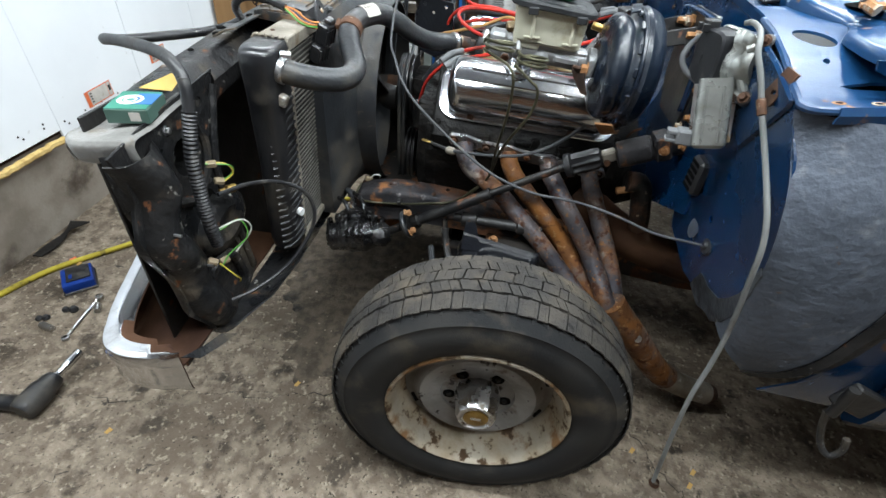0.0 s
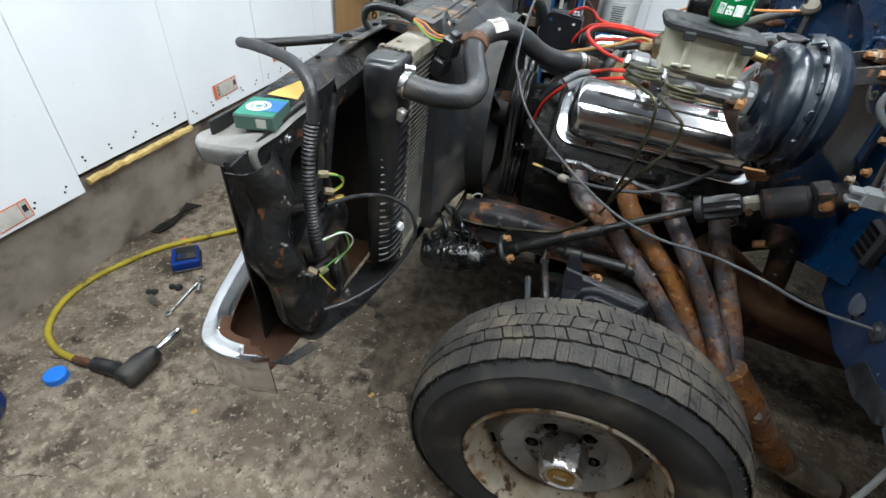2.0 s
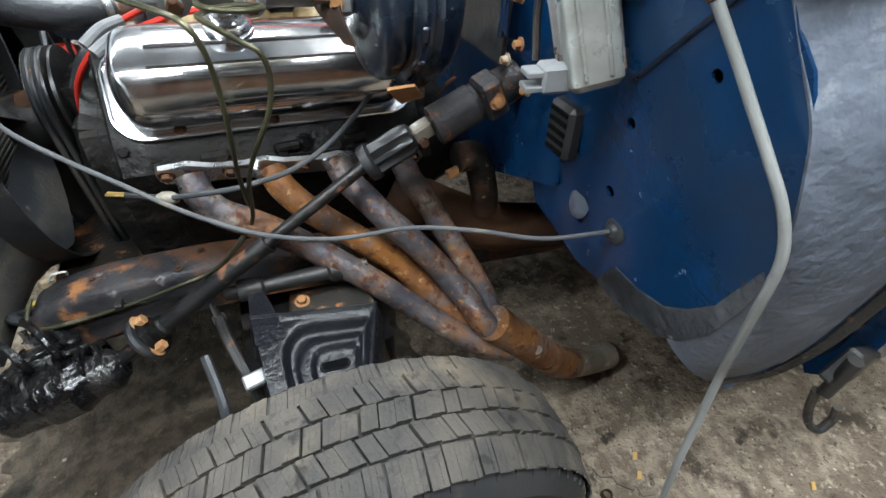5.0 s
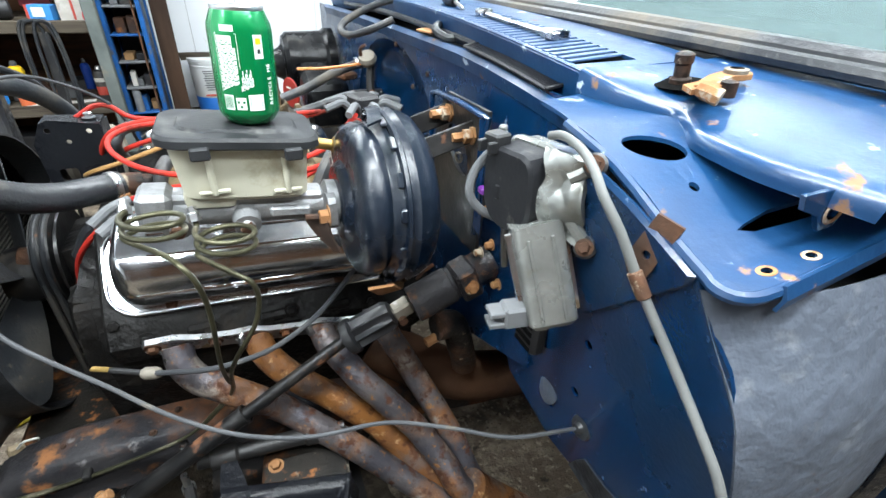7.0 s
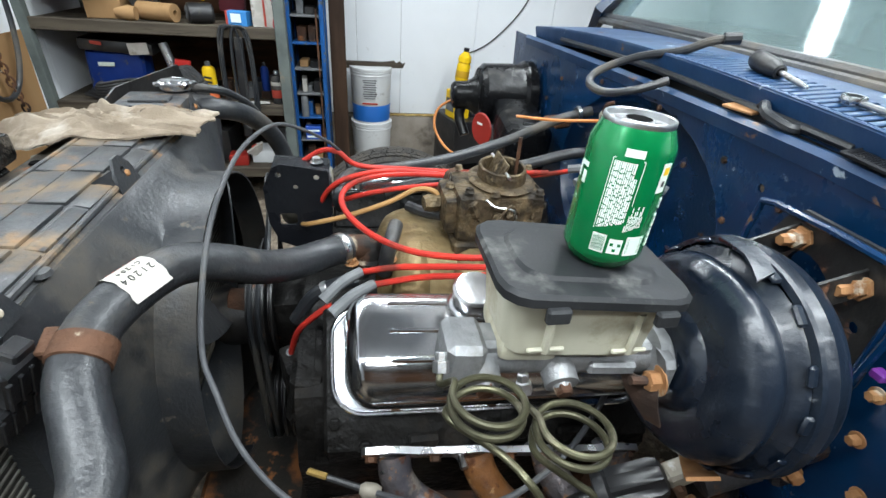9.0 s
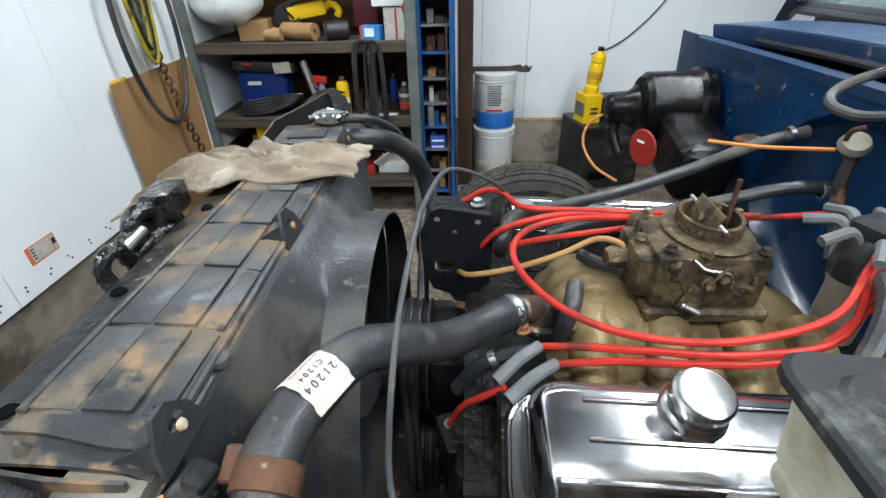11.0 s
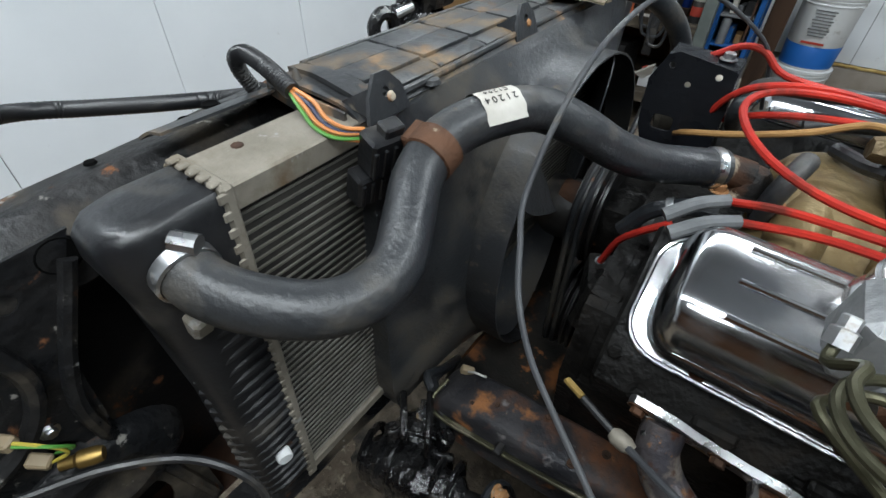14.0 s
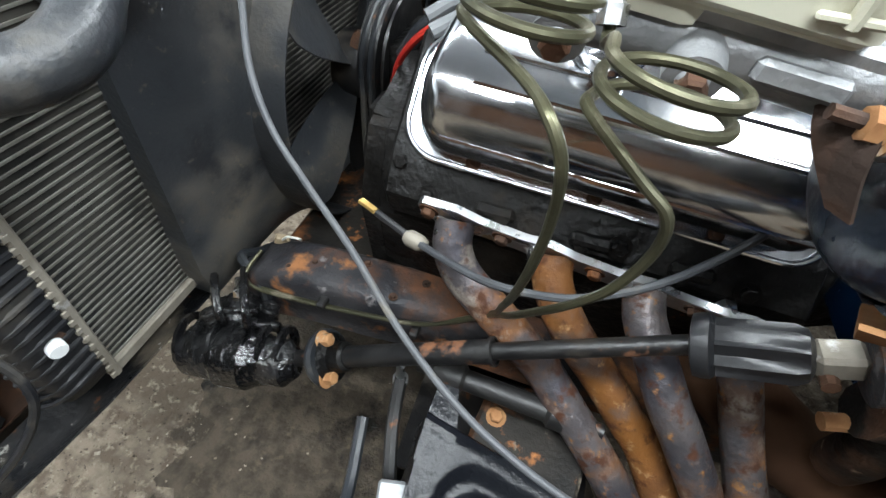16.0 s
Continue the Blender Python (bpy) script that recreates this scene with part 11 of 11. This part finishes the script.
# oil patch under the engine, spread wide to paint in the truck's shade
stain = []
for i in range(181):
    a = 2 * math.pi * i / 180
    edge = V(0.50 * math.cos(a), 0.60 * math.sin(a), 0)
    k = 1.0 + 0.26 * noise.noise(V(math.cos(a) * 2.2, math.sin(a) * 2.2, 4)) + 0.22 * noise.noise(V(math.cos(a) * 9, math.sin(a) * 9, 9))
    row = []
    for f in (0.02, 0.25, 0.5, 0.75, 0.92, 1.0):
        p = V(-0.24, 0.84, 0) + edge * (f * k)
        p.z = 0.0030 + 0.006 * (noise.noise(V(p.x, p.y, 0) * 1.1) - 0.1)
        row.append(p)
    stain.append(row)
OILSHADE = surf("oil_soaked_concrete", (0.098, 0.078, 0.057), (0.052, 0.041, 0.030), 22, (0.5, 0.75), 0, [((0.12, 0.097, 0.07), 30, 0.60, 0.82, 0.8, 0), ((0.012, 0.010, 0.008), 6, 0.56, 0.72, 0.35, 0)], (150, 0.9), detail=10.0, lumps=(22, 0.5))
part("oil_stain", sheet(stain, 0), OILSHADE, floor, "dark oil-soaked patch on the concrete")

# ---- parts of the stripped front end hang a little out of true ----
LEAN = Matrix.Translation((-0.01362, 0.0455, -0.01584)) @ Matrix.Rotation(radians(3.65), 4, Vector((0.795, 0.602, 0.038)))
for hung in (lw, bulb):
    hung.matrix_basis = LEAN @ hung.matrix_basis


def floor_spot(x, y):
    """Where a thing set out at x, y on the floor lies."""
    return 1.0469 * x - 0.0353 * y + 0.0156, -0.0262 * x + 1.0592 * y + 0.0337


for lying in FLOOR_THINGS:
    spots = [v.co for child in (lying, *lying.children) if child.type == "MESH" for v in child.data.vertices]
    mx, my_ = sum(p.x for p in spots) / len(spots), sum(p.y for p in spots) / len(spots)
    fx, fy = floor_spot(mx, my_)
    lying.matrix_basis = Matrix.Translation((fx - mx, fy - my_, 0)) @ lying.matrix_basis

# ---- many small like pieces ----
me = None
for f0, f1 in GR:
    n = int((f1 - f0) / 0.0163)
    for k in range(n):
        y = f0 + 0.0163 * (k + 0.5)
        if me is None:
            bm = mbox(Matrix.Identity(4), (0.096, 0.0098, 0.0028), 0.0011)
            me = bpy.data.meshes.new("louvre")
            bm.to_mesh(me)
            bm.free()
            me.materials.append(BLUETOP)
            me.shade_smooth()
            me.set_sharp_from_angle(angle=radians(35))
        ob = new("louvre", me)
        ob.parent = cab
        ob.matrix_parent_inverse = Matrix.Translation(-cab.location)
        ob.matrix_basis = Matrix.Translation((0.452, y, cowl_z(0.452, y) - 0.0008)) @ pose(0, 0, 0, 5, -1.7, 10)
